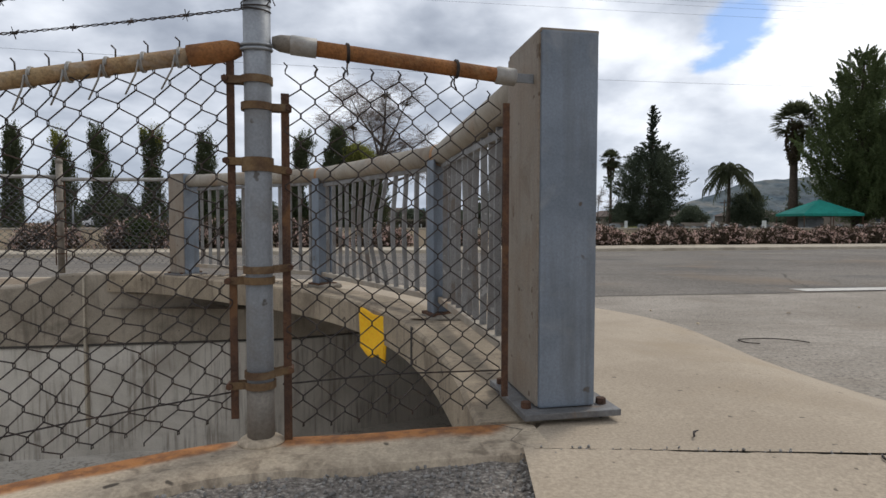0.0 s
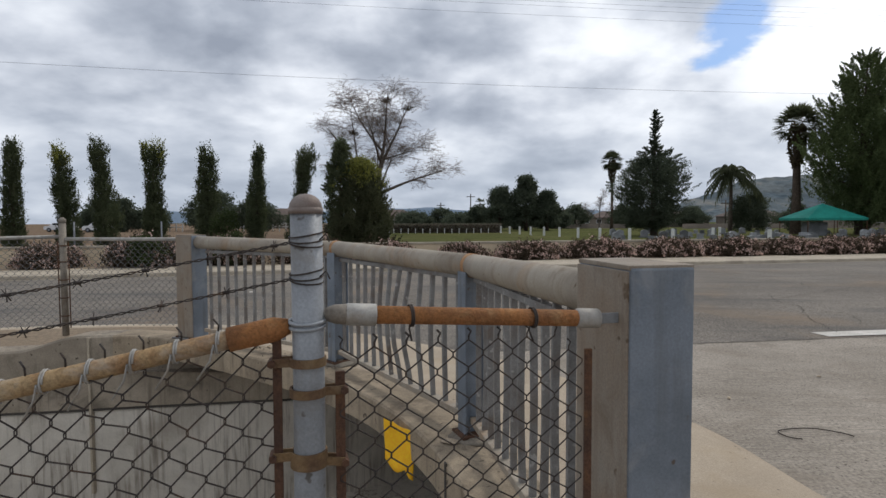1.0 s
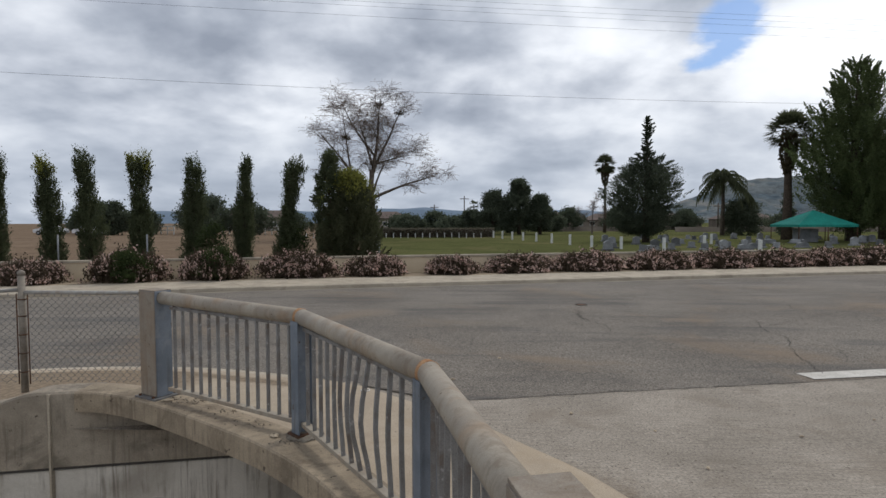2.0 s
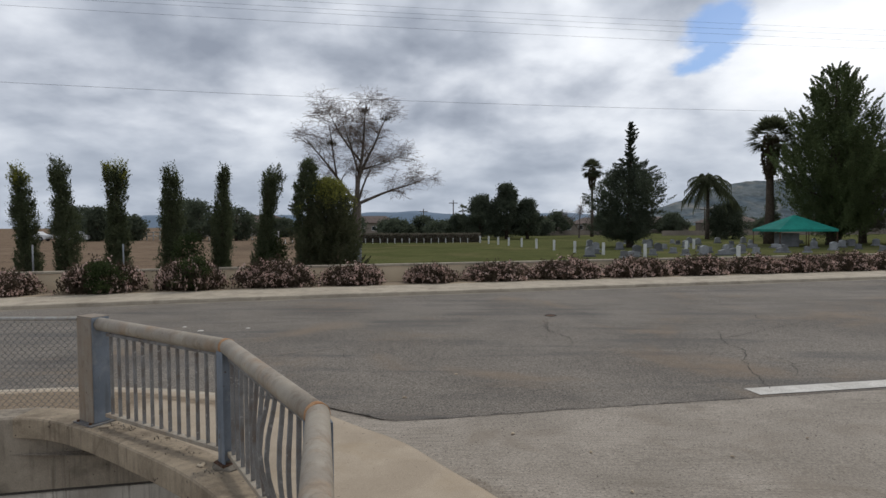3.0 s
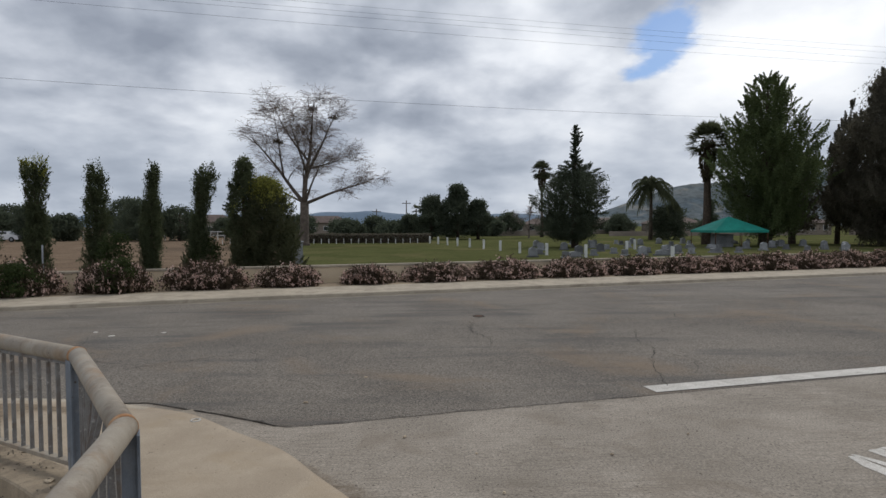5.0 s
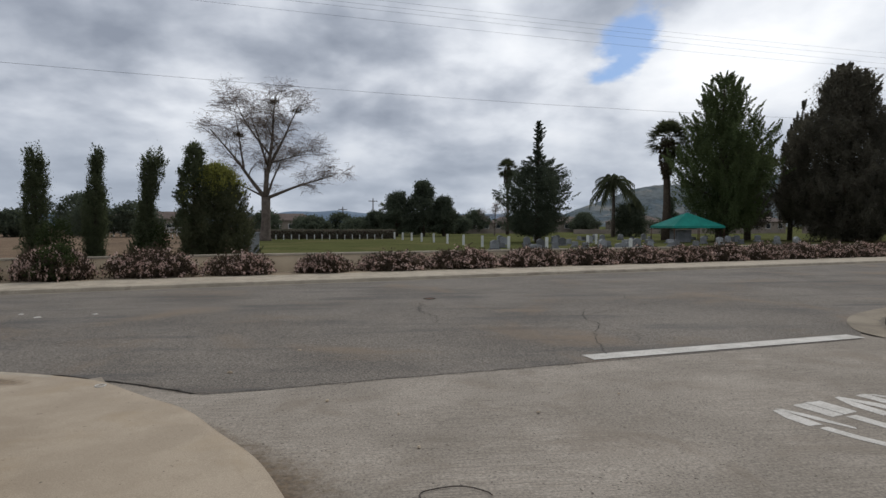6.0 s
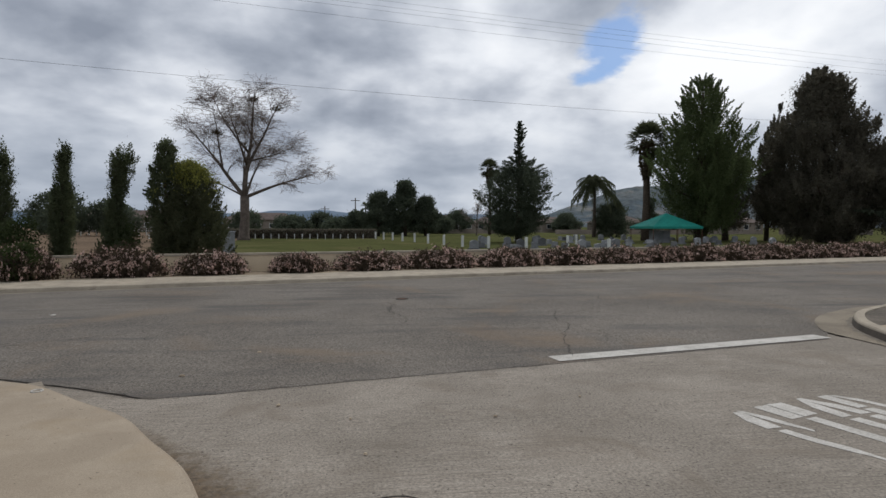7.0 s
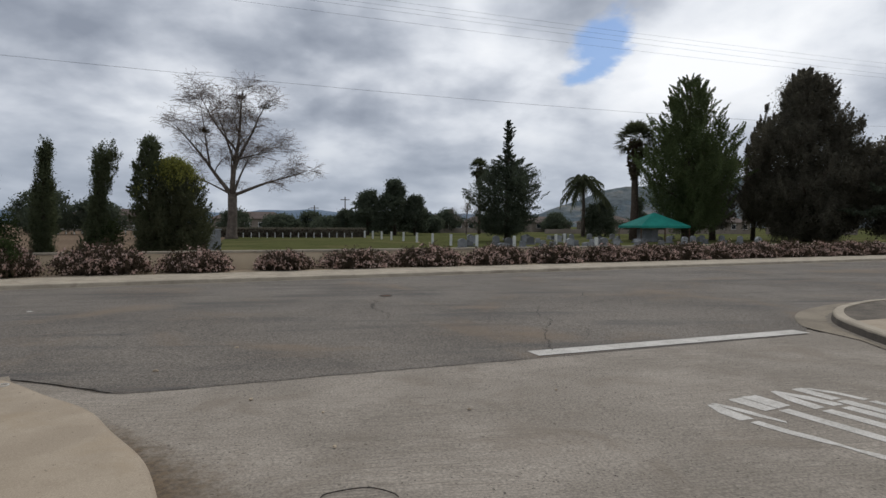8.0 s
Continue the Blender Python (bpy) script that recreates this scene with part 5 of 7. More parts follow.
def letters(at, rz):
    """Tall stencilled road letters, each one a part."""
    mark = thing("stop_marking", at, rz, "worn white painted word STOP on the concrete driveway", "road marking")
    m_ = pose(*at, 0, 0, rz)
    for shapes in strokes():
        bm_ = bmesh.new()
        for k, sh in enumerate(shapes):
            cx_ = sum(x for x, y in sh) / len(sh)
            fat = 1.38 if max(x for x, y in sh) - min(x for x, y in sh) < 0.16 else 1.0
            sh = [(cx_ + (x - cx_) * fat, y) for x, y in sh]
            fine_ = []
            for (x0, y0), (x1, y1) in zip(sh, sh[1:] + sh[:1]):
                n_ = max(1, int(math.hypot(x1 - x0, y1 - y0) / 0.05))
                fine_ += [(x0 + (x1 - x0) * q / n_, y0 + (y1 - y0) * q / n_) for q in range(n_)]
            f_ = bm_.faces.new([bm_.verts.new((x + 0.006 * noise.noise((x * 22, y * 22, 1)), y + 0.012 * noise.noise((x * 22, y * 22, 9)), 0)) for x, y in fine_])
            f_.normal_update()
            if f_.normal.z < 0:
                f_.normal_flip()
        for q in range(1, 11):
            bmesh.ops.bisect_plane(bm_, geom=bm_.verts[:] + bm_.edges[:] + bm_.faces[:], plane_co=(0, q * 0.24, 0), plane_no=(0, 1, 0))
        bmesh.ops.triangulate(bm_, faces=bm_.faces[:])
        for v in bm_.verts:
            w_ = m_ @ v.co
            v.co.z = drive_z(w_.x, w_.y) + 0.0035 - at[2]
        part("letter", bm_, M["white"], mark)
    return mark


ang = radians(13.5)
top_left = Vector((5.255, 5.325))
origin = top_left - Vector((-math.sin(ang), math.cos(ang))) * 2.44
letters((origin.x, origin.y, -0.3), 13.5)


def crack(name, pts, width, label, mat=M["crack"], surf=None, seed=0):
    """A jagged crack laid on the surface."""
    line = []
    rr = random.Random(seed)
    for a, b in zip(pts, pts[1:]):
        a, b = Vector(a), Vector(b)
        k = max(2, int((b - a).length / 0.12))
        for i in range(k):
            p = a.lerp(b, i / k)
            line.append(Vector((p.x + rr.uniform(-1, 1) * 0.05, p.y + rr.uniform(-1, 1) * 0.04, 0)))
    line.append(Vector(pts[-1]).to_3d())
    z_of = surf or (lambda p: road_z(p.x, p.y) + 0.006)
    L_, R_ = [], []
    for i, p in enumerate(line):
        d = (line[min(i + 1, len(line) - 1)] - line[max(i - 1, 0)]).normalized()
        n = Vector((-d.y, d.x, 0)) * width * 0.45 * rr.uniform(0.3, 1.3)
        L_.append(p + n + Vector((0, 0, z_of(p))))
        R_.append(p - n + Vector((0, 0, z_of(p))))
    return tagged(ribbon(name, R_, L_, mat), label, "crack", "cracks in the road")


C = "dark jagged crack in the asphalt"
crack("road_crack", [(2.70, 13.2, 0), (2.5, 12.3, 0), (2.85, 11.3, 0), (2.7, 10.6, 0)], 0.014, C, seed=1)
crack("road_crack", [(5.95, 11.9, 0), (5.6, 11.0, 0), (5.65, 10.2, 0), (5.2, 9.4, 0), (4.95, 8.5, 0), (4.8, 7.9, 0)], 0.014, C, seed=2)
crack("road_crack", [(5.65, 10.2, 0), (5.9, 9.3, 0), (5.6, 8.6, 0)], 0.009, C, seed=3)
crack("road_crack", [(-6, 10.6, 0), (-3.5, 11.1, 0), (-1.0, 11.3, 0), (2.0, 12.0, 0), (6, 12.8, 0)], 0.008, C, seed=4)
crack("road_crack", [(-5.2, 11.9, 0), (-4.9, 11.1, 0), (-5.3, 10.4, 0)], 0.01, C, seed=5)
crack("road_crack", [(2.5, 14.4, 0), (2.9, 14.15, 0), (3.3, 14.3, 0)], 0.02, C, seed=16)
crack("road_crack", [(3.6, 16.6, 0), (3.9, 15.6, 0), (4.6, 14.9, 0)], 0.012, C, seed=6)
crack("road_crack", [(7.6, 13.4, 0), (7.9, 14.2, 0)], 0.02, C, seed=7)
crack("road_crack", [(-1.6, 10.6, 0), (-1.2, 9.6, 0)], 0.01, C, seed=8)
for i, pts in enumerate(([(2.95, 14.0, 0), (2.69, 13.5, 0), (2.5, 12.6, 0), (2.6, 11.7, 0)], [(-5.0, 13.5, 0), (-3.8, 14.3, 0), (-0.54, 15.1, 0)], [(4.0, 11.35, 0), (5.7, 11.2, 0), (6.4, 11.7, 0), (9.7, 14.1, 0)], [(8.5, 12.8, 0), (8.0, 11.9, 0)], [(-4.2, 16.1, 0), (-2.15, 14.8, 0), (0.4, 14.9, 0)], [(3.85, 15.0, 0), (3.95, 13.4, 0)], [(-3.1, 9.4, 0), (-0.45, 11.0, 0), (2.9, 11.5, 0)], [(-6.5, 9.2, 0), (-4.0, 9.9, 0), (-2.6, 9.3, 0)])):
    crack("road_crack", pts, 0.011 if i % 2 else 0.014, C, seed=40 + i)
# the joint between road and concrete, filled with dark dirt
crack("joint_gap", [(-2.0, 7.55, 0), (-0.92, 7.04, 0), (-0.11, 6.6, 0), (0.5, 6.7, 0)], 0.016, "dark dirt-filled joint at the asphalt's edge", seed=9, surf=lambda p: drive_z(p.x, p.y) + 0.014)
crack("joint_gap", [(0.5, 6.7, 0), (1.74, 6.97, 0), (4.4, 7.49, 0)], 0.012, "dark dirt-filled joint at the asphalt's edge", seed=10, surf=lambda p: drive_z(p.x, p.y) + 0.014)
# cracked joint across the near slab
crack("slab_crack", [(0.14, 1.36, 0), (0.2, 1.29, 0), (0.22, 1.21, 0)], 0.004, "thin crack in the tan concrete", seed=11, surf=lambda p: 0.005)

crumbs = bmesh.new()
rj = np.random.default_rng(17)
for i in range(220):
    if i < 130:
        x, y, z = 0.21 + 1.75 * rj.random() ** 1.0, 1.214 + rj.normal() * 0.012, 0.003
    else:
        x, y, z = 0.203 + rj.normal() * 0.008, 1.2 - 0.5 * rj.random(), -0.004
    sz = rj.uniform(0.0015, 0.005)
    bmesh.ops.create_icosphere(crumbs, subdivisions=1, radius=sz, matrix=pose(x, y, z, *rj.uniform(0, 180, 3)) @ Matrix.Diagonal((1, rj.uniform(0.6, 1), rj.uniform(0.4, 0.8), 1)))
tagged(part("joint_crumbs", crumbs, M["grit"], None), "loose grit and concrete crumbs along the slab's edges", "grit", kind="stuff")
for i, (x, y, rz) in enumerate(((1.16, 0.94, 70), (0.62, 1.29, 60), (1.62, 1.30, 95), (0.98, 1.16, 75), (2.35, 2.3, 85))):
    tagged(tubes("dry_twig", [([Vector((0, 0, 0)), Vector((0.02, 0.004, 0.003)), Vector((0.045, -0.002, 0.001))], [0.0025, 0.003, 0.0015])], M["wire"], None, "", 5), "small dry twig lying on the concrete", "twig", "dry twigs").matrix_basis = pose(x, y, (0.009 if x < 1.9 else drive_z(x, y) + 0.006), 0, 0, rz)

manhole = thing("valve_cover", (2.92, 14.18, road_z(2.92, 14.18) - 0.003), 13, "small round iron valve cover set in asphalt", "valve cover")
bm = bmesh.new()
bmesh.ops.create_cone(bm, segments=24, radius1=0.12, radius2=0.115, depth=0.02, cap_ends=True)
part("cover_plate", bm, M["rustdark"], manhole)
tubes("cover_rim", [([(math.cos(a) * 0.14, math.sin(a) * 0.14, 0.004) for a in steps(0, 2 * math.pi, 30)], 0.012)], M["crack"], manhole, "", 6)


def flat_bit(name, x, y, z, w, d, h, rz, mat, label, category, group=""):
    bm_ = bmesh.new()
    bmesh.ops.create_icosphere(bm_, subdivisions=2, radius=1)
    for v in bm_.verts:
        k = 1 + 0.3 * noise.noise(v.co * 2 + Vector((x, y, 0)))
        v.co = Vector((v.co.x * w * k, v.co.y * d * k, max(-0.2, v.co.z) * h))
    ob = part(name, bm_, mat, None)
    ob.matrix_basis = pose(x, y, z, 0, 0, rz)
    return tagged(ob, label, category, group)


for x, y, w in ((-3.92, 12.43, 0.055), (-4.83, 12.12, 0.065), (-5.4, 12.6, 0.05)):
    flat_bit("lane_dot", x, y, road_z(x, y) + 0.003, w, w * 0.9, 0.012, 0, M["white"], "small pale lane marker stuck on the asphalt", "lane marker", "lane markers")
for x, y, s in ((-0.06, 7.45, 0.035), (0.6, 8.6, 0.03), (2.03, 4.84, 0.02), (3.2, 5.6, 0.02), (1.2, 6.2, 0.025), (4.2, 6.1, 0.018), (1.9, 5.7, 0.018), (2.9, 3.7, 0.02), (2.3, 2.7, 0.012), (1.45, 1.28, 0.01)):
    flat_bit("pebble", x, y, max(drive_z(x, y), walk_z(x, y) if x < 1.6 and y < 3 else -9) + 0.012, s, s * 0.7, s * 0.6, x * 50, M["headwall"], "small tan stone lying on the pavement", "pebble", "loose pebbles")
bent_wire = curve([(2.06, 3.86, 0), (1.99, 3.90, 0), (1.99, 4.02, 0), (2.14, 4.08, 0), (2.28, 4.08, 0), (2.40, 3.99, 0), (2.43, 3.93, 0)], 6)
w_ob = tubes("bent_wire", [([p + Vector((0, 0, drive_z(p.x, p.y) + 0.012)) for p in bent_wire], 0.0042)], M["wire"], None, "", 6)
tagged(w_ob, "dark bent wire lying on the concrete driveway", "wire")
ring_ob = tubes("survey_ring", [([(-0.97 + math.cos(a) * 0.045, 6.27 + math.sin(a) * 0.045, walk_z(-0.97, 6.27) + 0.004) for a in steps(0, 2 * math.pi, 20)], 0.009)], M["white"], None, "", 6)
tagged(ring_ob, "small pale painted ring on the walk's corner", "pavement mark")
for i, (x, y, s) in enumerate(((-2.1, 5.32, 0.05), (-2.3, 5.38, 0.035), (-1.9, 5.1, 0.03), (-1.35, 4.52, 0.05), (-0.2, 2.95, 0.05), (-2.62, 5.33, 0.05))):
    flat_bit("debris", x, y, 0.01, s, s * 0.6, 0.012, i * 40, M["headwall"], "crumbled concrete and leaf debris on the beam", "debris", "debris on the beam")
rl = random.Random(33)
litter = bmesh.new()
for x, y, n_, sp in ((-2.35, 5.32, 60, 0.16), (-1.95, 5.08, 36, 0.14), (-2.62, 5.38, 40, 0.10), (-1.15, 4.42, 46, 0.09), (-1.6, 4.75, 18, 0.12)):
    for k in range(n_):
        px_, py_ = x + rl.gauss(0, sp), y + rl.gauss(0, sp * 0.35)
        dd = side_of(BEAM, px_, py_)
        if 0.03 < abs(dd) < 0.31:
            sz = rl.uniform(0.003, 0.010)
            bmesh.ops.create_icosphere(litter, subdivisions=1, radius=sz, matrix=pose(px_, py_, 0.004 + sz * 0.2, rl.uniform(0, 180), rl.uniform(0, 180), rl.uniform(0, 180)) @ Matrix.Diagonal((1, rl.uniform(0.5, 1), rl.uniform(0.25, 0.6), 1)))
tagged(part("beam_litter", litter, M["gutterdirt"], None), "dark leaf litter and crumbs on the concrete beam", "litter", kind="stuff")
# vertical joints in the channel wall
for x, y, rz in ((-3.89, 5.535, -13),):
    tagged(part("wall_joint", boxed(-0.014, 0.014, -0.008, 0.03, -1.6, -0.015, 0.003, pose(x, y, 0, 0, 0, rz)), M["curb"], None), "pale mortar joint in the channel wall", "wall joint", kind="structure")

# joint in the beam's inner face
jp = min(BEAM, key=lambda p: (p - Vector((-0.20, 2.66, 0))).length)
tagged(part("beam_joint", boxed(-0.004, 0.004, -0.006, 0.02, -0.19, 0.004, 0.001, pose(jp.x, jp.y, 0, 0, 0, 20)), M["crack"], None), "dark open joint in the concrete beam", "joint", kind="structure")

# ---------------------------------------------------------------- plants


def trunk(name, pts, radii, mat, parent, label="", sides=9):
    return tubes(name, [(pts, radii)], mat, parent, label, sides)


def clumps(rng_, n, height, z0, profile, squash=0.6, inner=0.25, gap=0.0):
    """Centres of clumps inside a body of revolution; profile(h) gives the radius at 0..1 of the height."""
    out = []
    while len(out) < n:
        h = rng_.random()
        a = rng_.random() * 2 * math.pi
        lump = 1 + 0.5 * noise.noise((math.cos(a) * 1.6, math.sin(a) * 1.6, h * 6.0 + n * 0.01)) + 0.22 * noise.noise((math.cos(a) * 4, math.sin(a) * 4, h * 15.0))
        R = profile(h) * lump
        if rng_.random() > R / 1.0 + 0.15 and R < 0.15:
            continue
        r = R * math.sqrt(inner + (1 - inner) * rng_.random())
        if gap and noise.noise((r * math.cos(a) * 0.6, r * math.sin(a) * 0.6, h * height * 0.6)) < -gap:
            continue
        out.append((r * math.cos(a), r * math.sin(a), z0 + h * height))
    return np.array(out)


def cloud_of(centres, per, radius, rng_, flat=0.7):
    c = np.repeat(centres, per, axis=0)
    d = rng_.normal(size=c.shape) * radius * 0.5
    d[:, 2] *= flat
    return c + d


def spikes(cs, n, length, per, rng_, rise=0.4):
    """Leaf centres along branch tips that stand out of a crown."""
    mid = cs.mean(0)
    out = []
    far_ = np.linalg.norm(cs[:, :2] - mid[:2], axis=1) + 0.3 * np.maximum(0, cs[:, 2] - mid[2])
    idx = np.argsort(-far_)[: max(n, len(cs) // 2)]
    for k in rng_.choice(idx, n):
        c = cs[k]
        d = c - mid
        d[2] = 0
        d = d / (np.linalg.norm(d) + 1e-6)
        d = d + rng_.normal(size=3) * 0.35
        d[2] += rise * rng_.uniform(0.4, 1.6)
        d /= np.linalg.norm(d)
        t = rng_.random(per) ** 0.8
        L = length * rng_.uniform(0.5, 1.3) * min(1.0, 0.3 + 0.8 * math.hypot(c[0], c[1]) / (0.6 * np.abs(cs[:, :2]).max() + 1e-6))
        p = c + d * (t * L)[:, None] + rng_.normal(size=(per, 3)) * (0.16 * length * (1.05 - t))[:, None]
        out.append(p)
    return np.concatenate(out)


def crown_tree(name, at, height, z0, profile, n, per, clump, leaf, mat, label, category="tree", group="", seed=1, trunk_r=0.2, gap=0.0, stretch=1.6, limb=True, bark="bark", flat=0.7, inner=0.25, tips=0, tip_len=1.0, rise=0.4, lift=0.0):
    """A tapered trunk with limbs into a crown of many small leaves in clumps."""
    t = thing(name, (*at, LAND), 0, label, category, group)
    rng_ = np.random.default_rng(seed)
    cs = clumps(rng_, n, height - z0, z0, profile, inner=inner, gap=gap)
    lean = rng_.normal(size=2) * 0.02 * height
    tk = trunk("trunk", [(0, 0, -0.15), (lean[0] * 0.2, lean[1] * 0.2, height * 0.25), (lean[0] * 0.5, lean[1] * 0.5, height * 0.55), (lean[0] * 0.6, lean[1] * 0.6, height * 0.9)], [trunk_r * 1.25, trunk_r, trunk_r * 0.6, trunk_r * 0.12], M[bark], t)
    if limb:
        pick = cs[rng_.choice(len(cs), min(len(cs), 14), replace=False)]
        for c in pick:
            b = Vector((0, 0, max(z0 * 0.7, c[2] * 0.7)))
            tubes("limb", [([b, b.lerp(Vector(c), 0.5) + Vector((0, 0, 0.05 * height * 0.3)), Vector(c)], [trunk_r * 0.4, trunk_r * 0.25, trunk_r * 0.08])], M[bark], tk, "", 5)
    pts = cloud_of(cs, per, clump, rng_, flat)
    if tips:
        pts = np.concatenate([pts, spikes(cs, tips, tip_len, max(10, per), rng_, rise)])
    leaves("crown", pts, leaf, mat, t, "", stretch, seed=seed, lift=lift)
    return t


def spray_tree(name, at, height, z0, prof, n, length, wide, per, leaf, mat, label, category="tree", group="", seed=1, trunk_r=0.3, up=1.0, out=0.6, core=0.62, core_n=300, core_per=60, core_wide=0.8, stretch=1.8, lump=0.3, bark="bark", lean=(0, 0), part_top=0.3):
    """A tree of many leafy sprays, each rising outwards from a loose inner crown to the ragged outline."""
    t = thing(name, (*at, LAND), 0, label, category, group)
    rg = np.random.default_rng(seed)
    lx, ly = lean
    tk = trunk("trunk", [(0, 0, -0.15), (lx * 0.1, ly * 0.1, height * 0.3), (lx * 0.4, ly * 0.4, height * 0.6), (lx * 0.9, ly * 0.9, height * 0.93)], [trunk_r * 1.3, trunk_r, trunk_r * 0.55, trunk_r * 0.1], M[bark], t)

    def envelope(h, a):
        q = 1 + lump * 1.5 * noise.noise((math.cos(a) * 1.5 + seed, math.sin(a) * 1.5, h * height * 0.42)) + lump * noise.noise((math.cos(a) * 4, math.sin(a) * 4 + seed, h * height * 1.1))
        return max(0.05, prof(h) * q)
    rmax = max(prof(k / 40) for k in range(41))
    pts = []
    made = 0
    while made < n:
        h, a = rg.random(), rg.random() * 2 * math.pi
        R = envelope(h, a)
        if rg.random() > 0.12 + R / rmax:
            continue
        r = R * math.sqrt(0.3 + 0.7 * rg.random())
        dx_, dy_ = math.cos(a), math.sin(a)
        tip = np.array([r * dx_ + lx * h * h, r * dy_ + ly * h * h, z0 + h * (height - z0)])
        d = np.array([dx_ * out * r / (R + 0.01), dy_ * out * r / (R + 0.01), up]) + rg.normal(size=3) * 0.22
        d /= np.linalg.norm(d)
        L = length * rg.uniform(0.5, 1.3) * min(1, 0.35 + R / rmax)
        f = rg.random(per) ** 0.75
        w = wide * rg.uniform(0.6, 1.3) * (1.08 - f) * min(1, 0.3 + R / rmax)
        pts.append(tip + d * ((f - 0.75) * L)[:, None] + np.clip(rg.normal(size=(per, 3)), -1.4, 1.4) * w[:, None])
        if made < 16:
            b_ = Vector((lx * h * h * 0.5, ly * h * h * 0.5, max(z0 * 0.7, (z0 + h * (height - z0)) * 0.62)))
            e_ = Vector(tip)
            tubes("limb", [([b_, b_.lerp(e_, 0.5) - Vector((0, 0, 0.04 * height * (1 - h) * 0.5)), e_], [trunk_r * 0.4, trunk_r * 0.22, trunk_r * 0.05])], M[bark], tk, "", 5)
        made += 1
    if core_n:
        cs = []
        while len(cs) < core_n:
            h, a = rg.random() * (1 - part_top), rg.random() * 2 * math.pi
            r = core * envelope(h, a) * math.sqrt(rg.random())
            cs.append((r * math.cos(a) + lx * h * h, r * math.sin(a) + ly * h * h, z0 + h * (height - z0)))
        pts.append(cloud_of(np.array(cs), core_per, core_wide, rg, 0.9))
    leaves("crown", np.concatenate(pts), leaf, mat, t, "", stretch, seed=seed)
    return t


def steps_of(*pairs):
    """A profile through (height 0..1, radius) pairs."""
    def at(h):
        for (a, ra), (b, rb) in zip(pairs, pairs[1:]):
            if h <= b:
                return ra + (rb - ra) * max(0, h - a) / (b - a)
        return pairs[-1][1]
    return at


# row of narrow clipped cypresses along the field
CYP = [(-18.8, 22.4, 4.55, 0.50), (-16.5, 22.5, 4.2, 0.50), (-15.0, 22.6, 4.45, 0.56), (-13.0, 22.7, 4.4, 0.50), (-10.85, 22.8, 4.15, 0.50), (-8.85, 22.9, 4.3, 0.46), (-7.15, 23.0, 4.15, 0.47)]
# width at the foot, half way and at the top, as shares of the radius
FORM = [(1.1, 0.95, 0.5), (1.1, 1.0, 0.62), (1.35, 1.0, 0.62), (1.12, 0.92, 0.8), (1.2, 0.95, 0.66), (1.25, 0.95, 0.25), (1.3, 0.86, 0.8)]
for i, (x, y, h, r) in enumerate(CYP):
    foot_, waist, head_ = FORM[i]

    def prof(hh, r=r * 0.85, i=i, foot_=foot_, waist=waist, head_=head_):
        w = foot_ + (waist - foot_) * min(1, hh / 0.5) if hh < 0.5 else waist + (head_ - waist) * max(0, (hh - 0.55) / 0.45)
        return r * w * (0.93 + 0.14 * math.sin(hh * 9 + i * 2)) * (1 if hh < 0.94 else 1 - (hh - 0.94) * 9)
    bend = (0.06, -0.15, -0.13, 0.0, 0.02, 0.06, 0.2)[i] * 2.2
    t = spray_tree("cypress_tree", (x, y), h, 0.06, prof, 300, 0.55, 0.065, 80, 0.0135, M["cypress"], "narrow dark green clipped cypress with a ragged top" if i % 3 else "narrow dark cypress with yellowish new tips", "tree", "row of cypresses", seed=60 + i, trunk_r=0.08, up=1.5, out=0.55, core=0.9, core_n=230, core_per=60, core_wide=0.17, stretch=2.4, lump=0.38, lean=(bend, 0), part_top=0.06)
    rg = np.random.default_rng(50 + i)
    cs = clumps(rg, 330, h, 0.06, prof, inner=0.35)
    cs[:, 0] += bend * (cs[:, 2] / h) ** 2
    tip = cs[cs[:, 2] > 0.86 * h]
    up = np.concatenate([cloud_of(tip, 16, 0.16, rg, 2.0), spikes(tip, 26, 0.34, 26, rg, 2.6)])
    up[:, 2] += 0.05
    leaves("tip", up, 0.014, M["cyptip"] if i in (3, 1) else M["cypress"], t, "yellowish new growth" if i in (3, 1) else "", 2.6, seed=80 + i, lift=1.4)

# tall shrub with two heads behind the wall
spray_tree("large_shrub", (-4.85, 24.3), 4.0, 0.1, steps_of((0, 1.35), (0.25, 1.5), (0.5, 1.25), (0.72, 0.9), (0.88, 0.5), (1, 0.12)), 560, 0.7, 0.10, 100, 0.0165, M["shrubleaf"], "broad dark evergreen shrub with a yellow-green head", "shrub", seed=21, trunk_r=0.12, up=1.1, out=0.7, core=0.85, core_n=320, core_per=80, core_wide=0.28, stretch=2.3, lump=0.42, part_top=0.08)
crown_tree("cypress_tree", (-5.6, 24.0), 4.75, 0.1, lambda h: 0.58 * (1 if h < 0.6 else 1 - (h - 0.6) * 1.9), 280, 90, 0.2, 0.0155, M["cypress"], "narrow dark cypress grown into the shrub", "tree", "row of cypresses", seed=22, trunk_r=0.08, tips=80, tip_len=0.3, rise=1.4, stretch=2.6, lift=1.2)
_r = np.random.default_rng(9)
_c = np.stack([_r.normal(size=900) * 0.42 + 0.05, _r.normal(size=900) * 0.4, 3.95 - np.abs(_r.normal(size=900)) * 0.3], 1)
_c[:, 2] -= 0.5 * (_c[:, 0] ** 2 + _c[:, 1] ** 2)
leaves("tip", cloud_of(_c, 8, 0.12, _r, 1.6), 0.016, M["cyptip"], bpy.data.objects["large_shrub"], "yellow-green new growth", 2.4, seed=91, lift=1.2)
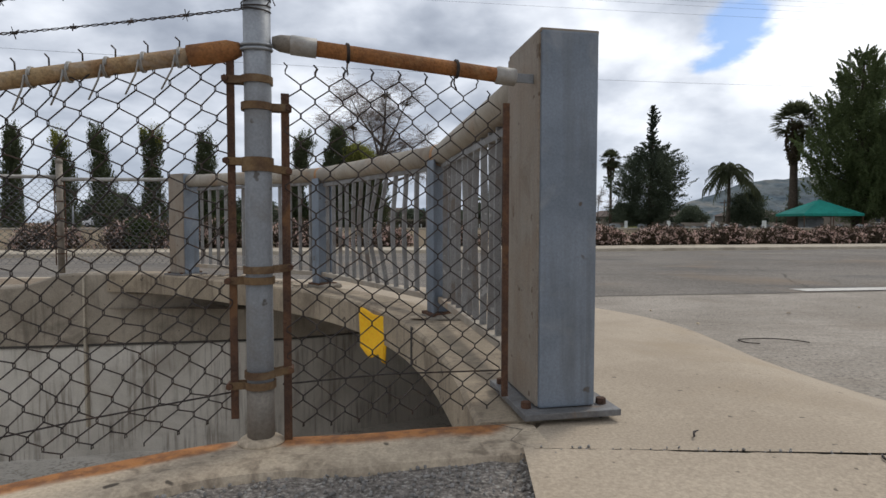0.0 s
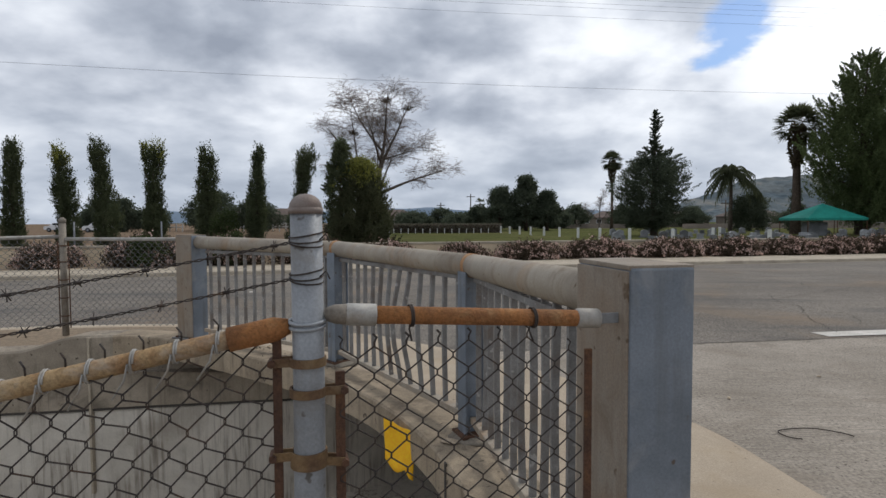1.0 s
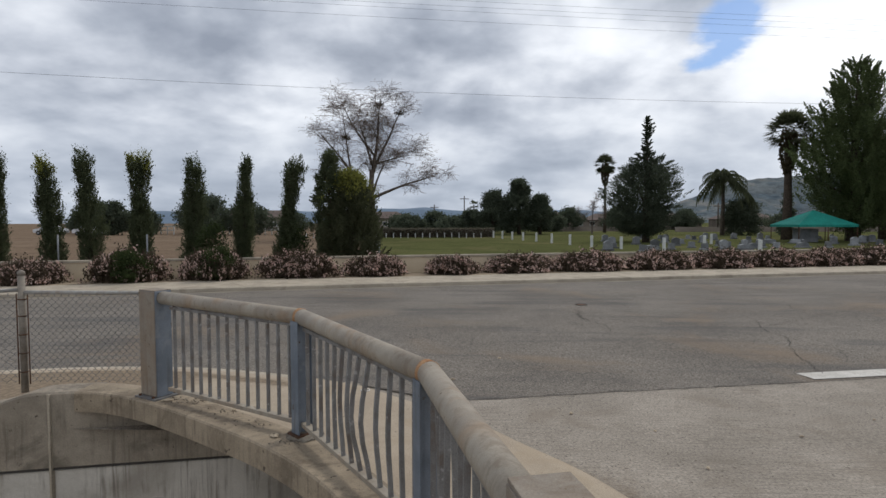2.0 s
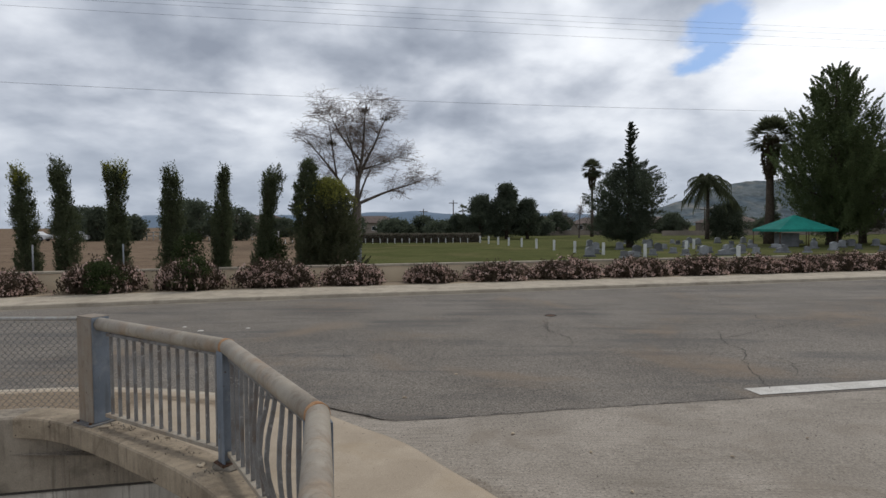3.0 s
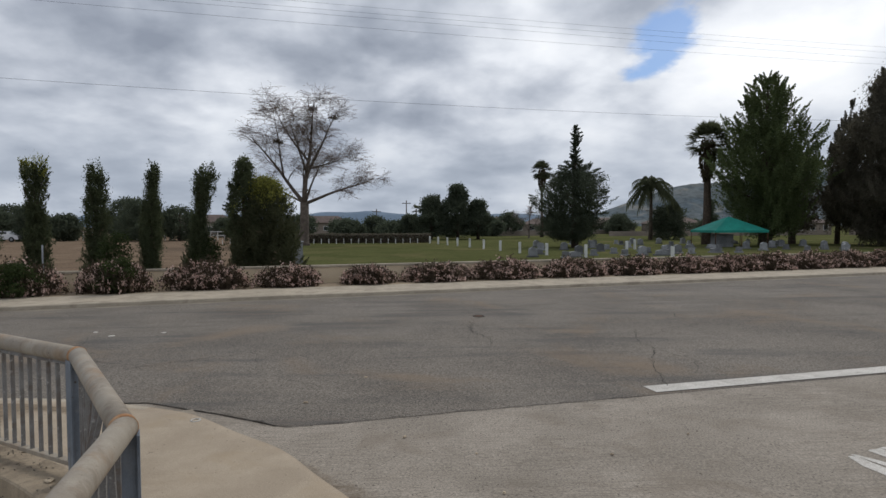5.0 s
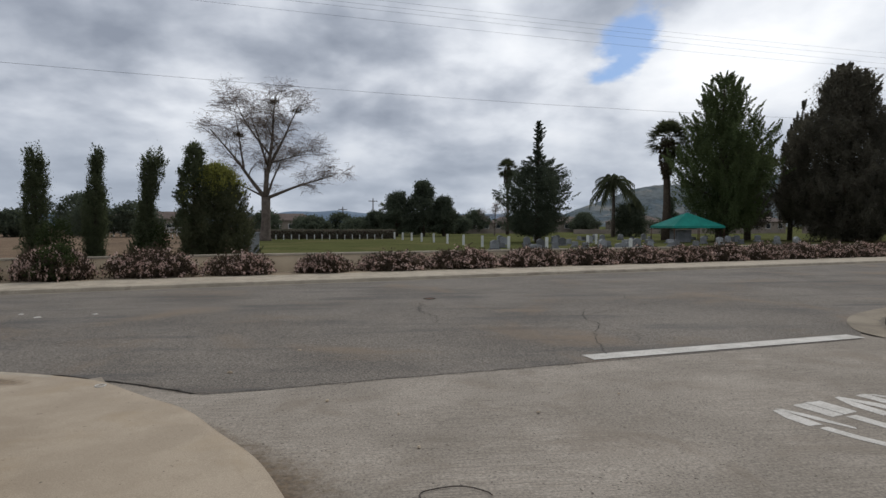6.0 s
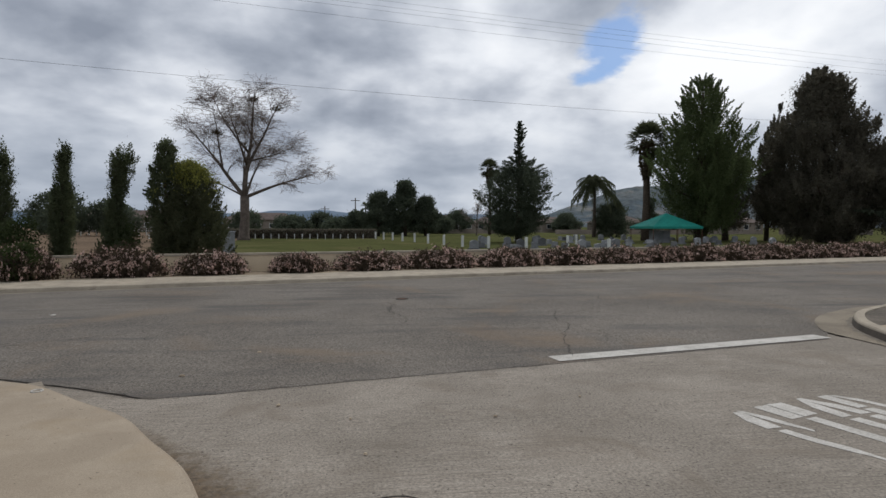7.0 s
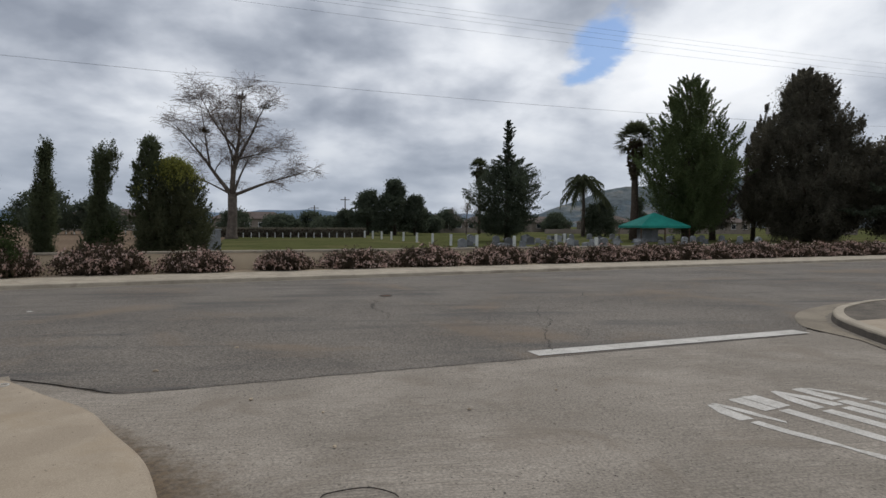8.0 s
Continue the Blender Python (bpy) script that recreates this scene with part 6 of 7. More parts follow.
crown_tree("small_shrub", (-6.9, 23.2), 1.5, 0.1, lambda h: 0.6 * (1 - h * 0.5), 60, 60, 0.3, 0.026, M["hedge"], "small loose green shrub beside the cypresses", "shrub", seed=23, trunk_r=0.03)
crown_tree("small_shrub", (-9.75, 22.0), 1.65, 0.05, lambda h: 0.62 * (1 - h * 0.5), 60, 60, 0.3, 0.026, M["hedge"], "small loose green shrub before the cypresses", "shrub", seed=24, trunk_r=0.03)


# flowering bushes in the planting strip
def bush(seed, w, d, h):
    """A low mound of leaves covered with pale pink flowers."""
    t = thing("flowering_bush", (0, 0, 0), 0, "low rounded bush covered in pale pink flowers", "bush", "flowering bushes along the wall")
    rg = np.random.default_rng(seed)
    n = 1500
    a, u = rg.random(n) * 2 * np.pi, rg.random(n)
    lump = 1 + 0.14 * np.sin(a * 3 + seed) + 0.1 * np.sin(a * 5 + 2 * seed)
    el = np.arcsin(u ** 0.8)
    rr = rg.uniform(0.75, 1.0, n) * lump
    shell = np.stack([np.cos(a) * np.cos(el) * w * rr, np.sin(a) * np.cos(el) * d * rr, 0.05 + np.sin(el) * h * rr], 1)
    body = np.concatenate([shell, shell * rg.uniform(0.4, 0.9, (n, 1))])
    leaves("foliage", cloud_of(body, 4, 0.12, rg, 1), 0.022, M["bushleaf"], t, "dark reddish-green leaves", 1.6, seed=seed)
    head = shell[rg.random(n) < 0.23] * 1.05
    leaves("blossom", cloud_of(head, 9, 0.07, rg, 0.8), 0.026, M["flower"], t, "clustered pale pink flowers", 1.0, seed=seed + 1)
    trunk("stem", [(0, 0, -0.05), (0, 0, 0.15), (0.05, 0, 0.3)], [0.03, 0.025, 0.01], M["bark"], t)
    return t


kinds = [bush(200 + 10 * i, w, d, h) for i, (w, d, h) in enumerate(((1.22, 0.62, 0.50), (1.3, 0.66, 0.45), (1.12, 0.6, 0.53)))]
# place along the strip, half width, height
spots = [(-19.6, 1.2, 0.72), (-16.9, 1.15, 0.78), (-14.15, 1.05, 0.72), (-11.43, 1.27, 0.92), (-8.75, 1.2, 0.92), (-6.0, 1.4, 0.86), (-3.2, 1.22, 0.68), (-0.35, 1.1, 0.62), (2.35, 1.35, 0.66), (5.25, 1.45, 0.7), (8.2, 1.5, 0.72), (11.3, 1.5, 0.7)]
spots += [(14.1 + 2.5 * i, 1.4, 0.72) for i in range(15)]
rr = random.Random(8)
for i, (x, w, h) in enumerate(spots):
    k = i % 3
    y = far_y(x) + 2.85
    kw, kh = ((1.22, 0.50), (1.3, 0.45), (1.12, 0.53))[k]
    m = pose(x, y, FAR + 0.12, 0, 0, 14 + rr.choice((0, 180)) + rr.uniform(-4, 4)) @ Matrix.Diagonal(((0.98 if x < 1 else 1.06) * w / kw, 1, 0.93 * h / kh * rr.uniform(0.95, 1.06), 1))
    if i < 3:
        kinds[i].matrix_basis = m
    else:
        b = copy_thing(kinds[k], m)
        b.matrix_basis = m
# sprawling leafy shrubs growing through the bushes
for i, (x, h) in enumerate(((-11.2, 0.95), (-8.55, 1.05))):
    crown_tree("small_shrub", (x, far_y(x) + 2.6), h + 0.05, 0.02, lambda hh: 0.55 * math.sin(0.7 + 2.0 * hh), 90, 50, 0.22, 0.022, M["hedge"], "small dark green shrub among the flowering bushes", "shrub", "shrubs among the bushes", seed=240 + i, trunk_r=0.02).location.z = FAR + 0.12


# the leafless tree
def bare_tree(name, at, height, seed, label, r0, mat, fork, leaders, nests=()):
    """Leaders laid out by hand as (leader it springs from, way along it, direction, length, thickness, lift), with side limbs and drooping twigs."""
    t = thing(name, (*at, LAND), 0, label, "tree")
    rg = random.Random(seed)
    thin = 0.0078 * height / 12
    levels = {0: [], 1: [], 2: [], 3: [], 4: []}

    def limb(p, d, length, r, lvl, up):
        n = 8 if lvl == 0 else 6 if lvl < 3 else 3
        pts, rs, q = [p], [max(thin, r)], p
        for s in range(n):
            d = (d + Vector((rg.uniform(-1, 1), rg.uniform(-1, 1), rg.uniform(-0.7, 0.7))) * (0.17 if lvl else 0.10) + Vector((0, 0, up * 0.09))).normalized()
            q = q + d * length / n
            pts.append(q)
            rs.append(max(thin, r * (1 - 0.88 * (s + 1) / n)))
        levels[lvl].append((pts, rs))
        if lvl < 4:
            count = {0: max(5, int(length / height * 17)), 1: 6, 2: 5, 3: 3}[lvl]
            for k in range(count):
                f = (0.28 if lvl == 0 else 0.2) + (0.72 if lvl == 0 else 0.8) * (k + rg.random()) / count
                i = min(n - 1, int(f * n))
                b = pts[i].lerp(pts[i + 1], f * n - i)
                ax = (pts[i + 1] - pts[i]).normalized()
                sd = Vector((rg.uniform(-1, 1), rg.uniform(-1, 1), rg.uniform(-0.3, 0.3))).normalized()
                nd = (ax * (0.9 if lvl < 2 else 0.5) + sd * 0.75).normalized()
                L = {0: 0.17 * height * (1.15 - 0.6 * f), 1: 0.10 * height * (1.1 - 0.5 * f), 2: 0.062 * height, 3: 0.036 * height}[lvl] * rg.uniform(0.6, 1.25)
                limb(b, nd, L, max(thin, rs[i] * 0.42), lvl + 1, (0.5, -0.1, -0.7, -0.9)[lvl])
        return pts
    base = Vector((0, 0, -0.2))
    top = Vector((0.02 * height * 0.4, 0, fork * height))
    stem = ([base, base.lerp(top, 0.12), base.lerp(top, 0.5) + Vector((0.05, 0, 0)), top], [r0 * 1.7, r0 * 1.15, r0 * 0.95, r0 * 0.95])
    laid = []
    for src, way, d, L, th, up in leaders:
        p = top - Vector((0, 0, 0.1))
        if src is not None:
            line = laid[src]
            f = way * (len(line) - 1)
            p = line[int(f)].lerp(line[int(f) + 1], f - int(f))
        laid.append(limb(p, Vector(d).normalized(), L * height, r0 * th, 0, up))
    tubes("trunk", [stem], mat, t, "", 10)
    for s in levels[0]:
        tubes("limb", [s], mat, t, "", 7)
    for s in levels[1]:
        tubes("branch", [s], mat, t, "", 5)
    fine = tubes("branchlet", levels[2], mat, t, "", 4)
    fine["kind"] = "stuff"
    tw = tubes("twig", levels[3] + levels[4], M["twig"], t, "fine reddish twigs", 3)
    tw["kind"] = "stuff"
    for src, way in nests:
        line = laid[src]
        f = way * (len(line) - 1)
        c = line[int(f)].lerp(line[int(f) + 1], f - int(f))
        q = np.random.default_rng(seed + src + 5).normal(size=(220, 3)) * np.array((0.26, 0.2, 0.15))
        leaves("nest", q + np.array(c), 0.035, M["deadpalm"], t, "dark clump of twigs, an old nest", 3.0, seed=seed)
    return t


BIG = [(None, 0, (0.10, 0, 1), 0.64, 0.62, 0.1), (None, 0, (-0.75, 0.2, 0.85), 0.56, 0.5, 0.15), (1, 0.4, (-0.2, 0, 1), 0.40, 0.26, 0.1), (0, 0.24, (0.42, 0.1, 0.9), 0.50, 0.42, 0.1),
       (0, 0.42, (-0.6, -0.2, 0.8), 0.40, 0.3, 0.2), (None, 0, (0.9, -0.2, 0.36), 0.46, 0.42, 0.0), (0, 0.34, (0.9, 0.2, 0.3), 0.27, 0.22, -0.5), (None, 0, (-0.8, -0.3, 0.6), 0.28, 0.26, 0.1),
       (None, 0, (-0.1, 0.35, 1), 0.38, 0.3, 0.1), (None, 0, (0.25, 0.8, 0.8), 0.42, 0.35, 0.2), (0, 0.3, (-0.15, -0.8, 0.8), 0.38, 0.3, 0.2)]
SMALL = [(None, 0, (0.1, 0, 1), 0.75, 0.7, 0.2), (None, 0, (-0.6, 0.2, 0.8), 0.55, 0.5, 0.3), (None, 0, (0.6, -0.2, 0.8), 0.5, 0.5, 0.3), (0, 0.3, (0.3, 0.5, 0.8), 0.4, 0.4, 0.3)]
bare_tree("bare_tree", (-9.84, 59.2), 16.2, 14, "tall leafless tree with pale branches and reddish twigs", 0.46, M["palebark"], 0.27, BIG, ((0, 0.93), (2, 0.55), (3, 0.9)))
bare_tree("bare_tree", (19.5, 88), 6.2, 31, "small leafless tree far off in the cemetery", 0.13, M["palebark"], 0.2, SMALL)

# conifers and broad trees of the cemetery
pine_prof = steps_of((0, 1.5), (0.08, 2.2), (0.26, 2.75), (0.40, 2.5), (0.52, 2.25), (0.58, 1.6), (0.66, 0.85), (0.70, 0.4), (0.80, 0.32), (0.9, 0.42), (1, 0.12))
spray_tree("pine_tree", (15.9, 50.5), 10.9, 0.8, pine_prof, 620, 1.25, 0.17, 100, 0.026, M["pine"], "dark green conifer with a tall thin leader", seed=31, trunk_r=0.26, up=0.42, out=1.0, core=0.92, core_n=640, core_per=60, core_wide=0.45, stretch=2.8, lump=0.6, part_top=0.42)
for i, (x, y, h, r) in enumerate(((4.0, 82, 6.0, 2.9), (7.9, 82.5, 7.7, 3.0), (10.9, 82.4, 5.4, 2.0), (1.0, 84, 3.2, 2.0))):
    crown_tree("pine_tree", (x, y), h, 0.9, lambda hh, r=r: r * (0.75 + 0.35 * math.sin(hh * 4.5 + 0.4)) * (1 - 0.35 * hh), 330, 60, 0.65, 0.06, M["pine"], "rounded dark green pine beyond the lawn", "tree", "far pines", seed=40 + i, trunk_r=0.22, gap=0.2, tips=70, tip_len=0.9, rise=0.7, stretch=2.2)


big_prof = steps_of((0, 1.4), (0.08, 2.8), (0.2, 3.7), (0.42, 4.1), (0.58, 3.8), (0.72, 3.0), (0.84, 2.1), (0.93, 1.3), (1, 0.3))
spray_tree("broad_tree", (35.3, 53.2), 16.5, 1.6, big_prof, 820, 2.6, 0.24, 150, 0.048, M["broad"], "tall broad-leaved tree with an open upright green crown", seed=51, trunk_r=0.5, up=1.0, out=0.65, core=0.66, core_n=480, core_per=70, core_wide=0.8, stretch=1.6, lump=0.52, part_top=0.34)
cone_prof = steps_of((0, 2.4), (0.08, 4.2), (0.2, 6.3), (0.35, 6.2), (0.5, 5.0), (0.65, 3.7), (0.78, 2.7), (0.9, 1.9), (0.96, 1.2), (1, 0.3))
spray_tree("dark_conifer", (46.8, 50.4), 16.9, 0.6, cone_prof, 1700, 1.6, 0.28, 130, 0.045, M["darkcone"], "massive dark rounded cone-shaped cypress", seed=52, trunk_r=0.6, up=1.2, out=0.5, core=0.85, core_n=1100, core_per=70, core_wide=0.9, stretch=2.0, lump=0.36, part_top=0.08, lean=(-1.2, 0))
spray_tree("dark_conifer", (45.2, 56.6), 15.0, 2.0, steps_of((0, 1.4), (0.5, 1.3), (0.8, 0.8), (1, 0.12)), 200, 1.5, 0.2, 90, 0.055, M["darkcone"], "slender dark cypress behind the larger one", seed=53, trunk_r=0.2, up=1.6, out=0.25, core_n=90, core_wide=0.5, stretch=2.0, lump=0.2, lean=(1.4, 0))
crown_tree("broad_tree", (52.5, 46.0), 9.5, 1.0, lambda h: 4.6 * math.sin(0.5 + 2.3 * h), 420, 80, 1.0, 0.07, M["darkcone"], "dark dense tree beside the large cypress", "tree", seed=54, trunk_r=0.4)
spray_tree("cedar_tree", (50.5, 42.0), 16.5, 2.5, lambda h: (5.2 * (1 - h) + 0.6) * (0.7 + 0.3 * math.sin(h * 42)), 330, 1.6, 0.2, 90, 0.06, M["pine"], "open layered cedar at the road's far end", seed=55, trunk_r=0.4, up=0.12, out=1.0, core=0.3, core_n=40, core_wide=0.5, lump=0.35)
crown_tree("broad_tree", (41.0, 57.5), 9.8, 1.5, lambda h: 2.6 * math.sin(0.5 + 2.3 * h), 240, 80, 0.8, 0.065, M["darkcone"], "dark tree between the taller ones", "tree", seed=56, trunk_r=0.3)
crown_tree("small_cypress", (43.2, 78.0), 5.6, 0.3, lambda h: 1.2 * (1 - h) + 0.15, 90, 36, 0.45, 0.08, M["pine"], "small pointed cypress beyond the graves", "tree", seed=57, trunk_r=0.1)
crown_tree("round_shrub", (36.3, 76.0), 4.6, 0.2, lambda h: 2.5 * math.sin(0.6 + 2.2 * h), 200, 70, 0.7, 0.06, M["pine"], "dense dark shrub beside the feathery palm", "shrub", seed=58, trunk_r=0.15)

# tree line along the horizon
rr = random.Random(77)
n_line = 0
for x, y, h, r in [(-36, 80, 5.4, 3.2), (-31, 81, 4.4, 3.0), (-50.5, 80, 4.7, 1.6), (-47, 82, 3.4, 2.2), (-42.5, 90, 5.9, 3.8), (-57, 84, 3.9, 2.2), (-63, 95, 5.2, 3.4)] + [(rr.uniform(-78, -20), rr.uniform(95, 125), rr.uniform(2.8, 4.6), rr.uniform(2.2, 3.6)) for _ in range(12)] + [(-13 + 3.7 * i + rr.uniform(-1, 1), rr.uniform(92, 112), rr.uniform(1.8, 3.6), rr.uniform(2.0, 3.0)) for i in range(9)] + [(rr.uniform(20, 95), rr.uniform(110, 150), rr.uniform(2.6, 4.6), rr.uniform(2.5, 4)) for _ in range(16)]:
    n_line += 1
    crown_tree("distant_tree", (x, y), h, 0.4, lambda hh, r=r: r * math.sin(0.5 + 2.3 * hh), 90, 60, 0.8, 0.10, M["pine"], "rounded dark tree in the distance", "tree", "distant trees", seed=300 + n_line, trunk_r=0.2, limb=False)


# palms
def fan_palm(at, height, spread, seed, label, r=0.28, n=46, skirt=True):
    t = thing("fan_palm", (*at, LAND), 0, label, "palm tree")
    rg = random.Random(seed)
    trunk("trunk", [(0, 0, -0.2), (0.05, 0, height * 0.3), (0.0, 0.05, height * 0.7), (0, 0, height - spread * 0.7)], [r * 1.4, r, r * 0.8, r * 0.85], M["bark"], t)
    vs_, fs_ = [], []
    c = Vector((0, 0, height - spread * 0.75))
    for k in range(n):
        a, el = rg.uniform(0, 6.283), rg.uniform(-0.75, 1.45)
        d = Vector((math.cos(a) * math.cos(el), math.sin(a) * math.cos(el), math.sin(el)))
        hub = c + d * spread * rg.uniform(0.42, 0.6)
        side = d.cross(Vector((0, 0, 1))).normalized()
        up = side.cross(d).normalized()
        o = len(vs_)
        vs_ += [c, c + side * 0.03, hub]
        fs_.append((o, o + 1, o + 2))
        for q in range(11):
            f = -1.25 + 2.5 * q / 10
            tip = hub + (d * math.cos(f) + side * math.sin(f)) * spread * 0.48 + Vector((0, 0, -0.12 * spread * rg.random()))
            wid = (side * math.cos(f) - d * math.sin(f)) * spread * 0.035
            mid = hub.lerp(tip, 0.5) + up * 0.03 * spread
            o = len(vs_)
            vs_ += [hub, mid - wid, mid + wid, tip]
            fs_ += [(o, o + 1, o + 2), (o + 1, o + 3, o + 2)]
    solid("crown", mesh_of("crown", vs_, fs_), M["palm"], t)["kind"] = "stuff"
    if skirt:
        rg2 = np.random.default_rng(seed)
        a = rg2.random(500) * 6.283
        h = rg2.random(500)
        R = (0.3 + 0.5 * np.sin(h * 2.6)) * spread * 0.36
        leaves("skirt", np.stack([np.cos(a) * R, np.sin(a) * R, height - spread * (0.6 + 1.7 * (1 - h))], 1), 0.09, M["deadpalm"], t, "hanging dead brown fronds", 3.5, 1.6, seed=seed)


fan_palm((23.3, 95.6), 12.7, 2.1, 5, "tall slim fan palm in the distance", 0.22, 80)
fan_palm((31.5, 57.0), 12.2, 2.5, 6, "tall fan palm with a brown skirt beside trees", 0.38, 70)
fan_palm((2.4, 150), 7.6, 1.7, 7, "small distant fan palm beyond the lawn", 0.2, 30, False)


def feather_palm(at, height, spread, seed, label):
    t = thing("feather_palm", (*at, LAND), 0, label, "palm tree")
    rg = random.Random(seed)
    trunk("trunk", [(0, 0, -0.2), (0.05, 0, height * 0.4), (0, 0, height * 0.74)], [0.3, 0.22, 0.18], M["palebark"], t)
    vs_, fs_ = [], []
    c = Vector((0, 0, height * 0.74))
    for k in range(70):
        a, el = rg.uniform(0, 6.283), rg.uniform(-0.25, 1.35)
        d = Vector((math.cos(a), math.sin(a), 0))
        side = Vector((-d.y, d.x, 0))
        L = spread * rg.uniform(0.8, 1.15)
        prev = None
        for s in range(15):
            f = s / 14
            p = c + d * (L * math.cos(el) * f) + Vector((0, 0, L * (math.sin(el) * f - 0.72 * f * f)))
            if prev is not None:
                for sg in (-1, 1):
                    tip = p + side * sg * L * 0.16 * math.sin(0.3 + 2.7 * f) + Vector((0, 0, -0.16 * L * (0.4 + f))) 
                    o = len(vs_)
                    vs_ += [prev, p, tip]
                    fs_.append((o, o + 1, o + 2))
            prev = p
    solid("crown", mesh_of("crown", vs_, fs_), M["palm"], t)["kind"] = "stuff"


feather_palm((33.7, 75.8), 10.2, 3.6, 9, "feathery palm with drooping fronds")

# ---------------------------------------------------------------- cemetery and distance
tent = thing("canopy_tent", (30.0, 50.3, LAND), 3, "teal canvas canopy with a low pyramid roof on legs", "canopy")
W2, EV, PK = 2.5, 1.5, 2.75
bm = bmesh.new()
ring = [bm.verts.new((sx * W2, sy * W2 * 0.8, EV)) for sx, sy in ((-1, -1), (1, -1), (1, 1), (-1, 1))]
mids = [bm.verts.new((0.5 * (ring[i].co.x + ring[(i + 1) % 4].co.x), 0.5 * (ring[i].co.y + ring[(i + 1) % 4].co.y), EV + 0.0)) for i in range(4)]
apex = bm.verts.new((0, 0, PK))
for i in range(4):
    bm.faces.new((ring[i], mids[i], apex))
    bm.faces.new((mids[i], ring[(i + 1) % 4], apex))
    lo = [bm.verts.new(v.co - Vector((0, 0, 0.2))) for v in (ring[i], mids[i], ring[(i + 1) % 4])]
    bm.faces.new((ring[i], lo[0], lo[1], mids[i]))
    bm.faces.new((mids[i], lo[1], lo[2], ring[(i + 1) % 4]))
roof = part("canopy_roof", bm, M["teal"], tent)
roof.modifiers.new("thick", "SOLIDIFY").thickness = 0.02
for sx in (-1, 0, 1):
    for sy in (-1, 1):
        tubes("leg", [([(sx * (W2 - 0.06), sy * (W2 * 0.8 - 0.06), -0.05), (sx * (W2 - 0.06), sy * (W2 * 0.8 - 0.06), EV + 0.02)], 0.035)], M["rustdark"], tent, "", 8)
tagged(part("stone_block", boxed(-0.8, 0.8, -0.5, 0.5, -0.1, 1.15, 0.04, pose(29.4, 50.3, LAND, 0, 0, 5)), M["stone"], None), "dark upright stone block under the canopy", "monument")


def headstone(w, h, d, arch, seed):
    """A slab with a shaped top on a low base."""
    t = thing("headstone", (0, 0, 0), 0, "upright grey granite headstone on a low base", "headstone", "headstones on the lawn")
    bm_ = bmesh.new()
    out = [(-w / 2, 0.08)] + [(-w / 2 + w * k / 10, h - arch + arch * math.sin(math.pi * k / 10)) for k in range(11)] + [(w / 2, 0.08)]
    f = [bm_.verts.new((x, -d / 2, z)) for x, z in out]
    bk = [bm_.verts.new((x, d / 2, z)) for x, z in out]
    bm_.faces.new(f)
    bm_.faces.new(bk[::-1])
    for i in range(len(out)):
        j = (i + 1) % len(out)
        bm_.faces.new((f[j], f[i], bk[i], bk[j]))
    part("slab", bm_, M["stone"], t)
    part("base", boxed(-w * 0.62, w * 0.62, -d, d, -0.05, 0.1, 0.01), M["stone"], t)
    return t


hs = [headstone(0.55, 0.62, 0.2, 0.12, 1), headstone(0.4, 0.42, 0.18, 0.02, 2), headstone(0.75, 0.36, 0.25, 0.06, 3)]
rr = random.Random(12)
places = [(8.8 + 1.5 * i + rr.uniform(-0.5, 0.5), 34.6 + 0.3 * i + rr.uniform(-1.6, 1.6)) for i in range(9)]
for row in range(7):
    for i in range(11):
        if rr.random() < 0.72:
            places.append((9.5 + 2.6 * i + row * 0.9 + rr.uniform(-0.7, 0.7), 38.5 + row * 3.4 + 0.2 * i + rr.uniform(-0.6, 0.6)))
for i, (x, y) in enumerate(places):
    if math.hypot(x - 15.9, y - 50.5) < 1.2 or math.hypot(x - 30, y - 50.3) < 3.6 or math.hypot(x - 34.9, y - 53.2) < 1.5:
        continue
    m = pose(x, y, LAND, 0, 0, 10 + rr.uniform(-8, 8))
    if i < 3:
        hs[i].matrix_basis = m
    else:
        copy_thing(hs[rr.choice((0, 0, 0, 1, 1, 2))], m)

post0 = part("marker_post", boxed(-0.075, 0.075, -0.075, 0.075, -0.05, 0.8, 0.012), M["whitepost"], None)
tagged(post0, "short square white-painted post on the lawn", "post", "white posts on the lawn")
wp = [(15.5, 30.5), (11.9, 34.4), (10.2, 37.4), (8.97, 40.4), (8.2, 44.4), (7.4, 48.4), (6.6, 52.3), (5.7, 55.3), (4.9, 58.3), (4.1, 61.3), (3.3, 64.3), (2.5, 67.3), (1.8, 70.3), (17.0, 41.0), (19.6, 46.0)]
for i, (x, y) in enumerate(wp):
    if i == 0:
        post0.matrix_basis = pose(x, y, LAND, 0, 0, 10)
    else:
        copy_thing(post0, pose(x, y, LAND, 0, 0, 10 + i))
# small white stakes before the clipped hedge
stake0 = part("white_stake", boxed(-0.04, 0.04, -0.04, 0.04, -0.05, 0.55, 0.01), M["whitepost"], None)
tagged(stake0, "small white stake before the far hedge", "stake", "white stakes along the hedge")
for i in range(28):
    m = pose(-20.5 + 0.83 * i, 64.2 + 0.02 * i, LAND)
    if i == 0:
        stake0.matrix_basis = m
    else:
        copy_thing(stake0, m)
hd = thing("clipped_hedge", (-7.0, 67.0, LAND), 0, "long dark clipped hedge beyond the lawn", "hedge")
rg = np.random.default_rng(4)
leaves("foliage", np.stack([rg.uniform(-10.5, 10.5, 16000), rg.uniform(-0.8, 0.8, 16000), rg.uniform(0, 1.1, 16000)], 1), 0.06, M["darkcone"], hd, "", 1.5, seed=4)
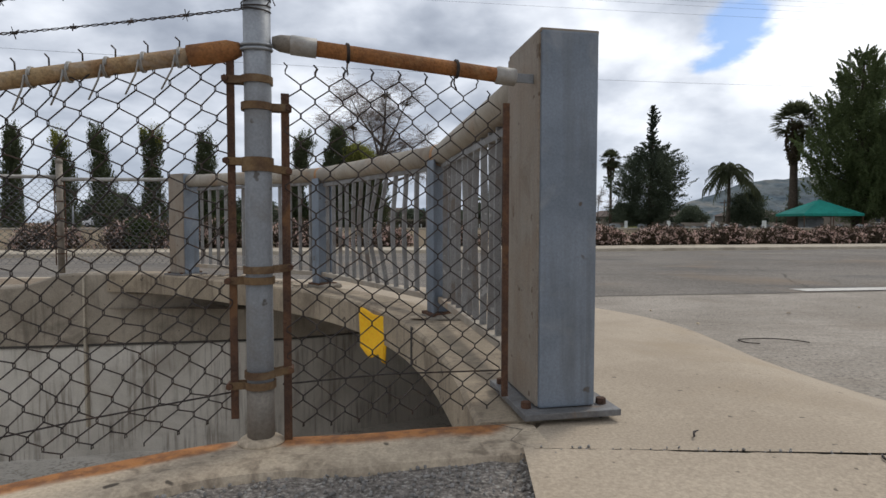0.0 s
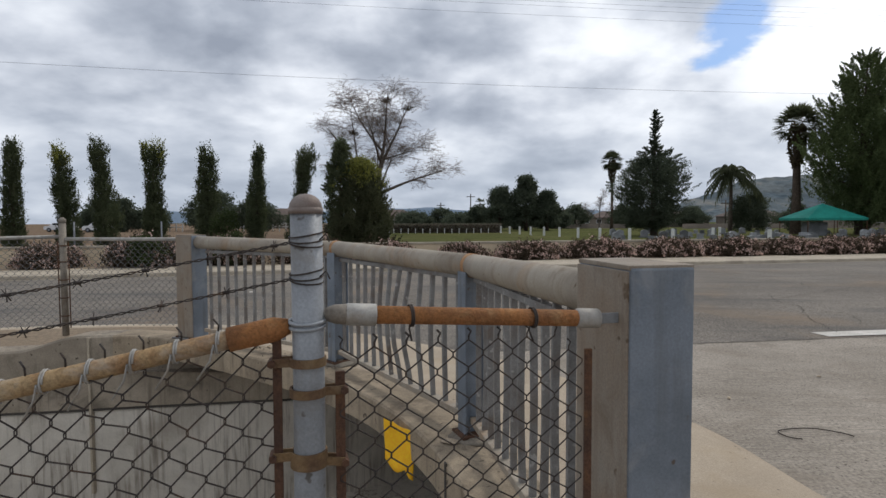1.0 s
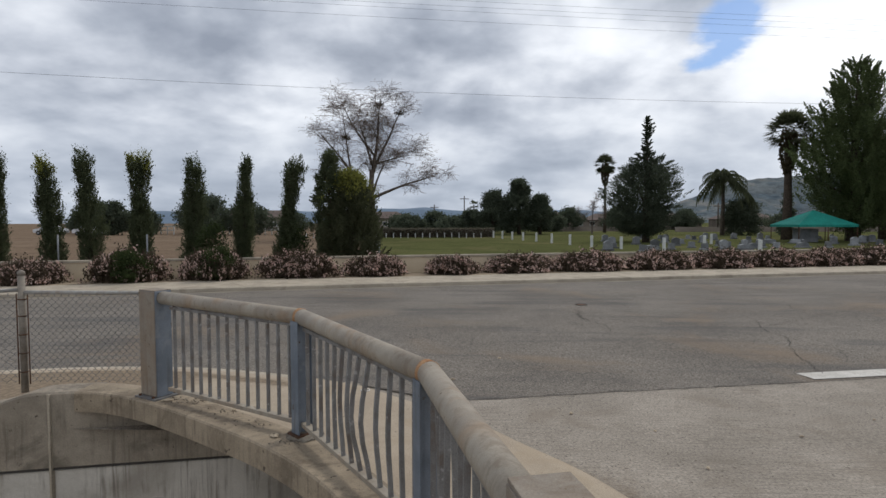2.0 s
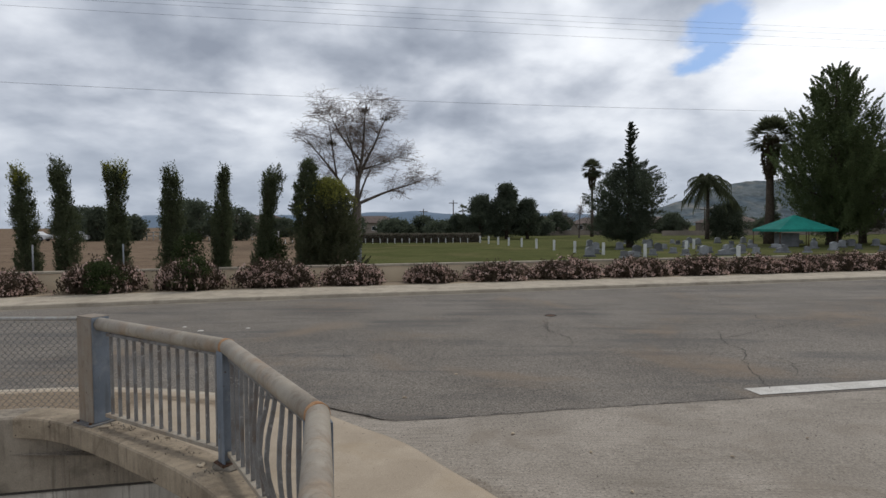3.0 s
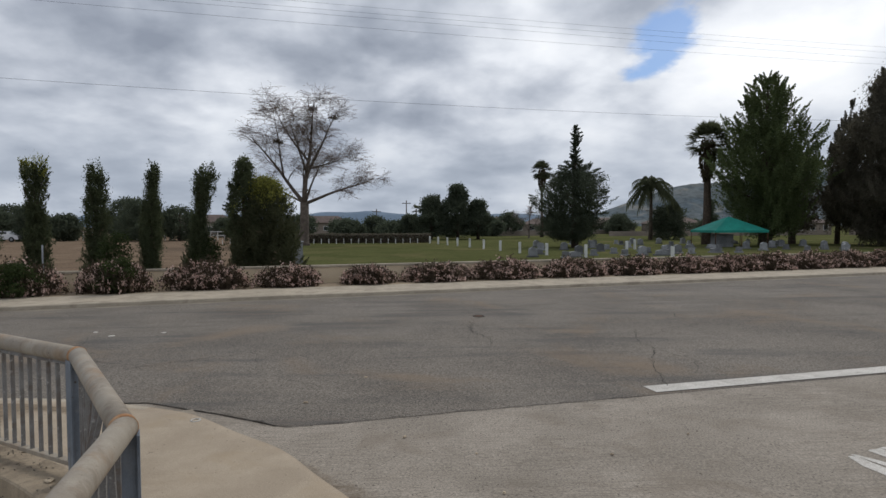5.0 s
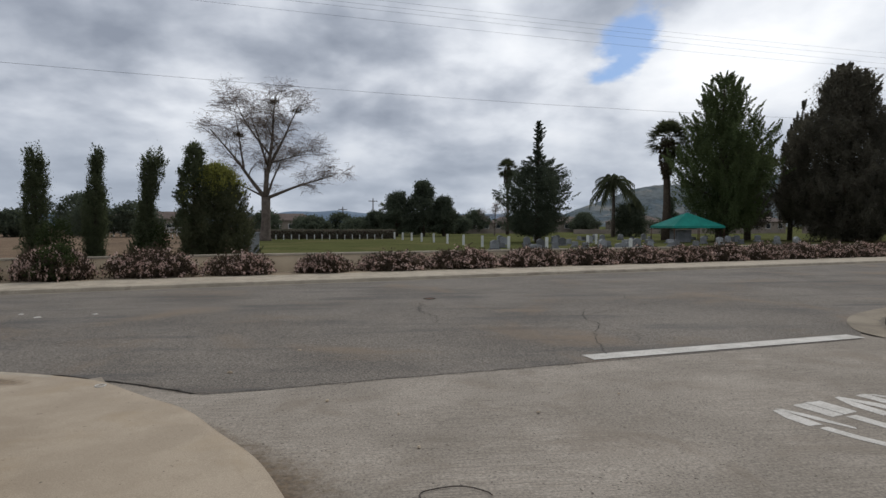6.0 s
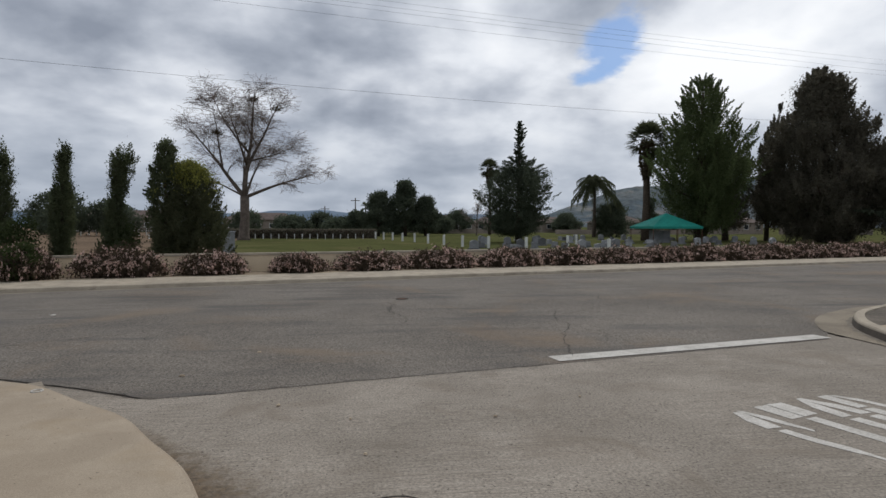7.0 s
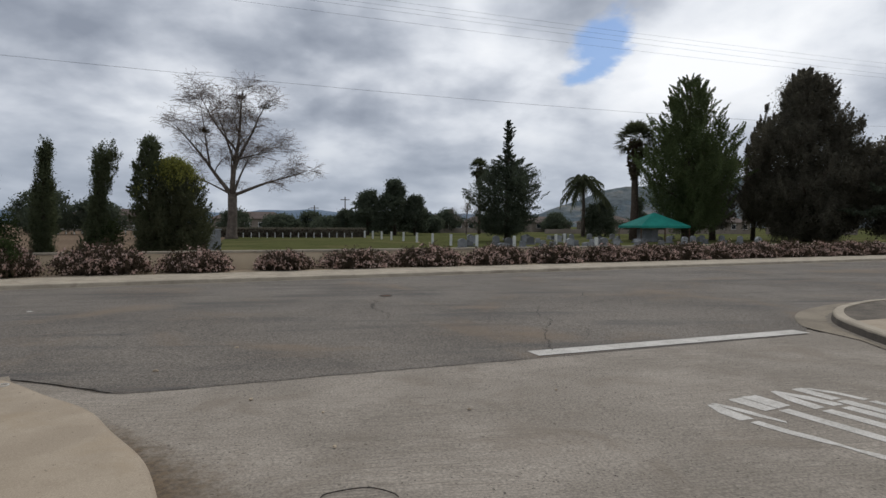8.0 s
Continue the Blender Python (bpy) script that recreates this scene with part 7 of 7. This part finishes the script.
part("inner_growth", boxed(-10.4, 10.4, -0.5, 0.5, 0, 0.98, 0.1), M["bark"], hd, "dense dark inner stems")

# metal stakes by the cypresses
for x, y in ((-15.4, 21.3), (-12.1, 21.6)):
    tagged(tubes("metal_stake", [([(x, y, LAND - 0.1), (x, y, 1.2)], 0.03)], M["galv"], None, "", 8), "thin galvanised stake beside a cypress", "stake", "metal stakes")
cab = thing("utility_cabinet", (-4.95, 30.6, LAND), 12, "grey metal utility cabinet behind the large shrub", "cabinet")
part("body", boxed(-0.45, 0.45, -0.35, 0.35, 0, 1.12, 0.02), M["galv"], cab)
part("lid", boxed(-0.5, 0.5, -0.4, 0.4, 1.123, 1.17, 0.015), M["galv"], cab)
part("door", boxed(-0.4, 0.4, -0.365, -0.352, 0.08, 1.05, 0.005), M["galv"], cab)

# white rail fences and a car beyond the field
for x0 in (-49.0, -38.5, -31.0):
    ff = thing("rail_fence", (x0, 84.5, LAND), 0, "white painted rail fence beyond the field", "fence", "white rail fences")
    for i in range(6):
        part("post", boxed(i * 1.0 - 0.06, i * 1.0 + 0.06, -0.06, 0.06, 0, 1.3, 0.01), M["whitepost"], ff)
    for z in (0.6, 1.15):
        part("rail", boxed(-0.1, 5.1, 0.065, 0.11, z, z + 0.13, 0.01), M["whitepost"], ff)


def car(at, rz, label):
    t = thing("parked_car", at, rz, label, "car")
    b_ = bmesh.new()
    prof_ = [(-2.1, 0.35), (-2.15, 0.75), (-1.9, 0.9), (-1.3, 0.95), (-0.8, 1.4), (0.7, 1.42), (1.3, 0.98), (2.05, 0.85), (2.15, 0.5), (2.1, 0.32)]
    l = [b_.verts.new((x, -0.85 * (1 if z < 1 else 0.82), z)) for x, z in prof_]
    r_ = [b_.verts.new((x, 0.85 * (1 if z < 1 else 0.82), z)) for x, z in prof_]
    b_.faces.new(l)
    b_.faces.new(r_[::-1])
    for i in range(len(prof_)):
        j = (i + 1) % len(prof_)
        b_.faces.new((l[j], l[i], r_[i], r_[j]))
    part("body", b_, M["carpaint"], t)
    for sy in (-1, 1):
        part("side_window", boxed(-0.8, 0.75, sy * 0.80 - 0.02, sy * 0.80 + 0.02, 1.0, 1.32, 0.01), M["glass"], t)
        for x in (-1.35, 1.35):
            bm_ = bmesh.new()
            bmesh.ops.create_cone(bm_, segments=18, radius1=0.33, radius2=0.33, depth=0.2, cap_ends=True, matrix=pose(x, sy * 0.78, 0.33, 90, 0, 0))
            wheel = part("wheel", bm_, M["rubber"], t)
            bm_ = bmesh.new()
            bmesh.ops.create_cone(bm_, segments=12, radius1=0.19, radius2=0.17, depth=0.22, cap_ends=True, matrix=pose(x, sy * 0.785, 0.33, 90, 0, 0))
            part("rim", bm_, M["galv"], wheel)


car((-53.4, 79.3, LAND), 8, "white car parked beyond the bare field")
car((-62.0, 83.0, LAND), 4, "white car parked among distant trees")


def house(at, rz, w, d, h, rise, label):
    t = thing("house", at, rz, label, "house", "distant houses")
    part("wall", boxed(-w / 2, w / 2, -d / 2, d / 2, 0, h, 0.02), M["house"], t)
    b_ = bmesh.new()
    e = 0.5
    pts = [(-w / 2 - e, -d / 2 - e, h), (w / 2 + e, -d / 2 - e, h), (w / 2 + e, d / 2 + e, h), (-w / 2 - e, d / 2 + e, h)]
    base_ = [b_.verts.new(p) for p in pts]
    a_, c_ = b_.verts.new((-w / 2 + d * 0.35, 0, h + rise)), b_.verts.new((w / 2 - d * 0.35, 0, h + rise))
    b_.faces.new(base_[::-1])
    for f in ((base_[0], base_[1], c_, a_), (base_[2], base_[3], a_, c_), (base_[3], base_[0], a_), (base_[1], base_[2], c_)):
        b_.faces.new(f)
    part("roof", b_, M["roof"], t)
    for k in range(int(w // 3)):
        x = -w / 2 + 1.6 + 3 * k
        wn = part("window", boxed(x - 0.6, x + 0.6, -d / 2 - 0.05, -d / 2 + 0.02, 0.9, 2.0, 0.01), M["whitepost"], t)
        part("pane", boxed(x - 0.5, x + 0.5, -d / 2 - 0.06, -d / 2 - 0.052, 1.0, 1.9, 0.0), M["glass"], wn)


for x, y, w, h, rise, rz in ((22.5, 132, 9, 2.0, 1.2, 3), (33, 138, 9, 1.9, 1.0, -4), (49, 136, 10, 1.9, 1.0, 5), (62, 130, 11, 2.0, 1.2, 0), (-48, 132, 18, 2.6, 1.2, 0), (-22, 140, 16, 2.4, 1.2, 4), (77, 112, 15, 2.0, 1.1, 8), (95, 104, 16, 2.0, 1.2, 12), (10, 130, 12, 1.8, 1.0, 0)):
    house((x, y, LAND), rz, w, 8, h + 0.4, rise + 0.5, "low pale house with a brown hipped roof")
for x0, x1, y in ((-14, 4, 108), (14, 30, 112), (38, 75, 104)):
    tagged(part("boundary_wall", boxed(x0, x1, y, y + 0.3, LAND - 0.1, 0.75, 0.03), M["house"], None), "long tan boundary wall at the cemetery's end", "wall", "boundary walls")

# hills
def ridge(name, x0, x1, y, height_of, mat, label, depth=400):
    verts_, faces_ = [], []
    xs_, n = steps(x0, x1, 120), 121
    prof_ = ((0, 0.0), (0.25, 0.35), (0.5, 0.75), (0.75, 1.0), (1.0, 0.5))
    for f, k in prof_:
        for x in xs_:
            verts_.append((x, y + depth * f + 30 * noise.noise((x * 0.01, f * 3, 2)), LAND - 3 + height_of(x) * k * (1 + (0.25 if k < 1 else 0.0) * noise.noise((x * 0.012, f * 5, 0)))))
    for i in range(len(prof_) - 1):
        for j in range(n - 1):
            a = i * n + j
            faces_.append((a, a + 1, a + 1 + n, a + n))
    return tagged(solid(name, mesh_of(name, verts_, faces_), mat, flat=False), label, "hill", kind="structure")


def hill_h(x):
    x = x + 75
    s = max(0.0, min(1.0, (x - 480) / 460))
    s = s * s * (3 - 2 * s)
    return 8 + 118 * s + 18 * noise.noise((x * 0.006, 0, 0)) * (0.15 + 0.5 * s) + 6 * noise.noise((x * 0.03, 4, 0)) + (x > 900) * 0.1 * (x - 900)


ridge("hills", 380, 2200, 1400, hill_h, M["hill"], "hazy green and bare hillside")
ridge("backdrop_hills", -1800, 2600, 3000, lambda x: 72 + 30 * noise.noise((x * 0.0016, 8, 0)) + 10 * noise.noise((x * 0.007, 3, 0)), M["farhill"], "low range of hills on the horizon, tinted blue with painted haze", 300)

# overhead lines and a far pole
def overhead(a, b, sag, r=0.013):
    a, b = Vector(a), Vector(b)
    pts = [a.lerp(b, f) - Vector((0, 0, sag * 4 * f * (1 - f))) for f in steps(0, 1, 24)]
    return tagged(tubes("overhead_line", [(pts, r)], M["rubber"], None, "", 5), "thin dark overhead cable above the far sidewalk", "cable", "overhead lines")


overhead((-40, 18.9, 8.5), (50, 40.2, 9.4), 1.0, 0.0062)
overhead((-40, 18.9, 11.2), (50, 40.2, 13.0), 0.6, 0.005)
overhead((-40, 19.5, 11.6), (50, 40.8, 13.4), 0.3, 0.005)
overhead((-40, 20.4, 12.1), (50, 41.8, 14.3), 0.4, 0.005)
overhead((-40, 21.2, 12.8), (50, 42.6, 15.0), 0.5, 0.005)
for x, y, h in ((-0.1, 143, 8.4), (-8, 150, 6.5), (-58, 120, 7.0), (56, 128, 6.0)):
    up_ = thing("utility_pole", (x, y, LAND), 10, "distant wooden utility pole with a cross-arm", "utility pole", "utility poles")
    tubes("pole", [([(0, 0, -0.2), (0, 0, h)], [0.17, 0.12])], M["bark"], up_, "", 8)
    part("cross_arm", boxed(-1.1, 1.1, -0.07, 0.07, h - 0.8, h - 0.62, 0.01), M["bark"], up_)
